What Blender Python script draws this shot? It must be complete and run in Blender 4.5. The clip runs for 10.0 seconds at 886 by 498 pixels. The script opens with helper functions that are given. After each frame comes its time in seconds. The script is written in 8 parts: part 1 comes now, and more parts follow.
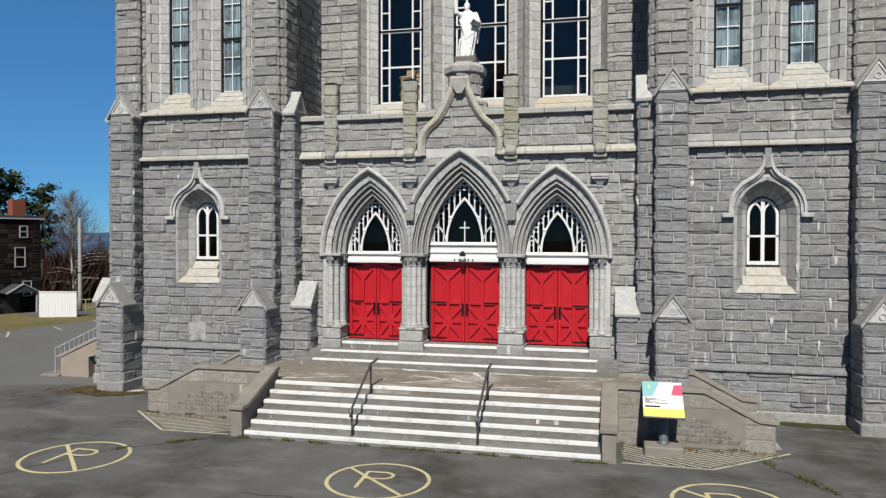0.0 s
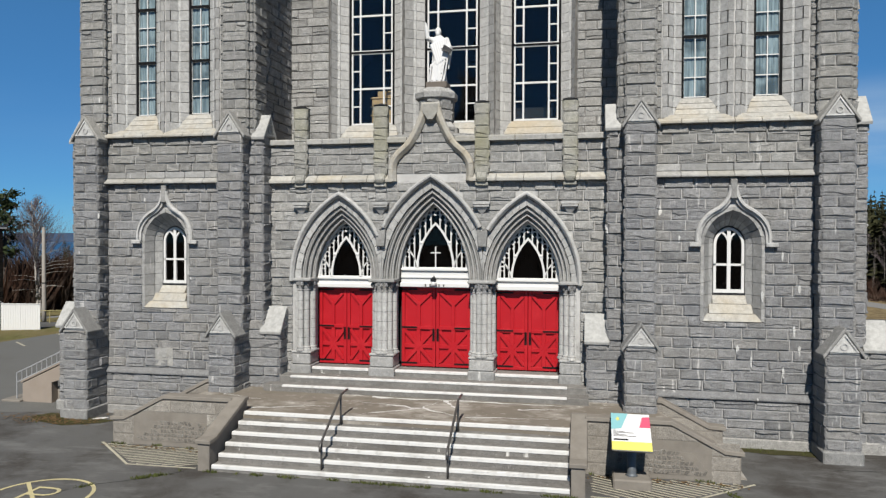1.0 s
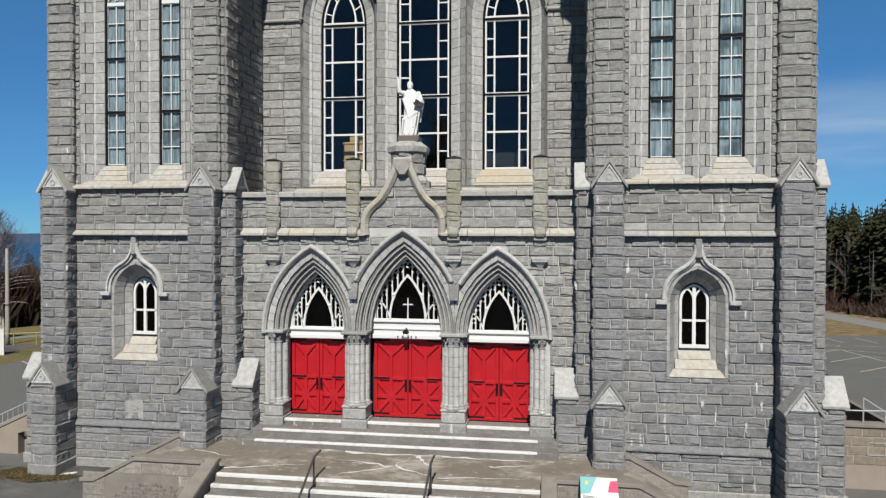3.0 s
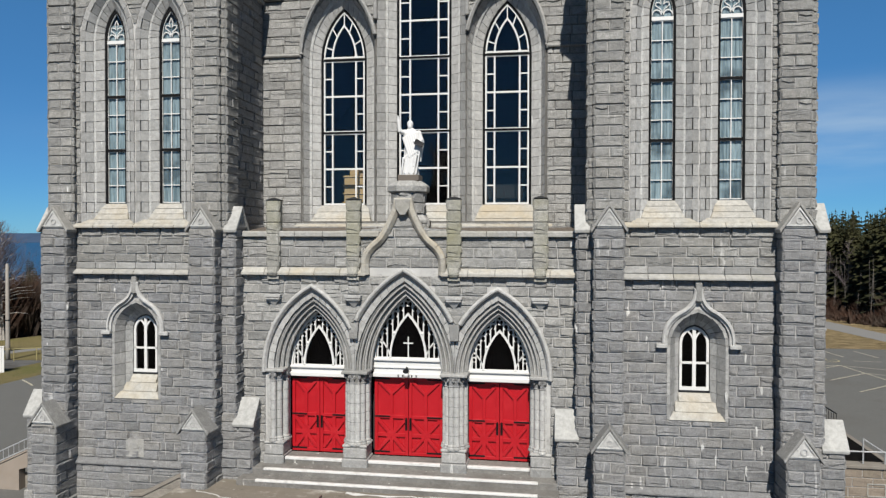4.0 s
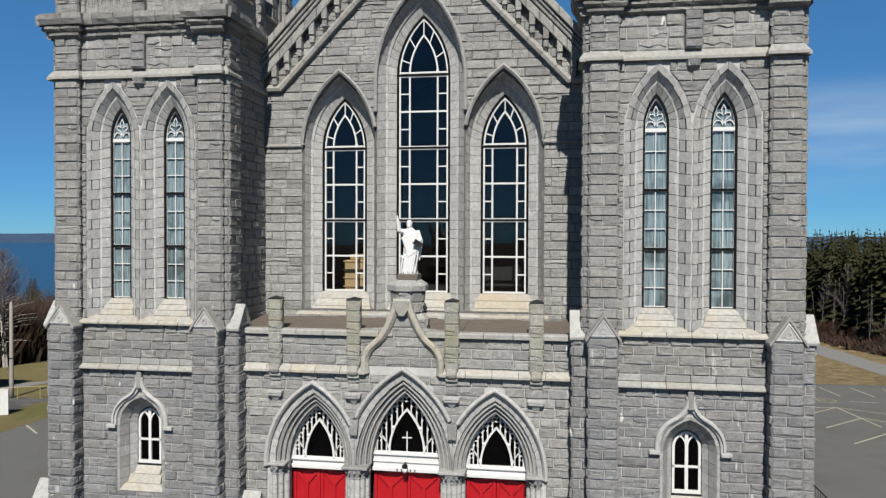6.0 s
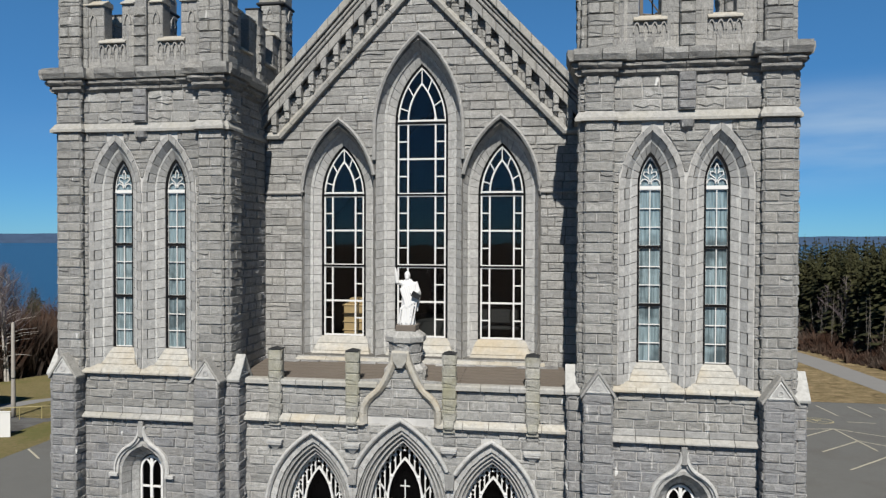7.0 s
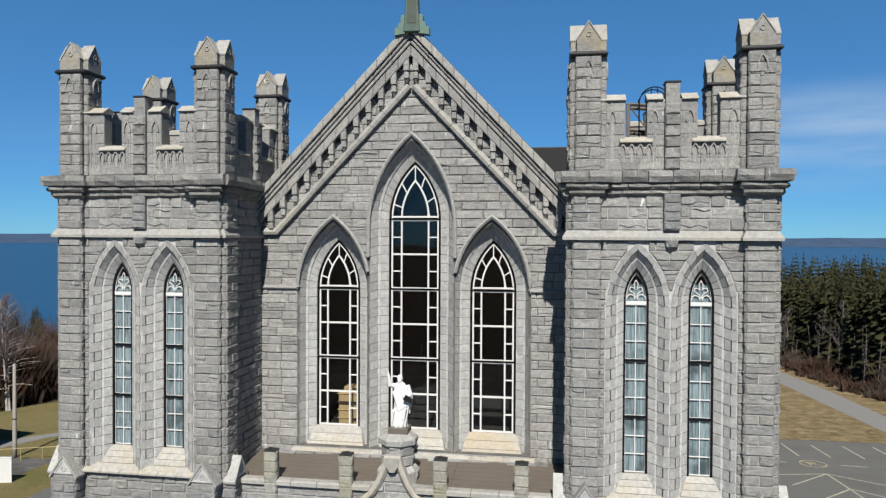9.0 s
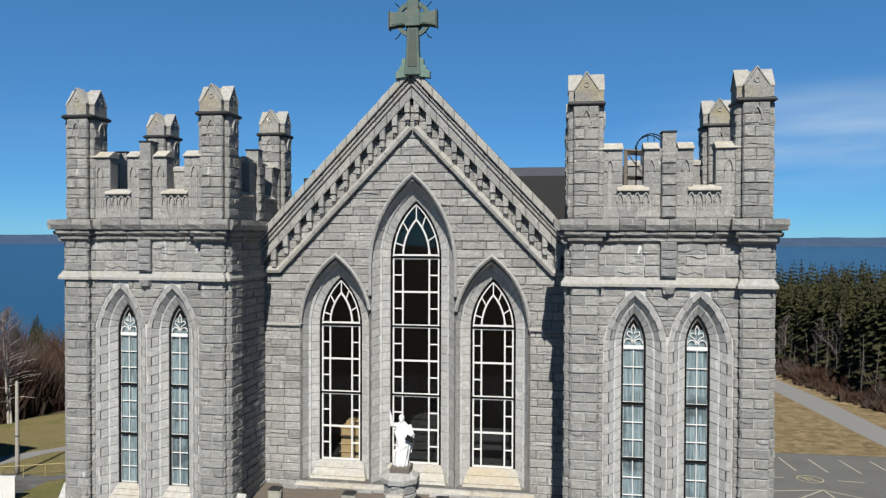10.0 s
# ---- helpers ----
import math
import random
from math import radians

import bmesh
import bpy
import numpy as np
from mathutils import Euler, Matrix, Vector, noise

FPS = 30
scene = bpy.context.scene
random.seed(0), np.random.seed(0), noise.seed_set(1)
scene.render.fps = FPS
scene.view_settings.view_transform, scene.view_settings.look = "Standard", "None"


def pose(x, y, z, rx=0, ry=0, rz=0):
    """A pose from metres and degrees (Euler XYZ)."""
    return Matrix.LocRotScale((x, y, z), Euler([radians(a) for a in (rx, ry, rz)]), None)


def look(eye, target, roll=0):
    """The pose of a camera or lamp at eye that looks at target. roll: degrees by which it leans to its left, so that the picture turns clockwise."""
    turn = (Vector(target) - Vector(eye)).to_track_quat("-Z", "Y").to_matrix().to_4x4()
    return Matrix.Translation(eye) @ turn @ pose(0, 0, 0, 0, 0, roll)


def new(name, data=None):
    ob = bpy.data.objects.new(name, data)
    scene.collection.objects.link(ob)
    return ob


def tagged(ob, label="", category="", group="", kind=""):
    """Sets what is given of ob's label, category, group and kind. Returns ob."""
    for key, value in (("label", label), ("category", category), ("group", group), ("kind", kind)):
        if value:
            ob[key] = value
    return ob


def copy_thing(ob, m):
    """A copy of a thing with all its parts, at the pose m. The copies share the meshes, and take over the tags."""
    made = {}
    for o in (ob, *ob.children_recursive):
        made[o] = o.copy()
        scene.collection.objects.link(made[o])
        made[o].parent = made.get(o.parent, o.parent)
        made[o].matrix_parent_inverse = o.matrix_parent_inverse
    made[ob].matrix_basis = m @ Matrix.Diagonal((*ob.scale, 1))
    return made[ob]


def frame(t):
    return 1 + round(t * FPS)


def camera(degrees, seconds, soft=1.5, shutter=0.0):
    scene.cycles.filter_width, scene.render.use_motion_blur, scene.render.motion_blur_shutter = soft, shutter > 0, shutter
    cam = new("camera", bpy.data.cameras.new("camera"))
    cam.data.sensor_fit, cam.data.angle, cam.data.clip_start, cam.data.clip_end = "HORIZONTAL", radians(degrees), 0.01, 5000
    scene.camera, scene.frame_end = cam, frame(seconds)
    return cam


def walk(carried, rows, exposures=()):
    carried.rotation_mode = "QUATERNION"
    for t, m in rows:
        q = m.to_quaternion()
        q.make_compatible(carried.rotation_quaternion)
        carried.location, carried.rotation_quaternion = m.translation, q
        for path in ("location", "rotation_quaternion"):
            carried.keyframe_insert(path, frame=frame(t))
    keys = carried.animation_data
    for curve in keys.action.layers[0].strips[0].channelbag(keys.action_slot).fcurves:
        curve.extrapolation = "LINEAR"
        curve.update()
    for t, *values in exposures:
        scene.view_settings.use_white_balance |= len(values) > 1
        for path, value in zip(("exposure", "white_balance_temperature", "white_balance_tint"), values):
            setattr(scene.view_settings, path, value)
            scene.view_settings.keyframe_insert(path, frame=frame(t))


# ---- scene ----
cam = camera(63.4, 10.0, 1.35)
PATH = [
    (0, (3.788, -18.297, 4.217), (3.324, -16.352, 4.183), 0.1),
    (0.5, (3.818, -18.277, 4.524), (3.397, -16.323, 4.491), 0.2),
    (1, (3.819, -18.264, 4.845), (3.43, -16.302, 4.814), 0.2),
    (1.5, (3.827, -18.32, 5.169), (3.47, -16.352, 5.137), 0.2),
    (2, (3.802, -18.407, 5.471), (3.476, -16.434, 5.439), 0.2),
    (2.5, (3.828, -18.424, 5.793), (3.516, -16.448, 5.763), 0.2),
    (4, (3.814, -18.424, 7.242), (3.504, -16.448, 7.209), 0.1),
    (4.5, (3.825, -18.471, 7.834), (3.514, -16.495, 7.802), 0.1),
    (5, (3.845, -18.561, 8.492), (3.535, -16.586, 8.461), 0.2),
    (5.5, (3.896, -18.647, 9.145), (3.584, -16.671, 9.114), 0.2),
    (7, (4.042, -18.995, 11.217), (3.728, -17.02, 11.185), 0.2),
    (7.5, (4.144, -19.058, 11.904), (3.829, -17.083, 11.873), 0.2),
    (8, (4.224, -19.152, 12.622), (3.908, -17.177, 12.591), 0.3),
    (8.5, (4.301, -19.213, 13.357), (3.984, -17.239, 13.326), 0.3),
    (9, (4.349, -19.357, 14.092), (4.032, -17.383, 14.061), 0.3),
    (9.5, (4.335, -19.505, 14.72), (4.018, -17.53, 14.688), 0.25),
    (10, (4.344, -19.686, 15.275), (4.03, -17.711, 15.244), 0.2),
]
walk(cam, [(t, look(eye, target, roll)) for t, eye, target, roll in PATH], [(0, 0.54), (1.5, 0.48), (4.5, 0.52), (8, 0.58), (10, 0.70)])

from mathutils import geometry

# ---- light ----
SUN_AZ, SUN_EL = 6.5, 46.0
world = bpy.data.worlds.new("sky")
scene.world = world
world.use_nodes = True
wn = world.node_tree
sky = wn.nodes.new("ShaderNodeTexSky")
sky.sky_type, sky.sun_disc = "NISHITA", False
sky.sun_elevation, sky.sun_rotation = radians(SUN_EL), radians(180 - SUN_AZ)
sky.altitude, sky.air_density, sky.dust_density, sky.ozone_density = 900, 0.75, 0.0, 4.0
clear = wn.nodes.new("ShaderNodeMix")
clear.data_type, clear.blend_type = "RGBA", "MULTIPLY"
clear.inputs[0].default_value, clear.inputs[7].default_value = 1.0, (0.64, 1.25, 1.63, 1)
wn.links.new(sky.outputs[0], clear.inputs[6])
# thin fair-weather wisps, gathered low in the north-east
where = wn.nodes.new("ShaderNodeTexCoord")
squash = wn.nodes.new("ShaderNodeMapping")
squash.inputs["Scale"].default_value = (2.0, 2.0, 13)
wisp = wn.nodes.new("ShaderNodeTexNoise")
wisp.inputs["Scale"].default_value, wisp.inputs["Detail"].default_value, wisp.inputs["Roughness"].default_value = 1.3, 6, 0.5
thin = wn.nodes.new("ShaderNodeMapRange")
thin.interpolation_type = "SMOOTHSTEP"
thin.inputs["From Min"].default_value, thin.inputs["From Max"].default_value, thin.inputs["To Max"].default_value = 0.32, 0.72, 0.5
toward = wn.nodes.new("ShaderNodeVectorMath")
toward.operation = "DOT_PRODUCT"
toward.inputs[1].default_value = (0.40, 0.907, 0.13)
bank = wn.nodes.new("ShaderNodeMapRange")
bank.interpolation_type = "SMOOTHSTEP"
bank.inputs["From Min"].default_value, bank.inputs["From Max"].default_value = 0.93, 0.995
bank.inputs["To Min"].default_value = 0.05
height = wn.nodes.new("ShaderNodeSeparateXYZ")
level = wn.nodes.new("ShaderNodeMath")
level.operation = "SUBTRACT"
level.inputs[1].default_value = 0.125
apart = wn.nodes.new("ShaderNodeMath")
apart.operation = "ABSOLUTE"
band = wn.nodes.new("ShaderNodeMapRange")
band.interpolation_type = "SMOOTHSTEP"
band.inputs["From Min"].default_value, band.inputs["From Max"].default_value = 0.085, 0.01
low = wn.nodes.new("ShaderNodeMath")
low.operation = "MULTIPLY"
gather = wn.nodes.new("ShaderNodeMath")
gather.operation = "MULTIPLY"
deep = wn.nodes.new("ShaderNodeMapRange")
deep.interpolation_type = "SMOOTHSTEP"
deep.inputs["From Min"].default_value, deep.inputs["From Max"].default_value = 0.24, 0.80
deep.inputs["To Min"].default_value, deep.inputs["To Max"].default_value = 1.0, 0.24
shade = wn.nodes.new("ShaderNodeVectorMath")
shade.operation = "SCALE"
wn.links.new(where.outputs["Generated"], height.inputs[0])
wn.links.new(height.outputs["Z"], level.inputs[0])
wn.links.new(level.outputs[0], apart.inputs[0])
wn.links.new(apart.outputs[0], band.inputs["Value"])
wn.links.new(height.outputs["Z"], deep.inputs["Value"])
wn.links.new(bank.outputs[0], low.inputs[0])
wn.links.new(band.outputs[0], low.inputs[1])
veil = wn.nodes.new("ShaderNodeMix")
veil.data_type = "RGBA"
veil.inputs[7].default_value = (9.5, 11.5, 13.0, 1)
wn.links.new(where.outputs["Generated"], squash.inputs[0])
wn.links.new(where.outputs["Generated"], toward.inputs[0])
wn.links.new(squash.outputs[0], wisp.inputs["Vector"])
wn.links.new(wisp.outputs["Fac"], thin.inputs["Value"])
wn.links.new(toward.outputs["Value"], bank.inputs["Value"])
wn.links.new(thin.outputs[0], gather.inputs[0])
wn.links.new(low.outputs[0], gather.inputs[1])
wn.links.new(gather.outputs[0], veil.inputs[0])
even = wn.nodes.new("ShaderNodeMix")
even.data_type = "RGBA"
even.inputs[0].default_value, even.inputs[7].default_value = 0.45, (1.2, 4.15, 8.6, 1)
wn.links.new(clear.outputs[2], even.inputs[6])
wn.links.new(even.outputs[2], veil.inputs[6])
wn.links.new(veil.outputs[2], shade.inputs[0])
wn.links.new(deep.outputs[0], shade.inputs["Scale"])
wn.links.new(shade.outputs[0], wn.nodes["Background"].inputs[0])
wn.nodes["Background"].inputs[1].default_value = 0.041
sun = new("sun", bpy.data.lights.new("sun", "SUN"))
sun.data.energy, sun.data.angle, sun.data.color = 5.0, radians(0.53), (1.0, 0.955, 0.88)
sun.matrix_world = look((0, 0, 60), (-math.sin(radians(SUN_AZ)) * 60 / math.tan(radians(SUN_EL)), math.cos(radians(SUN_AZ)) * 60 / math.tan(radians(SUN_EL)), 0))


# ---- materials ----
class Tree:
    """A node material with short calls."""

    def __init__(self, name):
        self.m = bpy.data.materials.new(name)
        self.m.use_nodes = True
        self.n, self.l = self.m.node_tree.nodes, self.m.node_tree.links
        self.b = self.n["Principled BSDF"]
        self.geo = self.n.new("ShaderNodeNewGeometry")

    def put(self, socket, value):
        if isinstance(value, bpy.types.NodeSocket):
            self.l.new(value, socket)
        elif isinstance(value, (tuple, list)) and len(value) == 3 and socket.type == "RGBA":
            socket.default_value = (*value, 1)
        else:
            socket.default_value = value

    def noise(self, scale, detail=4, rough=0.6, stretch=None, out="Fac"):
        nd = self.n.new("ShaderNodeTexNoise")
        self.put(nd.inputs["Scale"], scale), self.put(nd.inputs["Detail"], detail), self.put(nd.inputs["Roughness"], rough)
        src = self.geo.outputs["Position"]
        if stretch:
            mp = self.n.new("ShaderNodeMapping")
            mp.inputs["Scale"].default_value = stretch
            self.l.new(src, mp.inputs[0])
            src = mp.outputs[0]
        self.l.new(src, nd.inputs["Vector"])
        return nd.outputs[out]

    def ramp(self, fac, *stops):
        nd = self.n.new("ShaderNodeValToRGB")
        e = nd.color_ramp.elements
        while len(e) < len(stops):
            e.new(0.5)
        for el, (p, c) in zip(e, stops):
            el.position = p
            el.color = (c, c, c, 1) if isinstance(c, (int, float)) else (*c, 1)
        self.put(nd.inputs[0], fac)
        return nd.outputs[0]

    def mix(self, fac, a, b, mode="MIX"):
        nd = self.n.new("ShaderNodeMix")
        nd.data_type, nd.blend_type = "RGBA", mode
        self.put(nd.inputs[0], fac), self.put(nd.inputs[6], a), self.put(nd.inputs[7], b)
        return nd.outputs[2]

    def math(self, op, a, b=0.0):
        nd = self.n.new("ShaderNodeMath")
        nd.operation = op
        self.put(nd.inputs[0], a), self.put(nd.inputs[1], b)
        return nd.outputs[0]

    def random(self):
        ob = self.n.new("ShaderNodeObjectInfo")
        return self.math("FRACT", self.math("ADD", ob.outputs["Random"], self.geo.outputs["Random Per Island"]))

    def bump(self, height, strength=0.4, distance=0.02):
        nd = self.n.new("ShaderNodeBump")
        self.put(nd.inputs["Strength"], strength), self.put(nd.inputs["Distance"], distance), self.put(nd.inputs["Height"], height)
        self.l.new(nd.outputs[0], self.b.inputs["Normal"])

    def done(self, colour, rough=0.8, metal=0.0, spec=0.3):
        self.put(self.b.inputs["Base Color"], colour), self.put(self.b.inputs["Roughness"], rough)
        self.put(self.b.inputs["Metallic"], metal), self.put(self.b.inputs["Specular IOR Level"], spec)
        return self.m


ALBEDO_SCALE = 0.55  # lowers base colours against the exposure, so that shaded faces render deeper


def scaled_down(c):
    return tuple(v * ALBEDO_SCALE for v in c)


def stone_material(name, stops, stain=(0.16, 0.155, 0.14), pale=(0.62, 0.61, 0.58), stain_amount=0.5, bump=0.9, streak=0.5, speckle=0.95):
    """Granite: a tone for each block, mineral grain, weather stains and pale lime runs."""
    t = Tree(name)
    c = t.ramp(t.random(), *[(p, scaled_down(q)) for p, q in stops])
    grain = t.noise(52, 4, 0.75)
    c = t.mix(speckle, c, t.ramp(grain, (0.32, 0.22), (0.68, 0.78)), "OVERLAY")
    blot = t.noise(9, 6, 0.7)
    c = t.mix(0.5, c, t.ramp(blot, (0.3, 0.25), (0.7, 0.75)), "OVERLAY")
    big = t.noise(0.8, 5, 0.65)
    c = t.mix(t.math("MULTIPLY", t.ramp(big, (0.45, 0.0), (0.75, 1.0)), stain_amount), c, stain)
    runs = t.noise(1.0, 4, 0.6, (7, 7, 0.9))
    c = t.mix(t.math("MULTIPLY", t.ramp(runs, (0.66, 0.0), (0.72, 1.0)), streak), c, pale)
    spots = t.noise(2.1, 3, 0.5, (2.2, 2.2, 0.9))
    c = t.mix(t.math("MULTIPLY", t.ramp(spots, (0.735, 0.0), (0.765, 1.0)), 0.8 * min(1.0, streak * 2)), c, (0.60, 0.60, 0.58))
    h = t.math("ADD", t.math("MULTIPLY", t.noise(15, 7, 0.74, (1, 1, 1.3)), 0.6), t.math("MULTIPLY", grain, 0.25))
    h = t.math("ADD", h, t.math("MULTIPLY", t.noise(6.5, 5, 0.62, (0.8, 0.8, 1.6)), 0.7))
    t.bump(h, bump, 0.05)
    return t.done(c, t.ramp(blot, (0.2, 0.72), (0.8, 0.95)), 0, 0.25)


def plain(name, colour, rough=0.6, metal=0.0, var=0.25, scale=6.0, bump=0.15, fine=90, spec=0.35, dirt=None, dirt_amount=0.4, dirt_scale=2.3):
    """Paint, metal and the like: a colour with blotches, fine grain and some dirt."""
    t = Tree(name)
    a = tuple(min(1, v * (1 + var)) for v in scaled_down(colour))
    b = tuple(v * (1 - var) for v in scaled_down(colour))
    c = t.mix(t.noise(scale, 5, 0.6), b, a)
    if dirt:
        c = t.mix(t.math("MULTIPLY", t.ramp(t.noise(dirt_scale, 6, 0.7), (0.5, 0.0), (0.72, 1.0)), dirt_amount), c, dirt)
    t.bump(t.noise(fine, 4, 0.6), bump, 0.006)
    return t.done(c, rough, metal, spec)


GRANITE = stone_material("granite rock face", [(0.0, (0.274, 0.277, 0.281)), (0.18, (0.33, 0.332, 0.336)), (0.45, (0.404, 0.404, 0.402)), (0.6, (0.354, 0.358, 0.367)), (0.85, (0.391, 0.383, 0.367)), (1.0, (0.317, 0.323, 0.336))])
GRANITE_UP = stone_material("upper granite rock face", [(0.0, (0.342, 0.341, 0.33)), (0.3, (0.421, 0.418, 0.403)), (0.6, (0.505, 0.502, 0.482)), (0.8, (0.447, 0.439, 0.414)), (1.0, (0.395, 0.394, 0.384))], stain_amount=0.35, bump=0.7)
GRANITE_TOWER = stone_material("tower granite rock face", [(0.0, (0.309, 0.308, 0.297)), (0.3, (0.387, 0.384, 0.367)), (0.6, (0.459, 0.456, 0.435)), (0.8, (0.414, 0.404, 0.376)), (1.0, (0.358, 0.357, 0.349))], stain_amount=0.4, bump=0.8)
PALE = stone_material("pale grey string stone", [(0.0, (0.43, 0.425, 0.405)), (1.0, (0.52, 0.512, 0.485))], stain=(0.27, 0.25, 0.19), stain_amount=0.5, bump=0.2, streak=0.2, speckle=0.4)
ASHLAR = stone_material("dressed granite", [(0.0, (0.33, 0.33, 0.32)), (0.5, (0.40, 0.395, 0.38)), (1.0, (0.46, 0.45, 0.42))], stain_amount=0.3, bump=0.15, streak=0.3)
SILL = stone_material("pale weathered sill stone", [(0.0, (0.50, 0.488, 0.445)), (0.5, (0.545, 0.53, 0.485)), (1.0, (0.585, 0.57, 0.52))], stain=(0.33, 0.255, 0.14), stain_amount=0.5, bump=0.15, streak=0.2, speckle=0.35)
CORNICE = stone_material("dark-stained cornice granite", [(0.0, (0.30, 0.295, 0.28)), (0.5, (0.38, 0.373, 0.355)), (1.0, (0.44, 0.43, 0.405))], stain=(0.08, 0.075, 0.065), stain_amount=0.75, bump=0.9, streak=0.2)
LICHEN = stone_material("lichened cap stone", [(0.0, (0.33, 0.325, 0.31)), (1.0, (0.43, 0.425, 0.405))], stain=(0.27, 0.21, 0.07), stain_amount=0.6, bump=0.3)
MOSSY = stone_material("mossy granite", [(0.0, (0.37, 0.365, 0.335)), (1.0, (0.50, 0.49, 0.44))], stain=(0.21, 0.20, 0.10), stain_amount=0.6, bump=0.5)
MORTAR = plain("lime mortar", (0.68, 0.67, 0.648), 0.95, var=0.3, scale=3, bump=0.5, fine=60, spec=0.1, dirt=(0.13, 0.13, 0.125), dirt_amount=0.8)
MORTAR_DARK = plain("dark mortar", (0.17, 0.165, 0.155), 0.95, var=0.3, scale=3, bump=0.5, fine=60, spec=0.1, dirt=(0.26, 0.255, 0.24), dirt_amount=0.5)
CONCRETE = plain("old concrete", (0.31, 0.282, 0.245), 0.9, var=0.3, scale=3.5, bump=0.5, fine=70, spec=0.2, dirt=(0.13, 0.115, 0.095), dirt_amount=0.7)
STEP = stone_material("dirty step concrete", [(0.0, (0.25, 0.24, 0.225)), (1.0, (0.31, 0.30, 0.28))], stain=(0.07, 0.064, 0.057), pale=(0.55, 0.54, 0.51), stain_amount=0.75, bump=0.3, streak=0.9, speckle=0.6)
t = Tree("stained concrete landing")
slab_c = t.mix(t.noise(1.4, 6, 0.65), (0.10, 0.086, 0.070), (0.19, 0.169, 0.14))
slab_c = t.mix(t.ramp(t.noise(0.8, 7, 0.72, (1, 1.5, 1)), (0.50, 0.0), (0.64, 0.85)), slab_c, (0.31, 0.29, 0.26))
slab_c = t.mix(t.ramp(t.noise(2.6, 8, 0.78, (0.7, 1.4, 1)), (0.58, 0.0), (0.66, 0.85)), slab_c, (0.48, 0.465, 0.435))
slab_c = t.mix(t.ramp(t.noise(1.9, 5, 0.6), (0.60, 0.0), (0.75, 0.7)), slab_c, (0.045, 0.038, 0.03))
t.bump(t.noise(50, 4, 0.7), 0.4, 0.006)
LANDING = t.done(slab_c, 0.9, 0, 0.2)
NOSING = plain("white nosing paint", (0.96, 0.955, 0.93), 0.6, var=0.06, scale=9, bump=0.3, fine=60, dirt=(0.20, 0.185, 0.165), dirt_amount=0.6, dirt_scale=4.5)
RED = plain("red door paint", (0.58, 0.011, 0.020), 0.42, var=0.08, scale=4, bump=0.12, fine=40, dirt=(0.50, 0.03, 0.035), dirt_amount=0.3)
WHITE = plain("white paint", (0.96, 0.96, 0.94), 0.5, var=0.04, scale=8, bump=0.1, fine=60, dirt=(0.55, 0.53, 0.48), dirt_amount=0.25)
MARBLE = plain("white painted statue stone", (0.97, 0.97, 0.96), 0.6, var=0.03, scale=6, bump=0.2, fine=70, dirt=(0.62, 0.60, 0.55), dirt_amount=0.2)
IRON = plain("black iron", (0.02, 0.02, 0.022), 0.5, 0.6, bump=0.2)
LEAD = plain("dark window bar", (0.035, 0.037, 0.04), 0.5, 0.2, bump=0.1)
BLACK = plain("flat black window paint", (0.008, 0.008, 0.009), 0.8, var=0.2, scale=8, bump=0.1, spec=0.15)
STEEL = plain("dull galvanised pipe", (0.22, 0.21, 0.20), 0.45, 0.7, var=0.2, scale=14, bump=0.15)
BRONZE = plain("green weathered copper", (0.125, 0.185, 0.16), 0.7, 0.25, var=0.3, scale=4, bump=0.25, dirt=(0.16, 0.13, 0.10), dirt_amount=0.6)
COPPER = plain("brown-green copper", (0.10, 0.125, 0.105), 0.65, 0.25, var=0.35, scale=5, bump=0.25)
VERDIGRIS = plain("pale verdigris", (0.19, 0.30, 0.245), 0.75, 0.1, var=0.3, scale=7, bump=0.25, dirt=(0.09, 0.10, 0.085), dirt_amount=0.6)
SLATE = plain("dark roof slate", (0.055, 0.062, 0.078), 0.75, var=0.3, scale=5, bump=0.4, fine=30)
TARBOARD = plain("brown roof flashing", (0.185, 0.155, 0.128), 0.7, var=0.12, scale=1.2, bump=0.2, dirt=(0.09, 0.078, 0.066), dirt_amount=0.5)
# near-black colour stands for the gloom of unlit rooms behind the glass
UNLIT_PLASTER = plain("interior plaster with gloom in its colour", (0.035, 0.035, 0.036), 0.9, var=0.1, scale=2, bump=0.1)
TIMBER = plain("varnished pine", (0.74, 0.50, 0.25), 0.5, var=0.25, scale=4, bump=0.15)
t = Tree("pale blue-grey curtain with painted fold shade")
# shade between folds is painted as upright streaks, dark gaps as patches
fold_shade_c = t.mix(t.ramp(t.noise(1.0, 4, 0.6, (16, 16, 0.9)), (0.36, 0.0), (0.62, 1.0)), (0.12, 0.155, 0.17), (0.33, 0.39, 0.42))
fold_shade_c = t.mix(t.ramp(t.noise(1.1, 3, 0.6), (0.50, 0.0), (0.62, 0.75)), fold_shade_c, (0.045, 0.06, 0.07))
CURTAIN = t.done(fold_shade_c, 0.9, 0, 0.2)
LAMP_BLACK = plain("black lamp metal", (0.02, 0.02, 0.02), 0.4, 0.3)


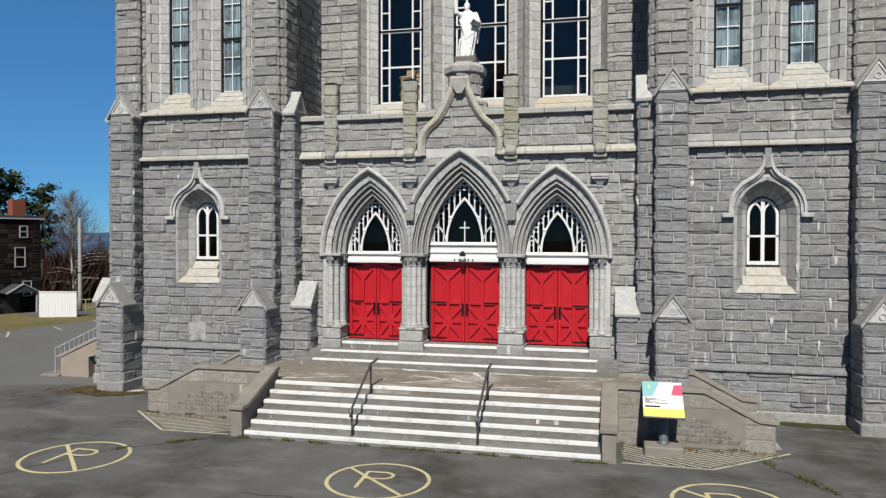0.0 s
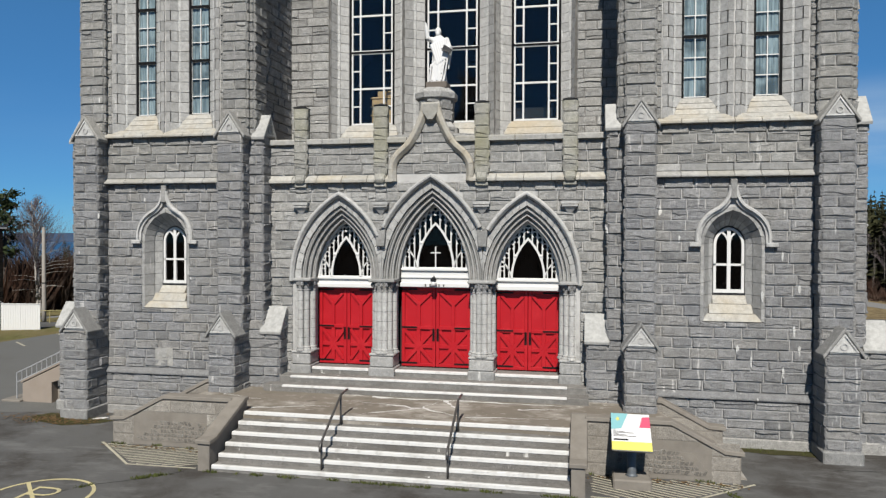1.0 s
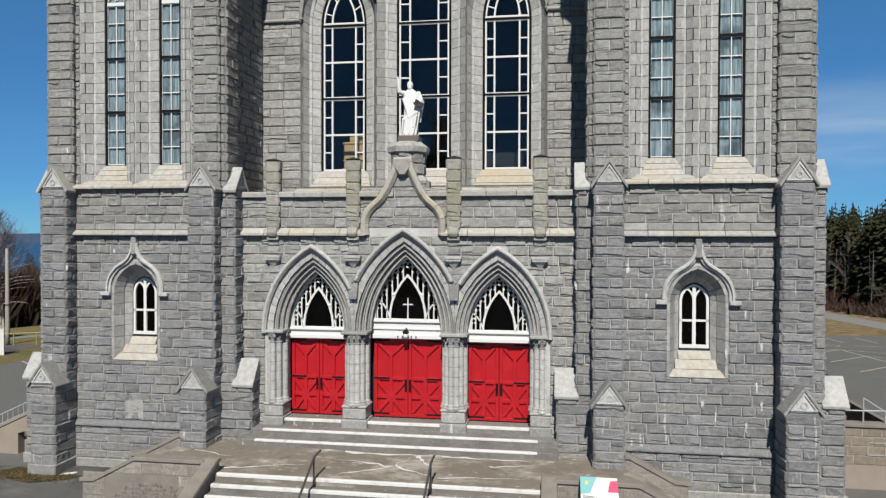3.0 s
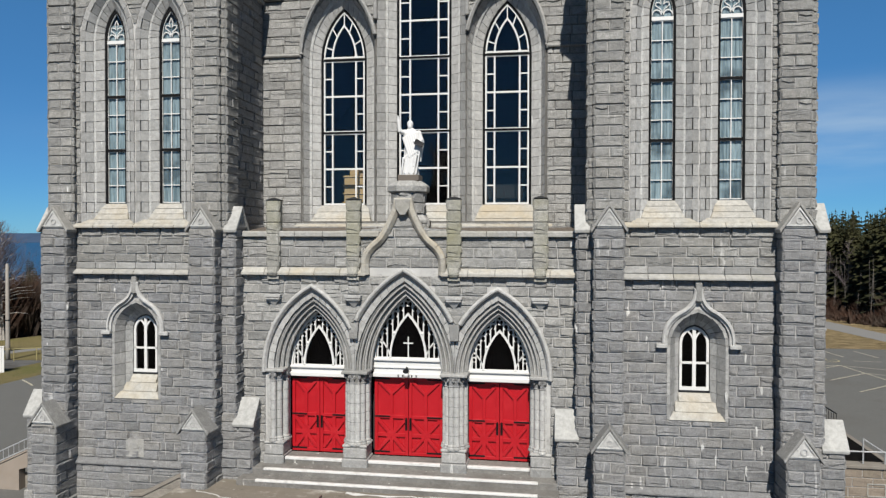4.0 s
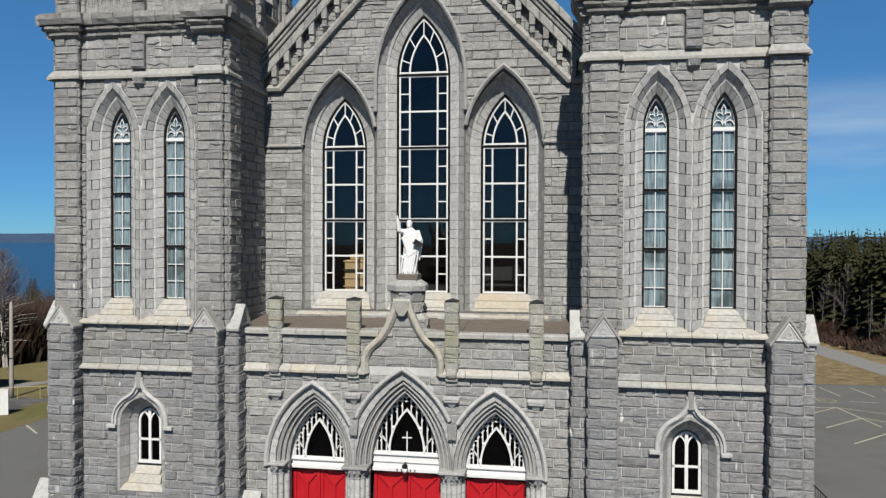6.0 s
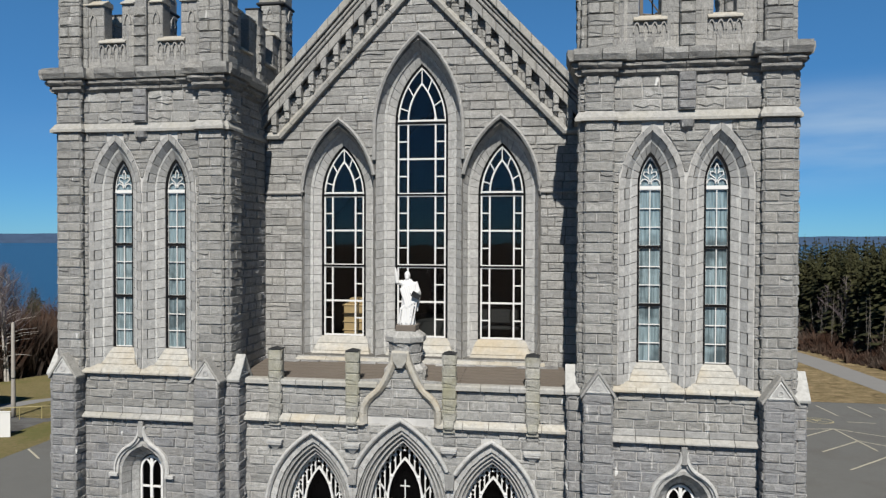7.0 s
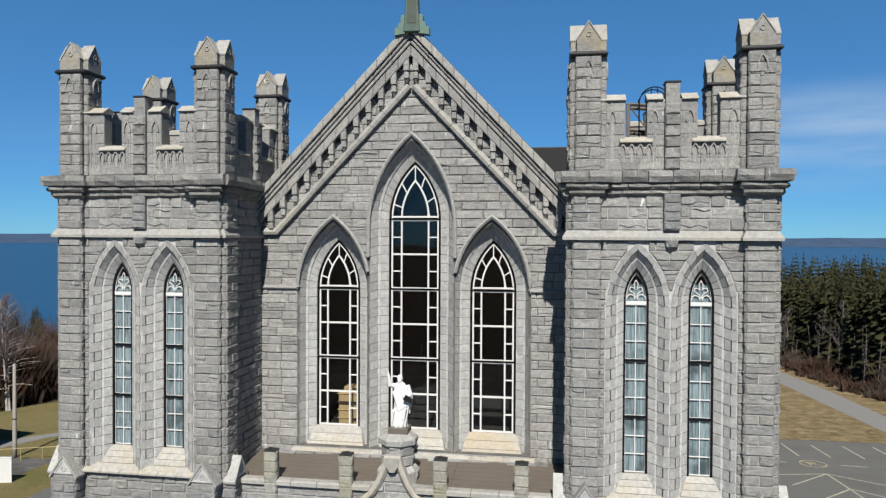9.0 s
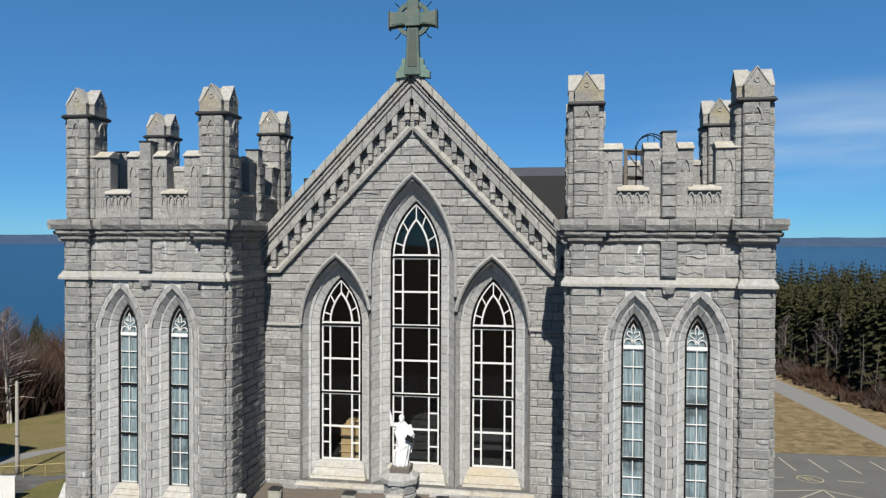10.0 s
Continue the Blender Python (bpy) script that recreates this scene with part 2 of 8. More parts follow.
def glass_material(name, tint, gloss0=0.08, rough=0.0):
    t = Tree(name)
    out = t.n["Material Output"]
    tr, gl, lw, mx = (t.n.new("ShaderNode" + k) for k in ("BsdfTransparent", "BsdfGlossy", "LayerWeight", "MixShader"))
    tr.inputs[0].default_value = (*tint, 1)
    gl.inputs["Roughness"].default_value = rough
    gl.inputs["Color"].default_value = (1, 0.9, 0.87, 1)
    bp = t.n.new("ShaderNodeBump")
    bp.inputs["Strength"].default_value, bp.inputs["Distance"].default_value = 0.05, 0.01
    t.l.new(t.noise(2.5, 2, 0.5), bp.inputs["Height"])
    t.l.new(bp.outputs[0], gl.inputs["Normal"]), t.l.new(bp.outputs[0], lw.inputs["Normal"])
    gloss = t.math("ADD", gloss0, t.math("MULTIPLY", t.math("POWER", lw.outputs["Facing"], 5.0), 1 - gloss0))
    t.l.new(gloss, mx.inputs[0]), t.l.new(tr.outputs[0], mx.inputs[1]), t.l.new(gl.outputs[0], mx.inputs[2])
    t.l.new(mx.outputs[0], out.inputs[0])
    return t.m


GLASS = glass_material("window glass", (0.8, 0.84, 0.84), 0.05)
DARK_GLASS = glass_material("dark leaded glass", (0.16, 0.17, 0.18), 0.018)
CAPSTONE = stone_material("smooth pale cap stone", [(0.0, (0.51, 0.51, 0.49)), (1.0, (0.56, 0.56, 0.54))], stain=(0.5, 0.49, 0.46), stain_amount=0.25, bump=0.05, streak=0.0, speckle=0.12)
SHAFT = stone_material("pale worn shaft stone", [(0.0, (0.54, 0.54, 0.525)), (1.0, (0.68, 0.675, 0.655))], stain=(0.25, 0.245, 0.23), stain_amount=0.35, bump=0.12, streak=0.5, speckle=0.5)
LIME = stone_material("lime-washed pale edge stone", [(0.0, (0.62, 0.62, 0.60)), (1.0, (0.74, 0.74, 0.72))], stain=(0.4, 0.39, 0.37), stain_amount=0.3, bump=0.1, streak=0.1)
PORTAL = stone_material("pale dressed portal stone", [(0.0, (0.37, 0.37, 0.36)), (0.5, (0.46, 0.457, 0.445)), (1.0, (0.53, 0.525, 0.505))], stain=(0.20, 0.195, 0.18), stain_amount=0.35, bump=0.15, streak=0.5, speckle=0.5)

# ---- small helpers for meshes ----
BASE = {}


def top(name, at, label, category, group="", kind=""):
    """An Empty at its base, for a thing made of parts."""
    ob = tagged(new(name), label, category, group, kind)
    ob.matrix_basis = Matrix.Translation(at)
    BASE[ob.name] = Matrix.Translation(at)
    return ob


def under(ob, parent):
    if parent is not None:
        ob.parent = parent
        if parent.name in BASE:
            ob.matrix_parent_inverse = BASE[parent.name].inverted()
    return ob


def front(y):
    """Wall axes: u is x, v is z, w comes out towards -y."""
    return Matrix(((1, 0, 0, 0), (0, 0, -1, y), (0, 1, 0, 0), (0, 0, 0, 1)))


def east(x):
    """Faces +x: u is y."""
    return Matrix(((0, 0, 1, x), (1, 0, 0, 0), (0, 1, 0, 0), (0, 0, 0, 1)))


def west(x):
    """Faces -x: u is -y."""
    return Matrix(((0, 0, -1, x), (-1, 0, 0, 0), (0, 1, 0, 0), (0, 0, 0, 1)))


WORLD = Matrix.Identity(4)


class G:
    """Gathers solids and makes one mesh of them."""

    def __init__(self):
        self.v, self.f = [], []

    def add(self, verts, faces, fr=WORLD):
        k = len(self.v)
        self.v += [fr @ Vector(p) for p in verts]
        self.f += [tuple(k + i for i in f) for f in faces]
        return self

    def box(self, a0, a1, b0, b1, c0, c1, fr=WORLD):
        return self.add([(a, b, c) for a in (a0, a1) for b in (b0, b1) for c in (c0, c1)],
                        [(0, 1, 3, 2), (4, 6, 7, 5), (0, 4, 5, 1), (2, 3, 7, 6), (0, 2, 6, 4), (1, 5, 7, 3)], fr)

    def hull4(self, quad, depth, fr):
        """A block behind a four-cornered face (u, v, w), depth deep."""
        back = [(u, v, w - depth) for u, v, w in quad]
        return self.add(list(quad) + back, [(0, 1, 2, 3), (7, 6, 5, 4), (0, 4, 5, 1), (1, 5, 6, 2), (2, 6, 7, 3), (3, 7, 4, 0)], fr)

    def slab(self, outer, holes, w0, w1, fr):
        """A wall sheet with openings right through it, from w0 to w1."""
        from_loops = [outer] + list(holes)
        flat = [p for loop in from_loops for p in loop]
        n = len(flat)
        tris = [tuple(t) for t in geometry.tessellate_polygon([[Vector((u, v, 0)) for u, v in loop] for loop in from_loops])]
        faces = tris + [tuple(n + i for i in reversed(t)) for t in tris]
        k = 0
        for loop in from_loops:
            m = len(loop)
            faces += [(k + i, k + (i + 1) % m, n + k + (i + 1) % m, n + k + i) for i in range(m)]
            k += m
        return self.add([(u, v, w1) for u, v in flat] + [(u, v, w0) for u, v in flat], faces, fr)

    def sheet(self, loop, w, fr):
        """A thin pane: one face within a loop."""
        return self.add([(u, v, w) for u, v in loop], [tuple(range(len(loop)))], fr)

    def sweep(self, path, profile, fr, closed=False):
        """Runs a profile (outward, w) along a path (u, v), mitred."""
        pts = [Vector(p) for p in path]
        n, m = len(pts), len(profile)
        verts = []
        for i, p in enumerate(pts):
            d0 = (p - pts[i - 1]).normalized() if i or closed else (pts[1] - p).normalized()
            d1 = (pts[(i + 1) % n] - p).normalized() if i < n - 1 or closed else d0
            n0, n1 = Vector((-d0.y, d0.x)), Vector((-d1.y, d1.x))
            k = (n0 + n1).normalized()
            k /= max(0.45, k.dot(n1))
            verts += [(p.x + k.x * a, p.y + k.y * a, w) for a, w in profile]
        faces = []
        for i in range(n if closed else n - 1):
            j = (i + 1) % n
            faces += [(i * m + a, j * m + a, j * m + (a + 1) % m, i * m + (a + 1) % m) for a in range(m)]
        if not closed:
            faces += [tuple(range(m)), tuple(reversed(range((n - 1) * m, n * m)))]
        return self.add(verts, faces, fr)

    def lathe(self, rings, at, sides=12, fr=WORLD, turn=0.0):
        """Rings of (radius, height) round an upright axis at (x, y)."""
        verts, m = [], len(rings)
        for r, h in rings:
            verts += [(at[0] + r * math.cos(turn + 2 * math.pi * i / sides), at[1] + r * math.sin(turn + 2 * math.pi * i / sides), h) for i in range(sides)]
        faces = [(k * sides + i, k * sides + (i + 1) % sides, (k + 1) * sides + (i + 1) % sides, (k + 1) * sides + i) for k in range(m - 1) for i in range(sides)]
        faces += [tuple(reversed(range(sides))), tuple(range((m - 1) * sides, m * sides))]
        return self.add(verts, faces, fr)

    def tube(self, pts, r, sides=8, r1=None):
        """A round bar through points in space."""
        pts = [Vector(p) for p in pts]
        n, verts = len(pts), []
        r1 = r if r1 is None else r1
        for i, p in enumerate(pts):
            d = (pts[min(i + 1, n - 1)] - pts[max(i - 1, 0)]).normalized()
            a = d.cross(Vector((0.31, 0.17, 0.93)) if abs(d.z) < 0.9 else Vector((1, 0, 0))).normalized()
            b = d.cross(a)
            q = r + (r1 - r) * i / max(1, n - 1)
            verts += [p + q * (a * math.cos(2 * math.pi * k / sides) + b * math.sin(2 * math.pi * k / sides)) for k in range(sides)]
        faces = [(i * sides + k, i * sides + (k + 1) % sides, (i + 1) * sides + (k + 1) % sides, (i + 1) * sides + k) for i in range(n - 1) for k in range(sides)]
        faces += [tuple(reversed(range(sides))), tuple(range((n - 1) * sides, n * sides))]
        return self.add(verts, faces)

    def mesh(self, name, material, smooth=False):
        me = bpy.data.meshes.new(name)
        me.from_pydata([tuple(p) for p in self.v], [], self.f)
        bm = bmesh.new()
        bm.from_mesh(me)
        bmesh.ops.recalc_face_normals(bm, faces=bm.faces)
        bm.to_mesh(me)
        bm.free()
        me.materials.append(material)
        if smooth:
            me.polygons.foreach_set("use_smooth", [True] * len(me.polygons))
        return me


def part(name, g, material, parent=None, label="", bevel=0.0, smooth=False, category="", kind="", group=""):
    ob = new(name, g.mesh(name, material, smooth))
    under(ob, parent)
    tagged(ob, label, category, group, kind)
    if bevel:
        md = ob.modifiers.new("edge wear", "BEVEL")
        md.width, md.segments, md.limit_method, md.angle_limit = bevel, 1, "ANGLE", radians(40)
    return ob


def arch_half(half, spring, apex):
    """Half the width of a pointed opening at height v."""
    rise = apex - spring
    r = (half * half + rise * rise) / (2 * half)

    def at(v):
        if v <= spring:
            return half
        if v >= apex:
            return -1.0
        return max(0.0, half - r + math.sqrt(max(0.0, r * r - (v - spring) ** 2)))
    return at


def arch_path(cx, half, spring, apex, base, nj=1, na=8):
    """Points of a pointed opening, up the left jamb, over, and down the right one."""
    rise = apex - spring
    r = (half * half + rise * rise) / (2 * half)
    full = math.asin(min(1, rise / r))
    left = [(cx - half, base + (spring - base) * i / nj) for i in range(nj)] if nj else []
    left += [(cx - (half - r + r * math.cos(full * i / na)), spring + r * math.sin(full * i / na)) for i in range(na + 1)]
    return left + [(2 * cx - u, v) for u, v in reversed(left[:-1])]


def ring(name, parent, material, fr, inner, outer, win, wout, depth=0.1, gap=0.004, clamp=None, tooth=0.0):
    """Dressed stones between two like paths: each is an object of its own; tooth leaves a joint beside every other one."""
    made = []
    for i in range(len(inner) - 1):
        q = [inner[i], outer[i], outer[i + 1], inner[i + 1]]
        if clamp:
            q = [(min(max(u, clamp[0]), clamp[1]), v) for u, v in q]
            if abs(q[0][0] - q[1][0]) + abs(q[0][1] - q[1][1]) < 0.03 and abs(q[2][0] - q[3][0]) + abs(q[2][1] - q[3][1]) < 0.03:
                continue
        ww = [win, wout, wout, win]
        p = [Vector((u, v, w)) for (u, v), w in zip(q, ww)]
        for a, b in ((0, 3), (1, 2)):
            f = min(0.3, gap / max(0.02, (p[b] - p[a]).length))
            p[a], p[b] = p[a].lerp(p[b], f), p[b].lerp(p[a], f)
        if tooth and i % 2:
            for a, b in ((0, 1), (3, 2)):
                f = min(0.3, tooth / max(0.02, (p[b] - p[a]).length))
                p[a], p[b] = p[a].lerp(p[b], f), p[b].lerp(p[a], f)
        made.append(part(name, G().hull4([tuple(x) for x in p], depth, fr), material, parent))
    return made


STONES = {}


def stone_mesh(length, height, variant, relief, quad=None):
    """A rock-faced block: thin joints, a nearly flat face, and often a ragged scarp where a flake broke away."""
    rng = random.Random(f"{length:.2f} {height:.3f} {variant} {quad}")
    nx = 5 if length > 0.45 else (4 if length > 0.28 else 3)
    nz = 5
    gap = 0.0085
    ph = rng.random() * 50
    tilt, lean = rng.uniform(-0.3, 0.3), rng.uniform(-0.25, 0.25)
    broken = rng.random() < 0.42
    scarp = rng.choice((0.16, 0.24, 0.34, 0.55, 0.72))
    drop = rng.uniform(0.2, 0.7)
    relief *= rng.choice((0.65, 0.9, 1.1, 1.3, 1.6)) if relief > 0.015 else 1.0
    e = min(0.2, 0.028 / length)
    inner = [e + (1 - 2 * e) * k / (nx - 2) for k in range(nx - 1)]
    cols = [0.0] + inner + [1.0]
    ragged = [min(0.84, max(0.13, scarp + rng.uniform(-0.13, 0.13))) for _ in cols]
    verts = []
    for j in range(nz + 1):
        for i in range(nx + 1):
            s = cols[i]
            if 1 < i < nx - 1:
                s += rng.uniform(-0.3, 0.3) / nx
            t = (0.0, min(0.09, ragged[i] * 0.5), ragged[i], ragged[i] + 0.06, 0.93, 1.0)[j]
            if quad:
                (a0, b0), (a1, b1) = quad
                lo, hi = a0 + (a1 - a0) * t, b0 + (b1 - b0) * t
                u = lo + gap + (hi - lo - 2 * gap) * s
            else:
                u = gap + (length - 2 * gap) * s
            v = gap + (height - 2 * gap) * t
            if i in (0, nx) or j in (0, nz):
                w = rng.uniform(-0.001, 0.007) if relief > 0.008 else 0.0
            else:
                w = relief * (1.1 + 0.4 * noise.noise((u * 5 + ph, v * 7, ph)) + tilt * (t - 0.5) + lean * (s - 0.5) * 2 + rng.uniform(-0.34, 0.34))
                if broken and j < 3:
                    w *= drop * rng.uniform(0.6, 1.4)
            verts.append((u, v, w))
    faces = []
    m = nx + 1
    for j in range(nz):
        for i in range(nx):
            a, b, c, d = j * m + i, j * m + i + 1, (j + 1) * m + i + 1, (j + 1) * m + i
            faces += [(a, b, c), (a, c, d)] if rng.random() < 0.5 else [(a, b, d), (b, c, d)]
    rim = [i for i in range(m)] + [j * m + nx for j in range(1, nz + 1)] + [nz * m + i for i in range(nx - 1, -1, -1)] + [j * m for j in range(nz - 1, 0, -1)]
    k = len(verts)
    verts += [(verts[i][0], verts[i][1], -0.05) for i in rim]
    n = len(rim)
    faces += [(rim[i], k + i, k + (i + 1) % n, rim[(i + 1) % n]) for i in range(n)]
    return verts, faces


def lay(parent, fr, spans, z0, z1, course, lens=(0.34, 0.8), relief=0.03, seed=1, limit=300, material=None, name="stone", bond=False):
    """Lays coursed blocks over a wall wherever spans(v) says there is wall."""
    material = material or GRANITE
    rng = random.Random(seed)
    count = max(1, round((z1 - z0) / course))
    h = (z1 - z0) / count
    blocks = []
    for k in range(count):
        a, b = z0 + k * h, z0 + (k + 1) * h
        lo, hi, mid = spans(a + 0.004), spans(b - 0.004), spans((a + b) / 2)
        if len(lo) == len(hi) == len(mid):
            runs = [(p, q) for p, q in zip(lo, hi)]
        else:
            runs = [(p, p) for p in min((lo, mid, hi), key=lambda s: sum(y - x for x, y in s))]
        for (l0, r0), (l1, r1) in runs:
            width = max(r0, r1) - min(l0, l1)
            if width < 0.05:
                continue
            cuts, x = [], max(l0, l1)
            end = min(r0, r1)
            if bond:
                if k % 2:
                    cuts.append(x + (end - x) * rng.uniform(0.42, 0.58))
                x = end
            if (k % 2) and end - x > lens[0] * 1.6:
                x += rng.uniform(0.4, 0.6) * lens[0]
                cuts.append(x)
            while end - x > lens[1] * 1.25:
                x += rng.uniform(*lens)
                cuts.append(x)
            if end - x > lens[0] * 2:
                cuts.append(x + (end - x) * rng.uniform(0.4, 0.6))
            cuts = [c for c in cuts if end - c > 0.1]
            edges = [(l0, l1)] + [(c, c) for c in cuts] + [(r0, r1)]
            for e0, e1 in zip(edges, edges[1:]):
                blocks.append((e0, e1, a, h))
    rest = G()
    for n, (e0, e1, a, hh) in enumerate(blocks):
        sharp = abs(e0[0] - e0[1]) > 0.015 or abs(e1[0] - e1[1]) > 0.015
        length = e1[0] - e0[0]
        if sharp:
            verts, faces = stone_mesh(max(0.06, length), hh, n, relief, ((e0[0], e1[0]), (e0[1], e1[1])))
            key, at, scale = None, (0, a, 0), 1.0
        else:
            size = max(0.08, round(length / 0.06) * 0.06)
            key = (size, round(hh, 3), rng.randrange(4), relief, material.name)
            at, scale = (e0[0], a, 0), length / size
            verts, faces = (None, None) if key in STONES and n < limit else stone_mesh(size, hh, key[2], relief)
        place = fr @ Matrix.Translation(at) @ Matrix.Diagonal((scale, 1, 1, 1))
        if n >= limit:
            rest.add(verts, faces, place)
            continue
        if key is None or key not in STONES:
            me = G().add(verts, faces).mesh("stone", material)
            if key:
                STONES[key] = me
        else:
            me = STONES[key]
        ob = under(new(name, me), parent)
        ob.matrix_basis = place
    if rest.v:
        part("masonry", rest, material, parent, kind="stuff")


def cut(base, *holes):
    """Intervals of base left over between holes."""
    out = [base]
    for a, b in holes:
        nxt = []
        for p, q in out:
            if b <= p or a >= q:
                nxt.append((p, q))
            else:
                if a > p:
                    nxt.append((p, a))
                if b < q:
                    nxt.append((b, q))
        out = nxt
    return [(p, q) for p, q in out if q - p > 0.03]

# ---- the bell towers ----
CX, CY, HALF = 7.1, 1.32, 2.34
TY = CY - HALF  # front wall plane of the towers
COURSE = 0.245


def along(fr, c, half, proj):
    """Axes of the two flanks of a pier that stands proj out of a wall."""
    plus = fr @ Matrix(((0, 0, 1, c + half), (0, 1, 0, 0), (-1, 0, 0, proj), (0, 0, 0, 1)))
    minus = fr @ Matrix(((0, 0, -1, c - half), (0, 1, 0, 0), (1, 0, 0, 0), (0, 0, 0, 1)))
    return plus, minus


def gable_cap(g, fr, c, half, z, peak, proj, over=0.07, thick=0.075, back=0.0):
    """Two sloping slabs over a pier, ridge pointing out of the wall."""
    a = half + over
    for s in (-1, 1):
        drop = (peak - z) * over / half
        quad = [(c + s * a, z - drop), (c, peak), (c, peak + thick * 1.35), (c + s * (a + thick * 0.3), z - drop + thick)]
        g.add([(u, v, w) for w in (back, proj + over) for u, v in quad], [(0, 1, 2, 3), (7, 6, 5, 4), (0, 4, 5, 1), (1, 5, 6, 2), (2, 6, 7, 3), (3, 7, 4, 0)], fr)


def buttress(parent, fr, c, half, stages, seed, label, cap_stone=None):
    """A stepped pier: stages of (foot, eaves, projection, peak of the gabled cap)."""
    core = G()
    for z0, z1, proj, peak in stages:
        core.box(c - half + 0.009, c + half - 0.009, z0, z1, -0.02, proj - 0.009, fr)
        if peak:
            core.add([(u, v, w) for w in (0, proj - 0.01) for u, v in ((c - half + 0.01, z1 - 0.01), (c + half - 0.01, z1 - 0.01), (c, peak))], [(0, 1, 2), (5, 4, 3), (0, 3, 4, 1), (1, 4, 5, 2), (2, 5, 3, 0)], fr)
    body = part("buttress", core, MORTAR, parent, label)
    for i, (z0, z1, proj, peak) in enumerate(stages):
        tone = GRANITE if z0 < 7 else GRANITE_TOWER
        lay(body, fr @ Matrix.Translation((0, 0, proj)), lambda v: [(c - half, c + half)], z0, z1, COURSE, (0.3, 0.7), 0.024, seed + i, 300, tone, bond=True)
        plus, minus = along(fr, c, half, proj)
        deep = max(0.12, proj)
        lay(body, plus, lambda v: [(0.0, deep)], z0, z1, COURSE, (0.3, 0.7), 0.026, seed + 10 + i, 300, tone, bond=proj > 0.3)
        lay(body, minus, lambda v: [(0.0, proj)], z0, z1, COURSE, (0.3, 0.7), 0.026, seed + 20 + i, 300, tone, bond=proj > 0.3)
        if peak:
            g = G()
            gable_cap(g, fr, c, half, z1, peak, proj, back=max(0.0, stages[i + 1][2] - 0.06) if i + 1 < len(stages) else 0.0)
            part("cap", g, cap_stone or ASHLAR, body, "dressed gabled cap stone", bevel=0.012)
            g = G()
            tri = [(c - half * 0.86, z1 + 0.02), (c + half * 0.86, z1 + 0.02), (c, peak - 0.06)]
            g.add([(u, v, w) for w in (proj - 0.03, proj + 0.025) for u, v in tri], [(0, 1, 2), (5, 4, 3), (0, 3, 4, 1), (1, 4, 5, 2), (2, 5, 3, 0)], fr)
            zc = z1 + (peak - z1) * 0.36
            pts = [(c + 0.065 * math.cos(k * math.pi / 6), zc + 0.065 * math.sin(k * math.pi / 6)) for k in range(12)]
            g.sweep(pts, [(-0.014, proj + 0.02), (0.014, proj + 0.02), (0.014, proj + 0.045), (-0.014, proj + 0.045)], fr, True)
            part("pediment", g, SHAFT, body, "small pale pediment with a carved ring")
            rim = [(c + (u - c) * 0.9, z1 + 0.05 + (v - z1) * 0.9) for u, v in tri]
            part("pediment_rim", G().sweep(rim, [(-0.016, proj + 0.02), (0.016, proj + 0.02), (0.016, proj + 0.05), (-0.016, proj + 0.05)], fr, True), LIME, body)
    return body


def niche(parent, fr, u, half, foot, spring, apex, w0):
    """A narrow blind lancet: a proud pointed head over a slim raised shaft."""
    g = G().sweep(arch_path(u, half, spring, apex, spring - 0.04, 1, 4), [(0, w0 - 0.03), (0.03, w0 - 0.03), (0.03, w0 + 0.05), (0, w0 + 0.05)], fr)
    for s in (-1, 1):
        g.box(u + s * (half + 0.012) - 0.012, u + s * (half + 0.012) + 0.012, foot, spring - 0.04, w0 - 0.03, w0 + 0.018, fr)
    g.box(u - half * 0.5, u + half * 0.5, foot, spring - 0.03, w0 - 0.03, w0 + 0.014, fr)
    part("blind_niche", g, ASHLAR, parent)


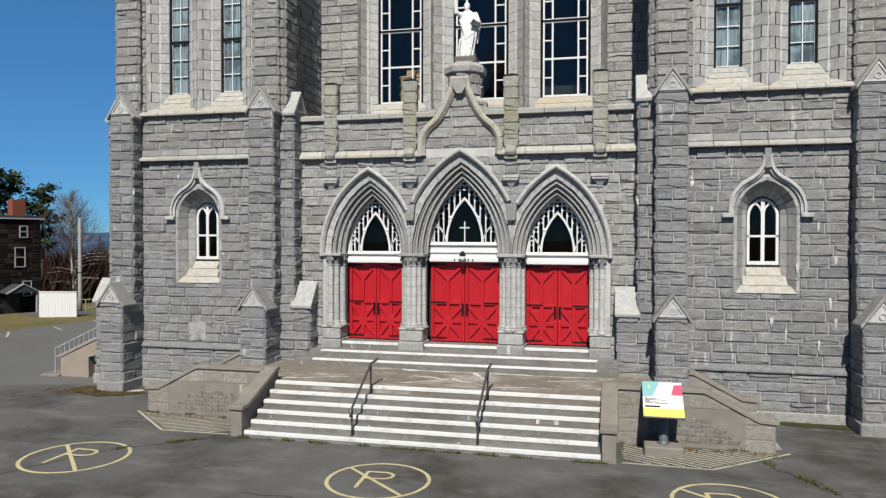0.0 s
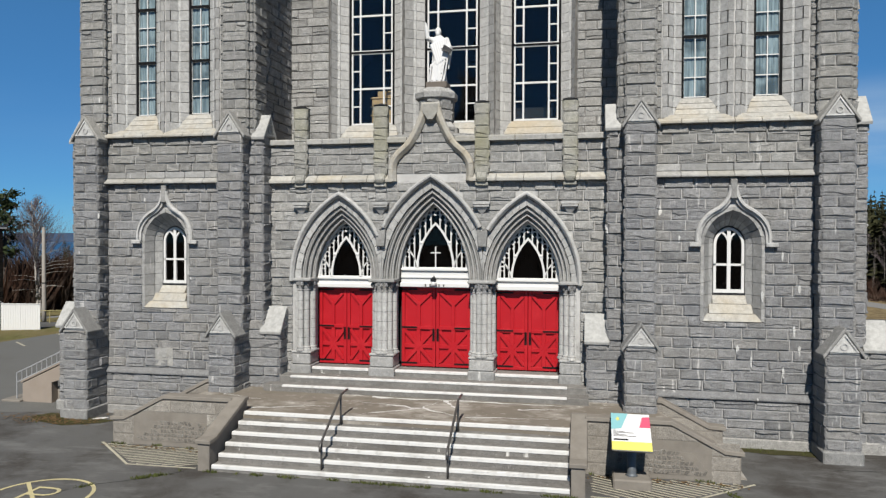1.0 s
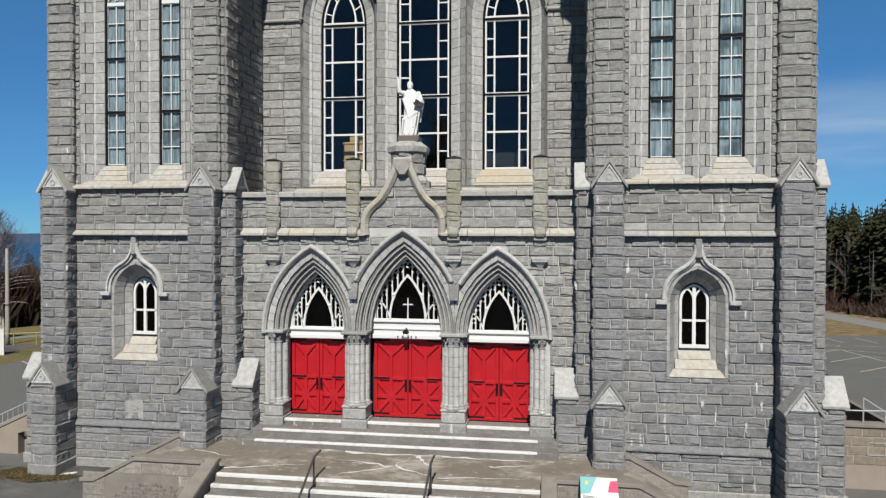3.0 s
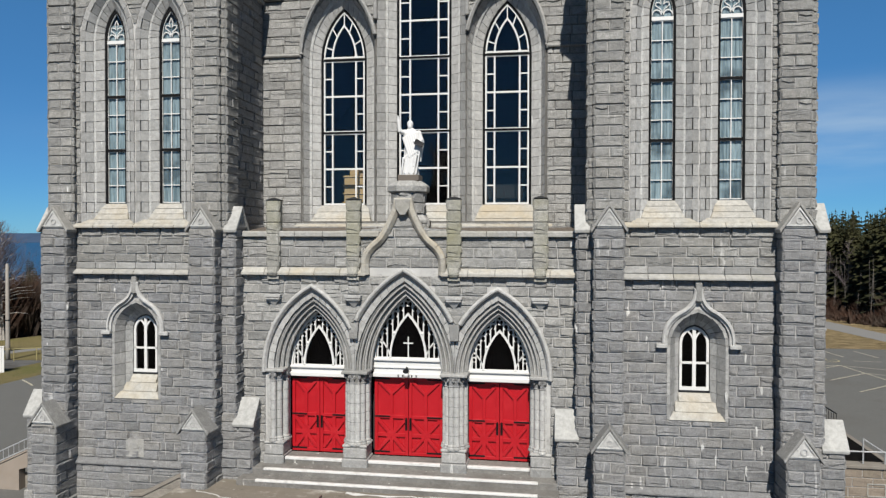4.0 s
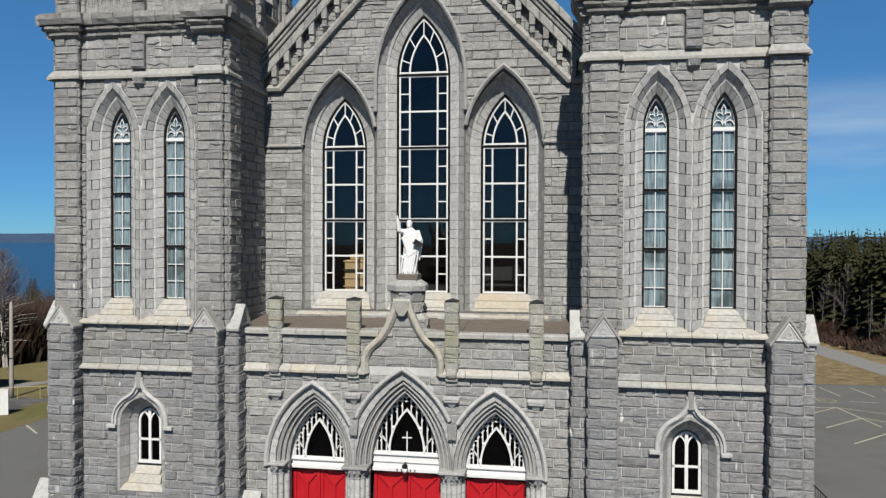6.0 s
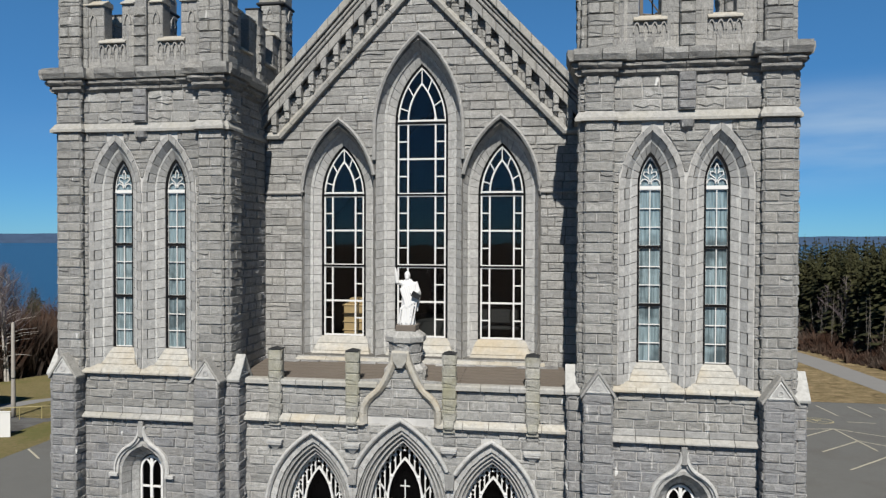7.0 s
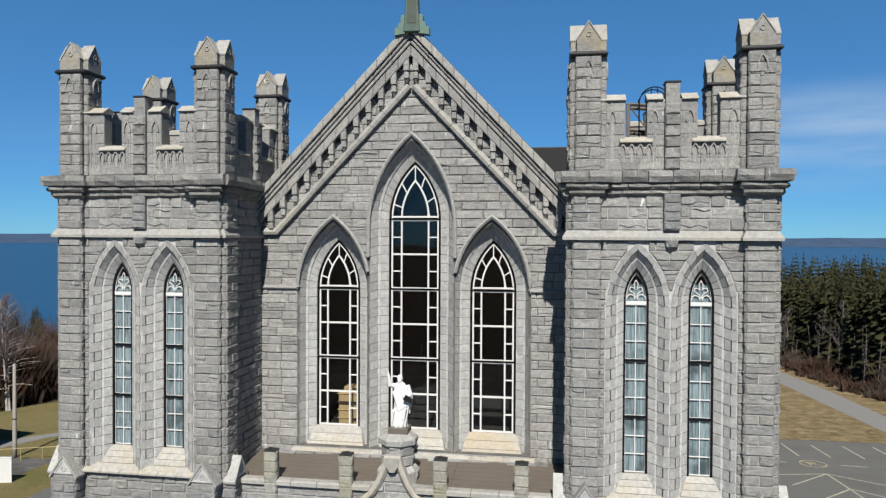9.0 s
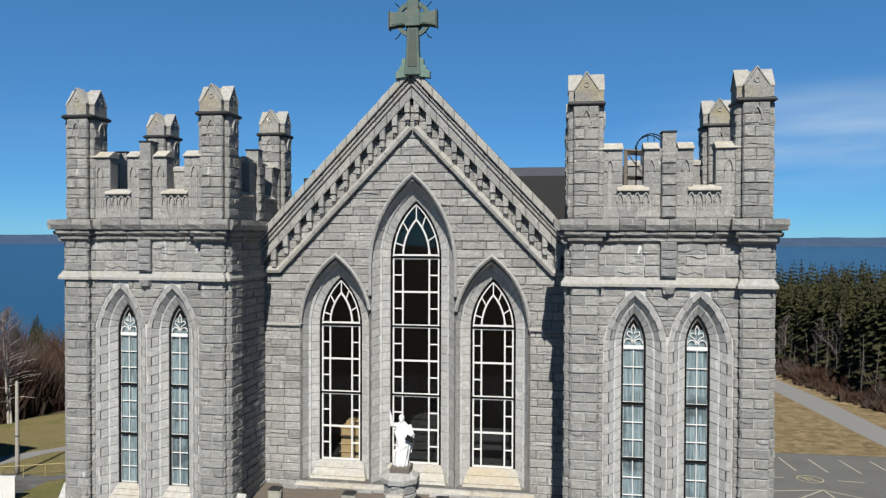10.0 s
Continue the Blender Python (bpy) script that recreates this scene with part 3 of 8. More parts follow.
def ledge_blocks(parent, loop, z0, z1, proj, lean, seed, name, stone=None):
    """A projecting course of rough blocks round a plan outline."""
    rng = random.Random(seed)
    n = len(loop)
    for i in range(n):
        p, q = Vector(loop[i]), Vector(loop[(i + 1) % n])
        prev, nxt = Vector(loop[i - 1]), Vector(loop[(i + 2) % n])
        d = (q - p).normalized()
        out = Vector((-d.y, d.x))
        run0 = proj if (p - prev).normalized().dot(out) > 0.5 else 0.0
        run1 = proj if (nxt - q).normalized().dot(out) < -0.5 else 0.0
        length = (q - p).length
        if length < 0.3:
            continue
        lo, hi = -run0, length + run1
        k = max(1, round((hi - lo) / 0.62))
        cuts = [lo + (hi - lo) * (j + (rng.uniform(-0.2, 0.2) if 0 < j < k else 0)) / k for j in range(k + 1)]
        fr = Matrix(((d.x, 0, out.x, p.x), (d.y, 0, out.y, p.y), (0, 1, 0, 0), (0, 0, 0, 1)))
        for u0, u1 in zip(cuts, cuts[1:]):
            e = [rng.uniform(-0.016, 0.012) for _ in range(6)]
            m = (u0 + u1) / 2 + rng.uniform(-0.08, 0.08)
            face = [(u0 + 0.008, z0 + abs(e[0]), proj - lean + e[0]), (m, z0 + abs(e[1]), proj - lean + e[1]), (u1 - 0.008, z0 + abs(e[2]), proj - lean + e[2]), (u1 - 0.008, z1 - abs(e[3]), proj + e[3]), (m, z1 - abs(e[4]) * 0.6, proj + 0.01 + e[4]), (u0 + 0.008, z1 - abs(e[5]), proj + e[5])]
            zm = (z0 + z1) / 2
            face += [(u0 + 0.008, zm, proj + 0.004 + e[2]), (m, zm + e[0], proj + 0.02 + e[3]), (u1 - 0.008, zm, proj + 0.004 + e[1])]
            back = [(u, v, -0.05) for u, v, w in (face[0], face[2], face[3], face[5])]
            g = G().add(face + back, [(0, 1, 7, 6), (1, 2, 8, 7), (6, 7, 4, 5), (7, 8, 3, 4), (0, 9, 10, 2, 1), (3, 11, 12, 5, 4), (0, 6, 5, 12, 9), (2, 10, 11, 3, 8)], fr)
            part(name, g, stone or CORNICE, parent)


def corner_loop():
    """The tower's plan outline, clockwise, with its corner pilasters."""
    q = [(-1.72, -2.34), (-1.72, -2.49), (-2.40, -2.49), (-2.40, -2.40), (-2.55, -2.40), (-2.55, -1.70), (-2.34, -1.70)]
    out = []
    for k in range(4):
        for x, y in q:
            for _ in range(k):
                x, y = y, -x
            out.append((CX + x, CY + y))
    return out


def stepped_sill(win, fr, cx, z0, z1, b0, b1, p0, p1, courses, label):
    """A weathered sill of sloping courses, each set a little behind the one below."""
    for k in range(courses):
        f0, f1 = k / courses, (k + 1) / courses
        lo, hi = z0 + (z1 - z0) * f0 + 0.004, z0 + (z1 - z0) * f1 - 0.004
        a, b = b0 + (b1 - b0) * f0, b0 + (b1 - b0) * f1
        w0 = p0 + (p1 - p0) * f0
        w1 = w0 + (p1 - p0) * 0.93 / courses
        g = G().add([(cx - a, lo, w0), (cx + a, lo, w0), (cx + b, hi, w1), (cx - b, hi, w1), (cx - a, lo, -0.6), (cx + a, lo, -0.6), (cx + b, hi, -0.6), (cx - b, hi, -0.6)],
                    [(0, 1, 2, 3), (7, 6, 5, 4), (0, 4, 5, 1), (1, 5, 6, 2), (2, 6, 7, 3), (3, 7, 4, 0)], fr)
        part("sill_stone", g, SILL, win, label, bevel=0.006)


def lancet(parent, fr, cx, half, sill, spring, apex, w, name, label, rows, white_head, curtain):
    """A tall tower window: frame, two columns of panes in three sashes, traceried head."""
    # black frame, made wider inward to stand for the shaded stone reveal too
    win = part(name, G().sweep(arch_path(cx, half, spring, apex, sill, 1, 6), [(-0.045, w - 0.03), (0.03, w - 0.03), (0.03, w + 0.05), (-0.045, w + 0.05)], fr), BLACK, parent, label)
    part("pane", G().sheet(arch_path(cx, half, spring, apex, sill, 1, 6), w - 0.006, fr), GLASS, win)
    n = 3
    seg = (white_head - sill) / n
    for k in range(n):
        z0, z1 = sill + k * seg + 0.03, sill + (k + 1) * seg - 0.03
        g = G()
        x0, x1 = cx - half + 0.03, cx + half - 0.03
        for a, b in ((x0, x0 + 0.022), (cx - 0.011, cx + 0.011), (x1 - 0.022, x1)):
            g.box(a, b, z0, z1, w - 0.02, w + 0.018, fr)
        for j in range(4):
            zz = z0 + (z1 - z0) * j / 3
            g.box(x0, x1, zz - 0.011, zz + 0.011, w - 0.018, w + 0.016, fr)
        part("sash", g, WHITE, win, "white painted sash with small panes")
        if k:
            part("transom", G().box(cx - half, cx + half, sill + k * seg - 0.035, sill + k * seg + 0.035, w - 0.03, w + 0.035, fr), BLACK, win)
    g = G()
    g.box(cx - half + 0.02, cx + half - 0.02, white_head - 0.02, white_head + 0.07, w - 0.02, w + 0.035, fr)
    g.sweep(arch_path(cx, half - 0.045, spring, apex - 0.09, white_head, 1, 6), [(-0.014, w - 0.01), (0.014, w - 0.01), (0.014, w + 0.015), (-0.014, w + 0.015)], fr)
    for s in (-1, 1):
        arc = [(cx + s * 0.13 + 0.105 * math.cos(a * math.pi / 8), white_head + 0.12 + 0.12 * math.sin(a * math.pi / 8)) for a in range(9)]
        g.sweep(arc, [(-0.012, w - 0.01), (0.012, w - 0.01), (0.012, w + 0.015), (-0.012, w + 0.015)], fr)
    for s in (-1, 1):
        leaf = [(cx + s * u, white_head + v) for u, v in ((0.0, 0.16), (0.045, 0.26), (0.10, 0.30), (0.16, 0.35), (0.145, 0.42), (0.08, 0.42), (0.03, 0.38), (0.05, 0.50), (0.0, 0.62))]
        g.sweep(leaf, [(-0.009, w - 0.01), (0.009, w - 0.01), (0.009, w + 0.012), (-0.009, w + 0.012)], fr)
    part("tracery", g, WHITE, win, "white carved tracery in the head")
    g = G()
    folds = 16
    verts = [(cx - half + 2 * half * i / folds, z, w - 0.034 + 0.009 * math.sin(i * 2.1 + 0.3 * j)) for j, z in enumerate((sill, white_head + 0.5)) for i in range(folds + 1)]
    g.add(verts, [(i, i + 1, folds + 2 + i, folds + 1 + i) for i in range(folds)], fr)
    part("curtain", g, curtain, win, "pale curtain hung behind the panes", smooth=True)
    return win


def small_window(parent, fr, cx):
    """A low ogee-hooded window with two white lights, in a deep splayed opening."""
    sill, spring, apex, w = 3.6, 4.72, 5.12, -0.47
    half = 0.34
    win = part("small_window", G().sweep(arch_path(cx, half, spring, apex, sill, 1, 6), [(-0.06, w - 0.04), (0.0, w - 0.04), (0.0, w + 0.04), (-0.06, w + 0.04)], fr), WHITE, parent, "white timber window with two arched lights")
    part("pane", G().sheet(arch_path(cx, half, spring, apex, sill, 1, 6), w - 0.006, fr), DARK_GLASS, win)
    g = G()
    g.box(cx - 0.04, cx + 0.04, sill, apex - 0.05, w - 0.03, w + 0.045, fr)
    g.box(cx - half, cx + half, 4.22, 4.27, w - 0.03, w + 0.04, fr)
    g.box(cx - half, cx + half, sill - 0.01, sill + 0.07, w - 0.03, w + 0.05, fr)
    for s in (-1, 1):
        g.sweep(arch_path(cx + s * 0.165, 0.125, 4.75, 4.98, 4.27, 1, 5), [(0.0, w - 0.02), (0.04, w - 0.02), (0.04, w + 0.035), (0.0, w + 0.035)], fr)
    part("sash", g, WHITE, win)
    part("bar", G().box(cx - half - 0.02, cx + half + 0.02, sill - 0.07, sill - 0.01, w - 0.1, w + 0.06, fr), LEAD, win)
    inner = arch_path(cx, 0.36, 4.75, 5.16, 2.97, 6, 6)
    outer = arch_path(cx, 0.62, 4.72, 5.50, 2.97, 6, 6)
    middle = arch_path(cx, 0.48, 4.74, 5.32, 2.97, 6, 6)
    ring("jamb_stone", win, SHAFT, fr, inner, middle, -0.42, -0.25, 0.2, 0.004)
    ring("splay_stone", win, PORTAL, fr, middle, outer, -0.22, 0.01, 0.2, 0.005)
    face = arch_path(cx, 0.69, 4.72, 5.58, 2.97, 6, 6)
    ring("surround_stone", win, PORTAL, fr, outer, face, 0.012, 0.012, 0.15)
    lay(win, fr, lambda v: [(cx - 0.70, cx + 0.70)], 2.83, 2.955, 0.125, (0.4, 0.6), 0.016, 77, 300, GRANITE)
    for z0, z1, b0, b1, p0, p1 in ((2.96, 3.13, 0.64, 0.53, 0.035, -0.10), (3.13, 3.34, 0.48, 0.46, -0.11, -0.25), (3.34, 3.54, 0.375, 0.365, -0.26, -0.42)):
        stepped_sill(win, fr, cx, z0, z1, b0, b1, p0, p1, 1, "pale sloping sill stone")
    path = ogee([(-0.76, 4.74), (-0.75, 4.98), (-0.66, 5.22), (-0.48, 5.42), (-0.26, 5.56), (-0.12, 5.72), (-0.05, 5.92), (-0.045, 6.0)], cx)
    part("hood_mould", G().sweep(path, [(-0.07, -0.02), (0.06, -0.02), (0.06, 0.085), (0.03, 0.125), (-0.01, 0.125), (-0.02, 0.075), (-0.07, 0.06)], fr), SHAFT, win, "ogee hood mould", bevel=0.006)
    part("finial", G().box(cx - 0.075, cx + 0.075, 5.75, 6.2, -0.02, 0.13, fr), ASHLAR, win, bevel=0.02)
    for s in (-1, 1):
        part("label_stop", G().box(cx + s * 0.76 - 0.13 + s * 0.06, cx + s * 0.76 + 0.13 + s * 0.06, 4.66, 4.76, -0.02, 0.13, fr), SHAFT, win, bevel=0.015)
    return win


def ogee(left, cx, n=4):
    """A smooth symmetric path through points of its left half."""
    pts = [Vector(p) for p in left]
    out = []
    for i in range(len(pts) - 1):
        p0, p1, p2, p3 = pts[max(0, i - 1)], pts[i], pts[i + 1], pts[min(len(pts) - 1, i + 2)]
        for k in range(n):
            t = k / n
            q = 0.5 * ((2 * p1) + (p2 - p0) * t + (2 * p0 - 5 * p1 + 4 * p2 - p3) * t * t + (3 * p1 - p0 - 3 * p2 + p3) * t ** 3)
            out.append((q.x, q.y))
    out.append(tuple(pts[-1]))
    return [(cx + u, v) for u, v in out] + [(cx - u, v) for u, v in reversed(out)]


def build_tower():
    tower = top("bell_tower", (CX, CY, 0.1), "square grey granite bell tower with battlements and corner turrets", "tower", "church towers")
    fr = front(TY)
    lx = (CX - 0.79, CX + 0.79)
    small = arch_path(CX, 0.66, 4.72, 5.5, 2.95, 1, 6)
    holes = [small] + [arch_path(x, 0.67, 12.4, 13.84, 7.6, 1, 6) for x in lx]
    wall = part("tower_wall", G().slab([(CX - 2.32, 0.05), (CX + 2.32, 0.05), (CX + 2.32, 15.2), (CX - 2.32, 15.2)], holes, -0.62, -0.008, fr), MORTAR, tower, "coursed rock-faced granite wall")
    flanks = {s: part("side_wall", G().box(CX + s * 2.02, CX + s * 2.328, TY + 0.62, CY + 2.3, 0.05, 15.2), GRANITE, tower) for s in (-1, 1)}
    part("rear_wall", G().box(CX - 2.02, CX + 2.02, CY + 1.9, CY + 2.3, 0.05, 15.2), GRANITE, tower)
    part("tower_ceiling", G().box(CX - 2.3, CX + 2.3, TY + 0.05, CY + 2.3, 15.2, 15.6), GRANITE, tower)
    big = arch_half(0.68, 4.72, 5.58)
    tall = arch_half(0.785, 12.4, 14.04)

    def spans(v):
        cuts = []
        if 2.95 < v < 6.2:
            a = max(big(v), 0.06)
            cuts.append((CX - a, CX + a))
        if 7.48 < v < 14.0 and tall(v) > 0:
            cuts += [(x - tall(v), x + tall(v)) for x in lx]
        return cut((CX - 1.72, CX + 1.72), *cuts)

    lay(wall, fr, spans, 1.36, 6.25, COURSE, (0.34, 0.75), 0.024, 11)
    lay(wall, fr, spans, 6.565, 7.48, COURSE, (0.34, 0.75), 0.024, 12, 300, GRANITE_TOWER)
    lay(wall, fr, spans, 7.6, 14.05, COURSE, (0.3, 0.6), 0.022, 13, 300, GRANITE_TOWER)
    lay(wall, fr, lambda v: cut((CX - 1.72, CX + 1.72), (CX - 0.2, CX + 0.2)), 14.30, 15.16, 0.28, (0.4, 0.8), 0.024, 14, 300, GRANITE_UP)
    # plinth and its set-off
    low = part("plinth", G().box(CX - 1.72, CX + 1.72, 0.05, 1.22, 0, 0.064, fr), MORTAR, tower, "projecting plinth of granite courses")
    lay(low, front(TY - 0.072), lambda v: [(CX - 1.72, CX + 1.72)], 0.34, 1.2, COURSE, (0.45, 0.95), 0.026, 15)
    part("plinth_cap", G().sweep([(CX - 1.72, 1.2), (CX + 1.72, 1.2)], [(0, -0.02), (0, 0.15), (0.05, 0.15), (0.16, 0.03), (0.16, -0.02)], fr), GRANITE, tower, bevel=0.01)
    part("base_course", G().box(CX - 1.72, CX + 1.72, 0.05, 0.34, 0, 0.13, fr), ASHLAR, tower, "dressed base course", bevel=0.02)
    # strings and sills
    xs = [CX - 1.72 + 3.44 * k / 6 for k in range(7)]
    for a, b in zip(xs, xs[1:]):
        part("string_stone", G().sweep([(a + 0.004, 6.25), (b - 0.004, 6.25)], [(0, -0.02), (0, 0.17), (0.05, 0.17), (0.14, 0.05), (0.14, -0.02)], fr), PALE, tower, bevel=0.01)
        part("band_stone", G().box(a + 0.006, b - 0.006, 6.396, 6.56, -0.02, 0.04, fr), PORTAL, tower, bevel=0.012)
        part("sill_string_stone", G().sweep([(a + 0.004, 7.47), (b - 0.004, 7.47)], [(0, -0.02), (0, 0.16), (0.06, 0.16), (0.13, 0.06), (0.13, -0.02)], fr), SILL, tower, bevel=0.01)
    small_window(tower, fr, CX)
    # the paired lancets
    for x in lx:
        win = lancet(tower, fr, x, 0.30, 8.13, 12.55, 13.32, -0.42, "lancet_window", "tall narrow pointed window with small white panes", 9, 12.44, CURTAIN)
        a0, a1, a2, a3, a4 = (arch_path(x, *q, 7.62, 18, 6) for q in ((0.31, 12.55, 13.36), (0.465, 12.49, 13.575), (0.512, 12.46, 13.645), (0.64, 12.42, 13.82), (0.775, 12.4, 14.02)))
        ring("jamb_stone", win, SHAFT, fr, a0, a1, -0.34, -0.20, 0.15, 0.008)
        ring("fillet_stone", win, LIME, fr, a1, a2, -0.195, -0.17, 0.15, 0.003)
        ring("splay_stone", win, SHAFT, fr, a2, a3, -0.17, 0.0, 0.15, 0.008, tooth=0.016)
        ring("surround_stone", win, PORTAL, fr, a3, a4, 0.004, 0.02, 0.12, 0.007, clamp=(x - 0.775, CX - 0.006) if x < CX else (CX + 0.006, x + 0.775), tooth=0.014)
        stepped_sill(win, fr, x, 7.70, 8.13, 0.50, 0.335, -0.08, -0.36, 3, "pale weathered sloping sill")
        stepped_sill(win, fr, x, 7.58, 7.70, 0.77, 0.62, 0.09, -0.06, 1, "pale weathered sloping sill")
    part("corbel", G().lathe([(0.02, 13.75), (0.17, 13.9), (0.2, 14.06)], (CX, TY), 8), GRANITE, tower, "small carved corbel under the string")
    mid = part("mid_pilaster", G().box(CX - 0.19, CX + 0.19, 14.3, 15.2, 0, 0.10, fr), GRANITE, tower)
    lay(mid, fr @ Matrix.Translation((0, 0, 0.11)), lambda v: [(CX - 0.2, CX + 0.2)], 14.3, 15.2, 0.24, (0.3, 0.5), 0.03, 17)
    # corner piers: front and side buttresses, then the pilasters above
    for s, seed in ((-1, 100), (1, 140)):
        buttress(tower, fr, CX + s * 2.06, 0.335, [(0.1, 2.42, 0.88, 2.90), (2.42, 7.45, 0.43, 7.95), (7.4, 14.06, 0.15, 0), (14.3, 15.16, 0.15, 0)], seed, "stepped granite corner buttress with gabled caps")
        part("buttress_foot", G().box(CX + s * 2.06 - 0.40, CX + s * 2.06 + 0.40, 0.05, 0.38, 0, 0.96, fr), ASHLAR, tower, "pale footing stone", bevel=0.03)
        side = west(CX - 2.34) if s < 0 else east(CX + 2.34)
        c = 0.70 if s < 0 else -0.70
        buttress(tower, side, c, 0.335, [(0.1, 2.45, 0.88, 2.95), (2.45, 7.45, 0.43, 7.95), (7.4, 14.06, 0.20, 0), (14.3, 15.16, 0.20, 0)], seed + 400, "stepped granite side buttress with gabled caps", CAPSTONE)
        part("buttress_foot", G().box(c - 0.40, c + 0.40, 0.05, 0.38, 0, 0.96, side), ASHLAR, tower, "pale footing stone", bevel=0.03)
        part("rear_pilaster", G().box(CX + s * 2.06 - 0.33, CX + s * 2.06 + 0.33, CY + HALF, CY + HALF + 0.15, 0.1, 15.16), GRANITE, tower)
        lay(flanks[s], side, (lambda v: [(-3.5, 0.36)]) if s < 0 else (lambda v: [(-0.36, 3.5)]), 0.3, 15.16, COURSE, (0.4, 0.8), 0.03, 30 + s, 90)
    loop = corner_loop()
    part("string_course", G().sweep(loop, [(-0.05, 14.06), (0.10, 14.06), (0.10, 14.13), (0.0, 14.30), (-0.05, 14.30)], WORLD, True), PALE, tower, "pale moulded string course")
    core = G().sweep(loop, [(-0.2, 15.14), (0.02, 15.14), (0.10, 15.31), (0.14, 15.46), (0.18, 15.74), (-0.2, 15.80)], WORLD, True)
    part("cornice", core, CORNICE, tower, "rough projecting cornice in three courses")
    ledge_blocks(tower, loop, 15.145, 15.285, 0.10, 0.06, 5, "cornice_stone")
    ledge_blocks(tower, loop, 15.31, 15.445, 0.18, 0.05, 6, "cornice_stone")
    ledge_blocks(tower, loop, 15.475, 15.765, 0.29, 0.05, 7, "cornice_stone", GRANITE_TOWER)
    # battlements on four sides
    for k in range(4):
        spin = Matrix.Translation((CX, CY, 0)) @ Matrix.Rotation(k * math.pi / 2, 4, "Z")
        pf = spin @ front(-2.30)
        prof = [(-1.75, 15.78), (1.75, 15.78), (1.75, 17.6), (1.13, 17.6), (1.13, 16.58), (0.60, 16.58), (0.60, 17.55), (-0.60, 17.55), (-0.60, 16.58), (-1.13, 16.58), (-1.13, 17.6), (-1.75, 17.6)]
        wall_k = part("parapet", G().slab(prof, [], -0.36, -0.01, pf), ASHLAR, tower, "battlemented ashlar parapet")

        def gaps(v):
            return cut((-1.72, 1.72), *([(-1.13, -0.60), (0.60, 1.13)] if v > 16.58 else []))
        lay(wall_k, pf, gaps, 15.80, 17.54, 0.29, (0.35, 0.65), 0.008, 50 + k, 300 if k == 0 else 0, ASHLAR)
        for s in (-1, 1):
            g = G().sweep([(s * 0.865 - 0.40, 16.47), (s * 0.865 + 0.40, 16.47)], [(0, -0.4), (0, 0.09), (0.05, 0.09), (0.16, -0.06), (0.16, -0.4)], pf)
            part("crenel_sill", g, SILL, tower, "pale sloping crenel sill", bevel=0.01)
            for a, b in ((s * 1.44, 0.33), (s * 0.42, 0.20)):
                g = G().sweep([(a - b, 17.52), (a + b, 17.52)], [(0, -0.4), (0, 0.07), (0.04, 0.07), (0.14, -0.1), (0.20, -0.18), (0.14, -0.4)], pf)
                part("merlon_cap", g, SILL, tower, bevel=0.01)
                if k == 0:
                    niche(tower, pf, a, 0.075, 16.0, 17.02, 17.26, 0.0)
            if k == 0:
                for j in range(4):
                    u = s * 0.865 + (j - 1.5) * 0.21
                    niche(tower, pf, u, 0.06, 15.98, 16.24, 16.42, 0.0)
        pier = part("parapet_pier", G().box(-0.165, 0.165, 15.78, 17.94, -0.3, 0.085, pf), GRANITE_TOWER, tower)
        if k in (0, 1, 3):
            lay(pier, pf @ Matrix.Translation((0, 0, 0.11)), lambda v: [(-0.19, 0.19)], 15.8, 17.42, 0.27, (0.3, 0.5), 0.03, 60 + k, 300, GRANITE_TOWER)
        part("pier_cap", G().box(-0.19, 0.19, 17.93, 17.975, -0.32, 0.11, pf), LEAD, tower, "dark cap", bevel=0.01)
    part("roof_deck", G().box(CX - 2, CX + 2, CY - 2, CY + 2, 15.6, 15.9), SLATE, tower)
    # corner turrets
    for sx in (-1, 1):
        for sy in (-1, 1):
            x, y = CX + sx * 2.04, CY + sy * 2.04
            g = G().box(x - 0.29, x + 0.29, y - 0.428, y + 0.428, 15.75, 18.64).box(x - 0.428, x + 0.428, y - 0.288, y + 0.288, 15.752, 18.642)
            tur = part("turret", g, MORTAR_DARK, tower, "slender corner turret of granite")
            for q in range(4):
                f = Matrix.Translation((x, y, 0)) @ Matrix.Rotation(q * math.pi / 2, 4, "Z") @ front(-0.44)
                lay(tur, f, lambda v: [(-0.31, 0.31)], 15.8, 18.62, 0.282, (0.3, 0.62), 0.02, 70 + q, 300 if q == 0 and sy < 0 else 0, GRANITE_TOWER, bond=True)
                lay(tur, f @ Matrix.Translation((0, 0, -0.135)), lambda v: [(-0.43, -0.31), (0.31, 0.43)], 15.8, 18.62, 0.282, (0.3, 0.62), 0.012, 75 + q, 300 if q == 0 and sy < 0 else 0, GRANITE_TOWER, bond=False)
            part("turret_band", G().lathe([(0.58, 18.61), (0.67, 18.66), (0.67, 18.71), (0.60, 18.75)], (x, y), 4, turn=math.pi / 4), LEAD, tur, bevel=0.01)
            g = G().box(x - 0.29, x + 0.29, y - 0.44, y + 0.44, 18.74, 19.04).box(x - 0.44, x + 0.44, y - 0.288, y + 0.288, 18.738, 19.038)
            for q in range(4):
                f = Matrix.Translation((x, y, 0)) @ Matrix.Rotation(q * math.pi / 2, 4, "Z") @ front(0)
                g.add([(u, v, w) for w in (0, 0.435) for u, v in ((-0.28, 19.02), (0.28, 19.02), (0, 19.46))], [(0, 1, 2), (5, 4, 3), (0, 3, 4, 1), (1, 4, 5, 2), (2, 5, 3, 0)], f)
            part("turret_cap", g, LICHEN, tur, "lichened cap with four gablets")
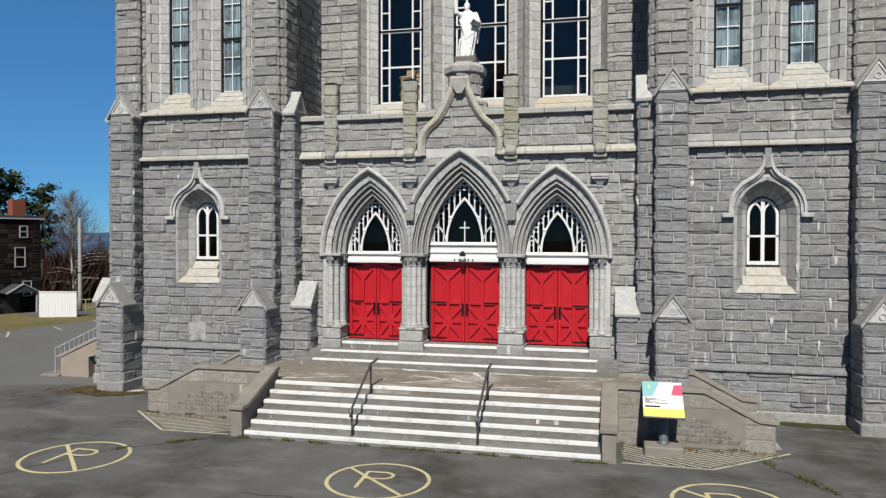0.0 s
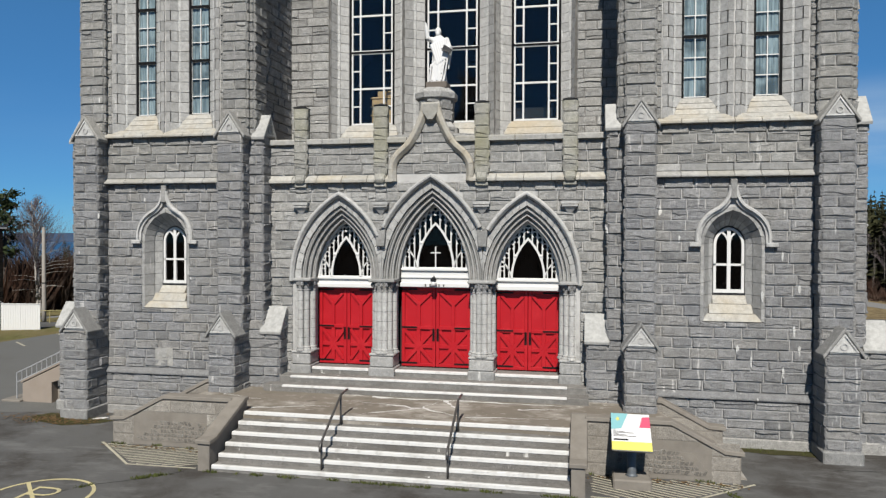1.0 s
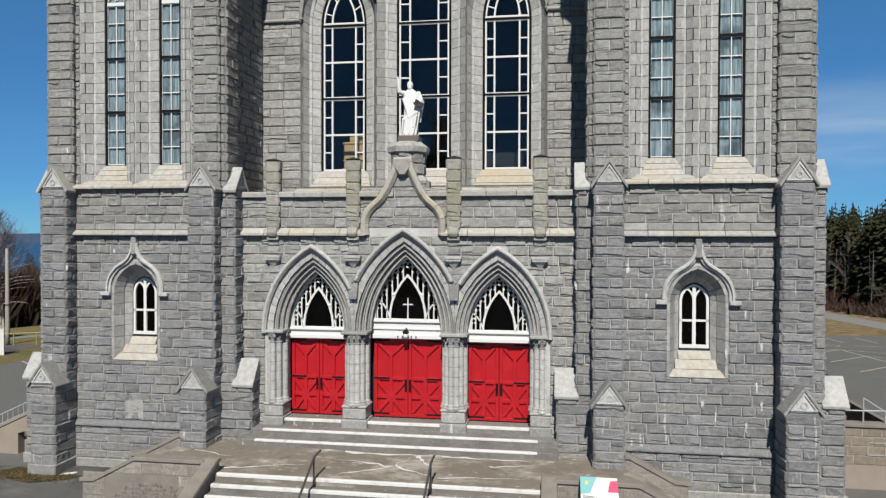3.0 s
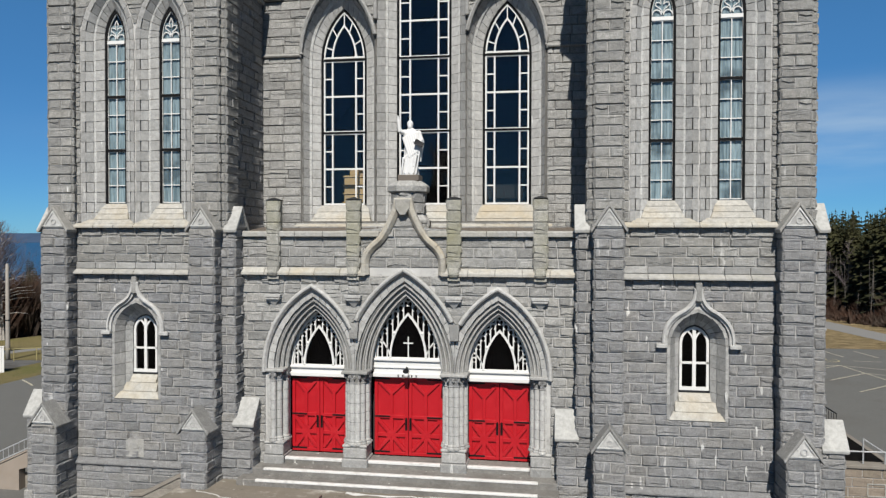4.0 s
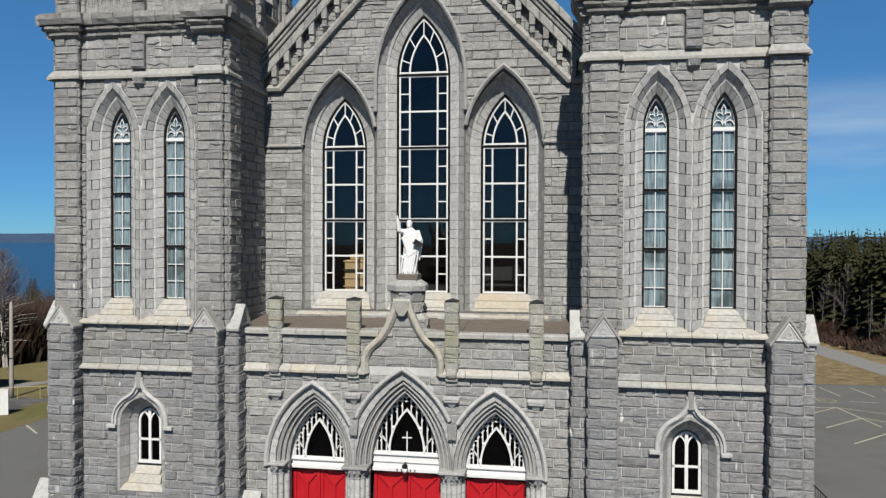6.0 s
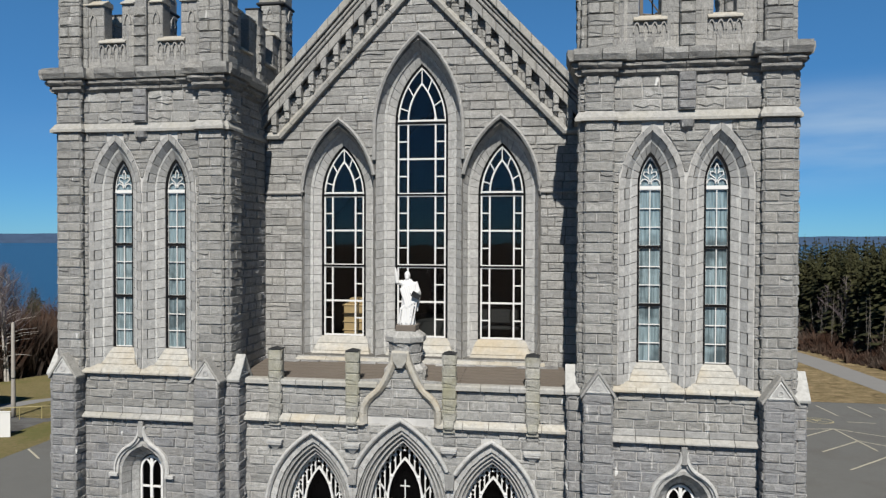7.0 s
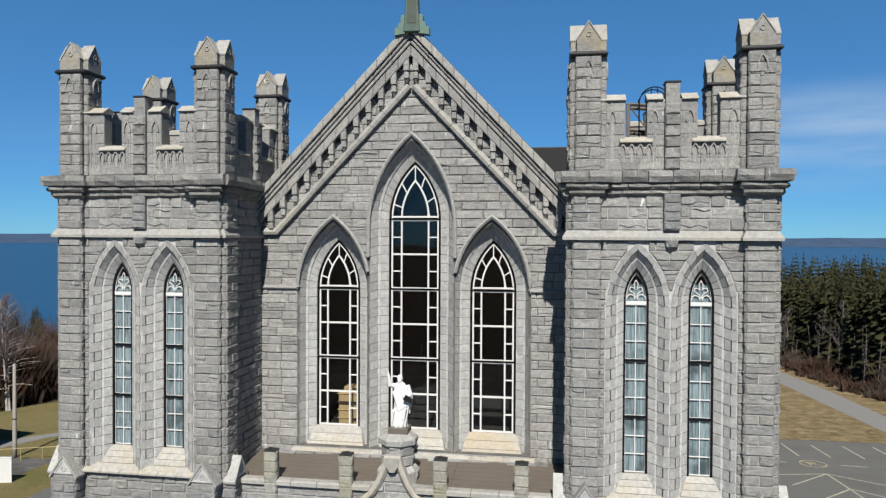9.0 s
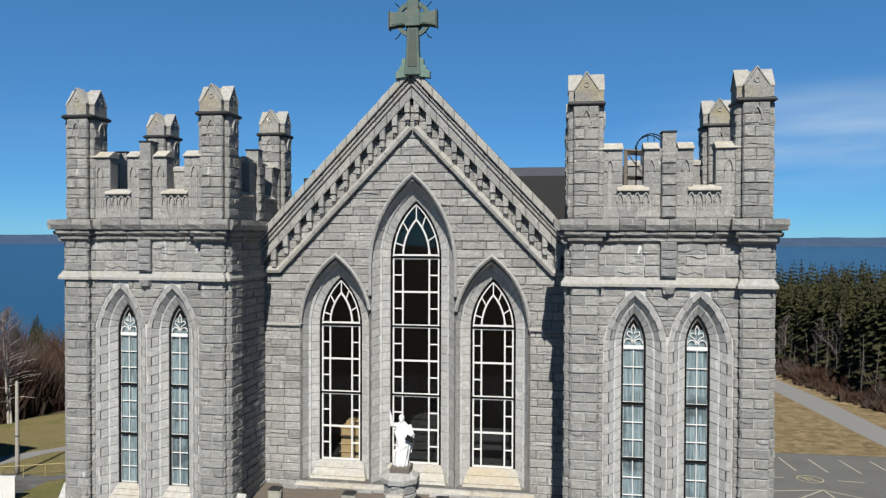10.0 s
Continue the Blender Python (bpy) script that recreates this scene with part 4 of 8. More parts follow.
            for q in (0, 1, 3):
                f = Matrix.Translation((x, y, 0)) @ Matrix.Rotation(q * math.pi / 2, 4, "Z") @ front(0)
                g = G()
                gable_cap(g, f, 0, 0.265, 19.06, 19.46, 0.43, 0.03, 0.04, 0.1)
                g.sweep([(0.06 * math.cos(k6 * math.pi / 5), 19.16 + 0.06 * math.sin(k6 * math.pi / 5)) for k6 in range(10)], [(-0.012, 0.42), (0.012, 0.42), (0.012, 0.455), (-0.012, 0.455)], f, True)
                part("gablet", g, PALE, tur, "pale gablet coping", bevel=0.008)
                niche(tur, f, 0, 0.10, 18.02, 18.24, 18.50, 0.445)
    return tower


right_tower = build_tower()
copy_thing(right_tower, Matrix.Translation((-CX, CY, 0.1)))
rng = random.Random(47)
for u, v in ((8.15, 4.46), (8.51, 3.71), (7.74, 3.53), (8.41, 2.76), (7.22, 2.31), (7.51, 2.06), (8.52, 2.33), (8.19, 1.83)):
    dx, dz = rng.uniform(0.022, 0.045), rng.uniform(0.10, 0.15)
    smear = [(u + dx * rng.uniform(0.6, 1.2) * math.cos(a * 0.785) * (1.3 if a in (1, 2, 3) else 0.8), v + dz * rng.uniform(0.75, 1.1) * math.sin(a * 0.785)) for a in range(8)]
    part("mortar_smear", G().slab(smear, [], -0.01, 0.034, front(TY)), LIME, right_tower, "white smear of fresh mortar")

# ---- the nave front ----
church = top("church_front", (0, 1.75, 0.1), "grey granite church front with a steep gable and three tall windows", "church")
NY = 1.75
nf = front(NY)
LANCETS = [(-2.42, 0.68, 12.50, 14.00), (0.0, 0.79, 14.66, 16.40), (2.42, 0.68, 12.50, 14.00)]
outline = [(-4.74, 7.0), (4.74, 7.0), (4.74, 14.8), (0, 19.8), (-4.74, 14.8)]
holes = [arch_path(c, 1.085, 12.55, 14.54, 7.7, 1, 8) if c else arch_path(c, 1.285, 14.5, 17.02, 7.7, 1, 8) for c, h, s, a in LANCETS]
nave_wall = part("nave_wall", G().slab(outline, holes, -0.75, -0.013, nf), MORTAR_DARK, church, "coursed granite gable wall")
OUT = [arch_half(1.15, 12.55, 14.68), arch_half(1.33, 14.4, 17.16), arch_half(1.15, 12.55, 14.68)]


def nave_spans(v):
    edge = min(4.74, (19.6 - v) / 1.055)
    cuts = []
    if v > 7.9:
        for (c, h, s, a), o in zip(LANCETS, OUT):
            if o(v) > 0:
                cuts.append((c - o(v), c + o(v)))
    return cut((-edge, edge), *cuts) if edge > 0.1 else []


lay(nave_wall, nf, nave_spans, 7.4, 19.32, 0.2595, (0.4, 0.9), 0.020, 201, 300, GRANITE_UP)
for i, (c, h, s, a) in enumerate(LANCETS):
    big = i == 1
    win = part("nave_window", G().sweep(arch_path(c, h, s, a, 8.19, 1, 8), [(-0.05, -0.62), (0.05, -0.62), (0.05, -0.53), (-0.05, -0.53)], nf), BLACK, church, "tall pointed church window with white bars and clear panes")
    w = -0.57
    v0, v1 = 0.42 if big else 0.36, (3 if big else 2)
    g0 = (s - 8.19) / v1
    for k in range(v1):
        z0, z1 = 8.19 + k * g0 + 0.03, 8.19 + (k + 1) * g0 - 0.03
        g = G()
        x0, x1 = c - h + 0.05, c + h - 0.05
        for p, q in ((x0, x0 + 0.045), (c - v0 - 0.024, c - v0 + 0.024), (c + v0 - 0.024, c + v0 + 0.024), (x1 - 0.045, x1)):
            g.box(p, q, z0, z1, w - 0.03, w + 0.03, nf)
        for q in (0, 0.5, 1):
            zz = z0 + (z1 - z0) * q
            g.box(x0, x1, zz - 0.026, zz + 0.026, w - 0.028, w + 0.028, nf)
        for q in (0.25, 0.75):
            zz = z0 + (z1 - z0) * q
            for p in ((x0, c - v0), (c + v0, x1)):
                g.box(*p, zz - 0.018, zz + 0.018, w - 0.025, w + 0.025, nf)
        part("glazing_bar", g, WHITE, win, "white painted glazing bars")
        part("pane", G().sheet([(x0, z0), (x1, z0), (x1, z1), (x0, z1)], w, nf), GLASS, win)
        part("transom", G().box(c - h, c + h, 8.19 + (k + 1) * g0 - 0.03, 8.19 + (k + 1) * g0 + 0.03, w - 0.05, w + 0.045, nf), BLACK, win)
    # pointed head with a smaller arch and short radial bars
    g = G()
    sh = s + 0.05
    g.box(c - h + 0.05, c + h - 0.05, sh, sh + 0.05, w - 0.028, w + 0.028, nf)
    bar = [(-0.024, w - 0.03), (0.024, w - 0.03), (0.024, w + 0.03), (-0.024, w + 0.03)]
    g.sweep(arch_path(c, h - 0.07, s, a - 0.08, sh, 1, 8), bar, nf)
    top_in = s + (a - s) * 0.68
    g.sweep(arch_path(c, v0, s + 0.05, top_in, sh, 1, 8), bar, nf)
    ins, outs = arch_path(c, v0, s + 0.05, top_in, sh, 1, 8), arch_path(c, h - 0.07, s, a - 0.08, sh, 1, 8)
    for q in (3, 6, 11, 14):
        g.sweep([ins[q], outs[q]], [(-0.016, w - 0.025), (0.016, w - 0.025), (0.016, w + 0.025), (-0.016, w + 0.025)], nf)
    g.sweep([(c, top_in), (c + 0.001, a - 0.1)], [(-0.014, w - 0.025), (0.014, w - 0.025), (0.014, w + 0.025), (-0.014, w + 0.025)], nf)
    part("head_tracery", g, WHITE, win, "white bars of the pointed head")
    part("pane", G().sheet(arch_path(c, h - 0.05, s, a - 0.06, sh, 1, 8), w, nf), GLASS, win)
    # splayed jambs in two orders, and the hood mould
    nj = 18 if not big else 26
    m0 = arch_path(c, h + 0.02, s, a + 0.03, 7.64, nj, 9)
    m1 = arch_path(c, h + 0.235, s, a + 0.33, 7.64, nj, 9)
    m2 = arch_path(c, h + 0.305, s, a + 0.425, 7.64, nj, 9)
    so, ao, ho = (14.4, 17.06, 1.29) if big else (12.55, 14.58, 1.10)
    m3 = arch_path(c, ho, so if not big else s - 0.1, ao, 7.64, nj, 9)
    lim = (-1.33, 1.33) if big else ((-9, -1.33) if c < 0 else (1.33, 9))
    ring("jamb_stone", win, SHAFT, nf, m0, m1, -0.50, -0.36, 0.12, 0.006)
    ring("roll_stone", win, LIME, nf, m1, m2, -0.325, -0.275, 0.12, 0.003)
    ring("surround_stone", win, SHAFT, nf, m2, m3, -0.30, 0.01, 0.12, 0.006, clamp=lim, tooth=0.018)
    low = 13.5
    path = [p for p in arch_path(c, ho + 0.03, so, ao + 0.14, 12.57 if not big else low, 1, 10)]
    path = [p for p in path if lim[0] - 0.02 <= p[0] <= lim[1] + 0.02] if not big else path
    part("hood_mould", G().sweep(path, [(-0.05, -0.02), (0.06, -0.02), (0.06, 0.09), (0.01, 0.13), (-0.05, 0.085)], nf), PORTAL, win, "moulded hood over the window", bevel=0.006)
    stepped_sill(win, nf, c, 7.57, 8.19, h + 0.27, h + 0.05, -0.02, -0.54, 3, "broad pale sloping sill")
for k in range(8):
    a, b = -3.72 + 7.44 * k / 8 + 0.004, -3.72 + 7.44 * (k + 1) / 8 - 0.004
    part("sill_ledge_stone", G().sweep([(a, 7.49), (b, 7.49)], [(0, -0.02), (0, 0.17), (0.075, 0.17), (0.14, 0.0), (0.14, -0.02)], nf), SILL, church, bevel=0.008)
RAKE = 1.055  # slope of the gable
for s in (-1, 1):
    a, b = sorted((s * 3.55, s * 4.74))
    part("label_string", G().sweep([(a, 12.5), (b, 12.5)], [(0, -0.02), (0, 0.08), (0.04, 0.10), (0.12, 0.02), (0.12, -0.02)], nf), ASHLAR, church, bevel=0.006)
    # lower raking string with its level return
    p = [(s * 4.74, 14.16), (s * 4.20, 14.16), (0, 18.55)]
    q = [(0, -0.02), (0.0, 0.16), (0.10, 0.20), (0.21, 0.08), (0.21, -0.02)]
    path = p if s < 0 else list(reversed(p))
    n = 11
    segs = [(path[0], path[1])] if s < 0 else []
    rake = (path[1], path[2]) if s < 0 else (path[0], path[1])
    segs += [(tuple(rake[0][k] + (rake[1][k] - rake[0][k]) * i / n for k in (0, 1)), tuple(rake[0][k] + (rake[1][k] - rake[0][k]) * (i + 1) / n for k in (0, 1))) for i in range(n)]
    if s > 0:
        segs.append((path[1], path[2]))
    for u, v in segs:
        d = Vector((v[0] - u[0], v[1] - u[1])).normalized() * 0.004
        part("raking_string_stone", G().sweep([(u[0] + d.x, u[1] + d.y), (v[0] - d.x, v[1] - d.y)], q, nf), PALE, church, bevel=0.01)
    # the gable coping: mouldings stepping out
    rng = random.Random(23 + s)
    for lo, hi, wo, mat_k, n in ((19.48, 19.80, 0.26, ASHLAR, 13), (19.835, 19.965, 0.30, ASHLAR, 9), (19.995, 20.115, 0.34, ASHLAR, 9), (20.145, 20.43, 0.42, PALE, 15)):
        off = 4.95
        for i in range(n):
            u0, u1 = off * i / n + 0.003, off * (i + 1) / n - 0.003
            e = [rng.uniform(-0.012, 0.012) for _ in range(4)]
            quad = [(s * u0, lo - RAKE * u0), (s * u1, lo - RAKE * u1), (s * u1, hi - RAKE * u1 + e[0] * (n == 15)), (s * u0, hi - RAKE * u0 + e[1] * (n == 15))]
            g = G().hull4([(u, v, wo + e[2] * 0.6) for u, v in quad], wo + 0.75, nf)
            part("coping_stone", g, mat_k, church, bevel=0.02)
        # dark rebate behind the mouldings
        part("coping_bed", G().hull4([(0, lo, wo - 0.11), (s * 4.95, lo - RAKE * 4.95, wo - 0.11), (s * 4.95, hi + 0.03 - RAKE * 4.95, wo - 0.11), (0, hi + 0.03, wo - 0.11)], 0.4, nf), MORTAR_DARK, church)
    # hanging corbels under the coping
    rng = random.Random(17 + s)
    for i in range(12):
        u = 0.14 + i * 0.385
        z = 19.54 - RAKE * u
        g, x, d = G(), s * u, rng.uniform(-0.03, 0.03)
        g.box(x - 0.082, x + 0.082, z - 0.34 + d, z + 0.08, 0, 0.24, nf)
        g.box(x - 0.072, x + 0.072, z - 0.56 + d, z - 0.345 + d, 0, 0.20, nf)
        g.add([(x - 0.06, z - 0.56 + d, 0.0), (x + 0.06, z - 0.56 + d, 0.0), (x + 0.06, z - 0.56 + d, 0.18), (x - 0.06, z - 0.56 + d, 0.18), (x - 0.035, z - 0.68 + d, 0.0), (x + 0.035, z - 0.68 + d, 0.0), (x + 0.035, z - 0.68 + d, 0.09), (x - 0.035, z - 0.68 + d, 0.09)],
              [(0, 1, 2, 3), (7, 6, 5, 4), (0, 4, 5, 1), (1, 5, 6, 2), (2, 6, 7, 3), (3, 7, 4, 0)], nf)
        part("corbel", g, GRANITE_UP, church, "stepped hanging corbel", bevel=0.015)
# apex cross
cross = top("gable_cross", (0.08, 1.35, 20.1), "green copper Celtic cross on the gable apex", "cross")
XC = 0.08


def flare(points, y0, y1):
    """A plate cut to an outline (x, z) about the cross's axis."""
    return G().slab([(XC + u, v) for u, v in points], [], y0, y1, front(1.35))


part("shaft", flare([(-0.25, 20.1), (0.25, 20.1), (0.19, 20.9), (0.17, 21.5), (-0.17, 21.5), (-0.19, 20.9)], -0.13, 0.13), BRONZE, cross, bevel=0.02)
part("shaft_panel", flare([(-0.14, 20.35), (0.14, 20.35), (0.11, 21.45), (-0.11, 21.45)], 0.13, 0.142), COPPER, cross, "dull grey-brown recessed panel")
part("upper_arm", flare([(-0.17, 22.0), (0.17, 22.0), (0.18, 22.35), (0.24, 22.75), (-0.24, 22.75), (-0.18, 22.35)], -0.13, 0.13), BRONZE, cross, bevel=0.02)
for s in (-1, 1):
    part("arm", flare([(s * 0.2, 21.58), (s * 0.45, 21.57), (s * 0.70, 21.52), (s * 0.70, 21.99), (s * 0.45, 21.95), (s * 0.2, 21.94)], -0.14, 0.14), BRONZE, cross, bevel=0.02)
    part("arm_panel", flare([(s * 0.27, 21.63), (s * 0.62, 21.60), (s * 0.60, 21.76), (s * 0.62, 21.91), (s * 0.27, 21.89)], 0.14, 0.152), BRONZE, cross)
    part("arm_edge", flare([(s * 0.70, 21.50), (s * 0.73, 21.48), (s * 0.73, 22.02), (s * 0.70, 22.01)], -0.15, 0.15), COPPER, cross)
part("boss", G().box(XC - 0.23, XC + 0.23, 1.17, 1.53, 21.53, 22.01), BRONZE, cross, bevel=0.02)
for q in range(4):
    a0 = q * math.pi / 2 + 0.30
    pts = [(XC + 0.47 * math.cos(a0 + k * 0.97 / 8), 21.77 + 0.47 * math.sin(a0 + k * 0.97 / 8)) for k in range(9)]
    part("ring", G().sweep(pts, [(-0.06, -0.06), (0.06, -0.06), (0.06, 0.06), (-0.06, 0.06)], front(1.35)), BRONZE, cross)
    for k in (2, 6):
        a = a0 + k * 0.97 / 8
        part("cusp", G().tube([(XC + 0.43 * math.cos(a), 1.35, 21.77 + 0.43 * math.sin(a)), (XC + 0.34 * math.cos(a), 1.35, 21.77 + 0.34 * math.sin(a))], 0.04, 6, 0.05), COPPER, cross)
for s in (-1, 1):
    part("foot_scroll", flare([(s * 0.2, 20.05), (s * 0.52, 20.0), (s * 0.52, 20.22), (s * 0.42, 20.26), (s * 0.40, 20.36), (s * 0.34, 20.40), (s * 0.33, 20.58), (s * 0.21, 20.62)], -0.1, 0.1), VERDIGRIS, cross, "paler verdigris foot scroll", bevel=0.012)
    part("spike", G().tube([(XC + s * 0.36, 1.35, 21.40), (XC + s * 0.48, 1.35, 21.24), (XC + s * 0.56, 1.35, 21.20)], 0.016, 6), IRON, cross)
    part("spike", G().tube([(XC + s * 0.40, 1.35, 22.12), (XC + s * 0.56, 1.35, 22.28)], 0.014, 6), IRON, cross)

# roofs behind
roof = G()
for s in (-1, 1):
    roof.add([(0, 2.2, 18.4), (0, 34, 18.4), (s * 7.4, 34, 10.7), (s * 7.4, 2.2, 10.7), (0, 2.2, 18.2), (0, 34, 18.2), (s * 7.4, 34, 10.5), (s * 7.4, 2.2, 10.5)],
             [(0, 1, 2, 3), (7, 6, 5, 4), (0, 4, 5, 1), (1, 5, 6, 2), (2, 6, 7, 3), (3, 7, 4, 0)])
part("nave_roof", roof, SLATE, church, "dark slate roof")
tr = G()
tr.add([(-11, 18, 12.5), (11, 18, 12.5), (11, 24, 19.55), (-11, 24, 19.55), (-11, 30, 12.5), (11, 30, 12.5), (-11, 18, 0), (11, 18, 0), (11, 30, 0), (-11, 30, 0)],
       [(0, 1, 2, 3), (3, 2, 5, 4), (1, 5, 2), (0, 3, 4), (0, 6, 7, 1), (1, 7, 8, 5), (5, 8, 9, 4), (4, 9, 6, 0)])
part("transept", tr, SLATE, church, "slate-roofed transept far behind")
body = G()
for s in (-1, 1):
    body.box(s * 7.2, s * 7.5, 3.7, 18, 0, 12.3)
    body.box(s * 4.6, s * 4.75, 2.4, 3.7, 0, 15)
body.box(-7.4, 7.4, 17.6, 17.9, 0, 12)
part("nave_side_wall", body, GRANITE, church)
# gallery floor and end wall get the gloom through their near-black colour
part("gallery_floor", G().box(-7.2, 7.2, 2.5, 12, 7.55, 7.9), UNLIT_PLASTER, church)
part("interior_wall", G().box(-7.2, 7.2, 12, 12.2, 7.5, 18), UNLIT_PLASTER, church)

# ---- the porch ----
PY = -0.55
pf = front(PY)
porch = top("porch", (0, PY, 0.1), "granite porch with three pointed portals and a low parapet", "porch")
PORTALS = [(-2.43, 0.7725, 3.80, 5.30, 1.30, 6.03), (0.0, 0.915, 4.05, 5.72, 1.55, 6.46), (2.40, 0.795, 3.80, 5.27, 1.30, 6.00)]
SPRING = 3.78
PHOLE = [arch_half(o - 0.05, SPRING, a - 0.14) for c, h, s, b, o, a in PORTALS]
us = [i * 0.05 for i in range(-74, 75)]


def hole_top(u):
    best = 0.0
    for (c, h, s, b, o, a), f in zip(PORTALS, PHOLE):
        lo, hi = SPRING, a - 0.1
        if f(SPRING) > abs(u - c):
            for _ in range(20):
                mid = (lo + hi) / 2
                lo, hi = (mid, hi) if f(mid) > abs(u - c) else (lo, mid)
            best = max(best, lo)
    return best


line = [(u, hole_top(u)) for u in us if hole_top(u) > 0]
OGEE = [(-0.985, 6.27), (-1.0, 6.50), (-0.97, 6.74), (-0.83, 6.96), (-0.57, 7.20), (-0.36, 7.54), (-0.20, 7.92), (-0.15, 8.14)]
poly = [(-4.4, 1.0), (line[0][0] - 0.02, 1.0), (line[0][0] - 0.02, SPRING)] + line + [(line[-1][0] + 0.02, SPRING), (line[-1][0] + 0.02, 1.0), (4.4, 1.0), (4.4, 7.26), (0.58, 7.26), (0.18, 8.05), (-0.18, 8.05), (-0.58, 7.26), (-4.4, 7.26)]
porch_wall = part("porch_wall", G().slab(poly, [], -0.35, -0.008, pf), MORTAR, porch, "coursed granite porch wall")
HOODS = [arch_half(o + 0.03, SPRING, a - 0.08) for c, h, s, b, o, a in PORTALS]


def porch_spans(v):
    cuts = []
    for (c, h, s, b, o, a), f in zip(PORTALS, HOODS):
        if f(v) > 0:
            cuts.append((c - f(v), c + f(v)))
    lim = 4.38
    if v > 7.3:
        lim = max(0.05, 0.56 - (v - 7.3) * 0.5)
    return cut((-lim, lim), *cuts)


def porch_low(v):
    return cut((-4.38, 4.38), (-3.70, 3.70))


lay(porch_wall, pf, porch_low, 1.1, SPRING, COURSE, (0.3, 0.6), 0.024, 301, 300, GRANITE_UP)
lay(porch_wall, pf, porch_spans, SPRING, 6.26, COURSE, (0.34, 0.75), 0.024, 302, 300, GRANITE_UP)
lay(porch_wall, pf, porch_spans, 6.46, 8.0, 0.26, (0.4, 0.85), 0.022, 303, 300, GRANITE_UP)
# near-black sheet stands for the dark inside behind the portals
part("porch_backing", G().box(-4.4, 4.4, PY + 0.9, PY + 1.1, 1.0, 7.2), UNLIT_PLASTER, porch)
for u0, u1 in ((-4.36, -0.98), (0.98, 4.36)):
    n = 5
    for k in range(n):
        a, b = u0 + (u1 - u0) * k / n + 0.004, u0 + (u1 - u0) * (k + 1) / n - 0.004
        part("string_stone", G().sweep([(a, 6.25), (b, 6.25)], [(0, -0.02), (0, 0.17), (0.075, 0.17), (0.20, 0.03), (0.20, -0.02)], pf), SILL, porch, bevel=0.01)
for u0, u1 in ((-4.36, -0.62), (0.62, 4.36)):
    n = 5
    for k in range(n):
        a, b = u0 + (u1 - u0) * k / n + 0.004, u0 + (u1 - u0) * (k + 1) / n - 0.004
        part("parapet_coping", G().sweep([(a, 7.245), (b, 7.245)], [(0, -0.17), (0, 0.13), (0.125, 0.13), (0.15, 0.08), (0.15, -0.17)], pf), PALE, porch, bevel=0.012)
line = ogee(OGEE, 0.0)
per = 5
for k in range(0, len(line) - 1, per):
    if k + 1 < len(line):
        part("ogee_stone", G().sweep(line[k:k + per + 1], [(-0.10, -0.02), (0.10, -0.02), (0.10, 0.13), (0.06, 0.165), (-0.02, 0.165), (-0.10, 0.07)], pf), SILL, porch, "pale block of the ogee hood mould", bevel=0.008)
part("ogee_finial", G().slab([(-0.19, 7.98), (-0.07, 7.8), (0.07, 7.8), (0.19, 7.98), (0.19, 8.2), (-0.19, 8.2)], [], 0, 0.19, pf), PALE, porch, bevel=0.015)
for u in (-3.45, -1.30, 1.30, 3.45):
    post = part("parapet_post", G().box(u - 0.155, u + 0.155, 6.15, 8.19, -0.15, 0.135, pf), MOSSY, porch, "stubby mossy granite post")
    lay(post, pf @ Matrix.Translation((0, 0, 0.145)), lambda v: [(u - 0.168, u + 0.168)], 6.45, 8.19, 0.28, (0.4, 0.5), 0.022, 310, 300, MOSSY)
    for f in along(pf, u, 0.165, 0.145):
        lay(post, f, lambda v: [(0, 0.145)], 6.45, 8.19, 0.28, (0.4, 0.5), 0.02, 311, 300, MOSSY)
    part("cap", G().box(u - 0.175, u + 0.175, 8.19, 8.215, -0.16, 0.18, pf).lathe([(0.23, 8.21), (0.02, 8.27)], (u, PY - 0.01), 4, turn=math.pi / 4), LEAD, post, "dark metal cap", bevel=0.01)
    g = G()
    for z0, z1, a0, a1, w0, w1 in ((6.235, 6.32, 0.17, 0.20, 0.19, 0.225), (6.32, 6.47, 0.20, 0.175, 0.225, 0.17)):
        g.add([(u - a0, z0, 0), (u + a0, z0, 0), (u + a0 * 0.55, z0, w0), (u - a0 * 0.55, z0, w0), (u - a1, z1, 0), (u + a1, z1, 0), (u + a1 * 0.7, z1, w1), (u - a1 * 0.7, z1, w1)],
              [(3, 2, 1, 0), (4, 5, 6, 7), (0, 1, 5, 4), (1, 2, 6, 5), (2, 3, 7, 6), (3, 0, 4, 7)], pf)
    part("string_break", g, MOSSY, post, bevel=0.012)
    g = G()
    for z0, z1, a0, a1 in ((5.40, 5.61, 0.01, 0.15), (5.615, 5.66, 0.185, 0.195), (5.675, 5.75, 0.205, 0.215)):
        g.add([(u - a0, z0, 0), (u + a0, z0, 0), (u + a0, z0, a0 * 0.9), (u - a0, z0, a0 * 0.9), (u - a1, z1, 0), (u + a1, z1, 0), (u + a1, z1, a1 * 0.9), (u - a1, z1, a1 * 0.9)],
              [(3, 2, 1, 0), (4, 5, 6, 7), (0, 1, 5, 4), (1, 2, 6, 5), (2, 3, 7, 6), (3, 0, 4, 7)], pf)
    part("corbel", g, SHAFT, post, "stepped corbel under the post", bevel=0.01)
    lay(post, pf @ Matrix.Translation((0, 0, 0.02)), lambda v: [(u - 0.17, u + 0.17)], 5.77, 6.2, 0.215, (0.4, 0.5), 0.03, 312, 300, GRANITE_UP)
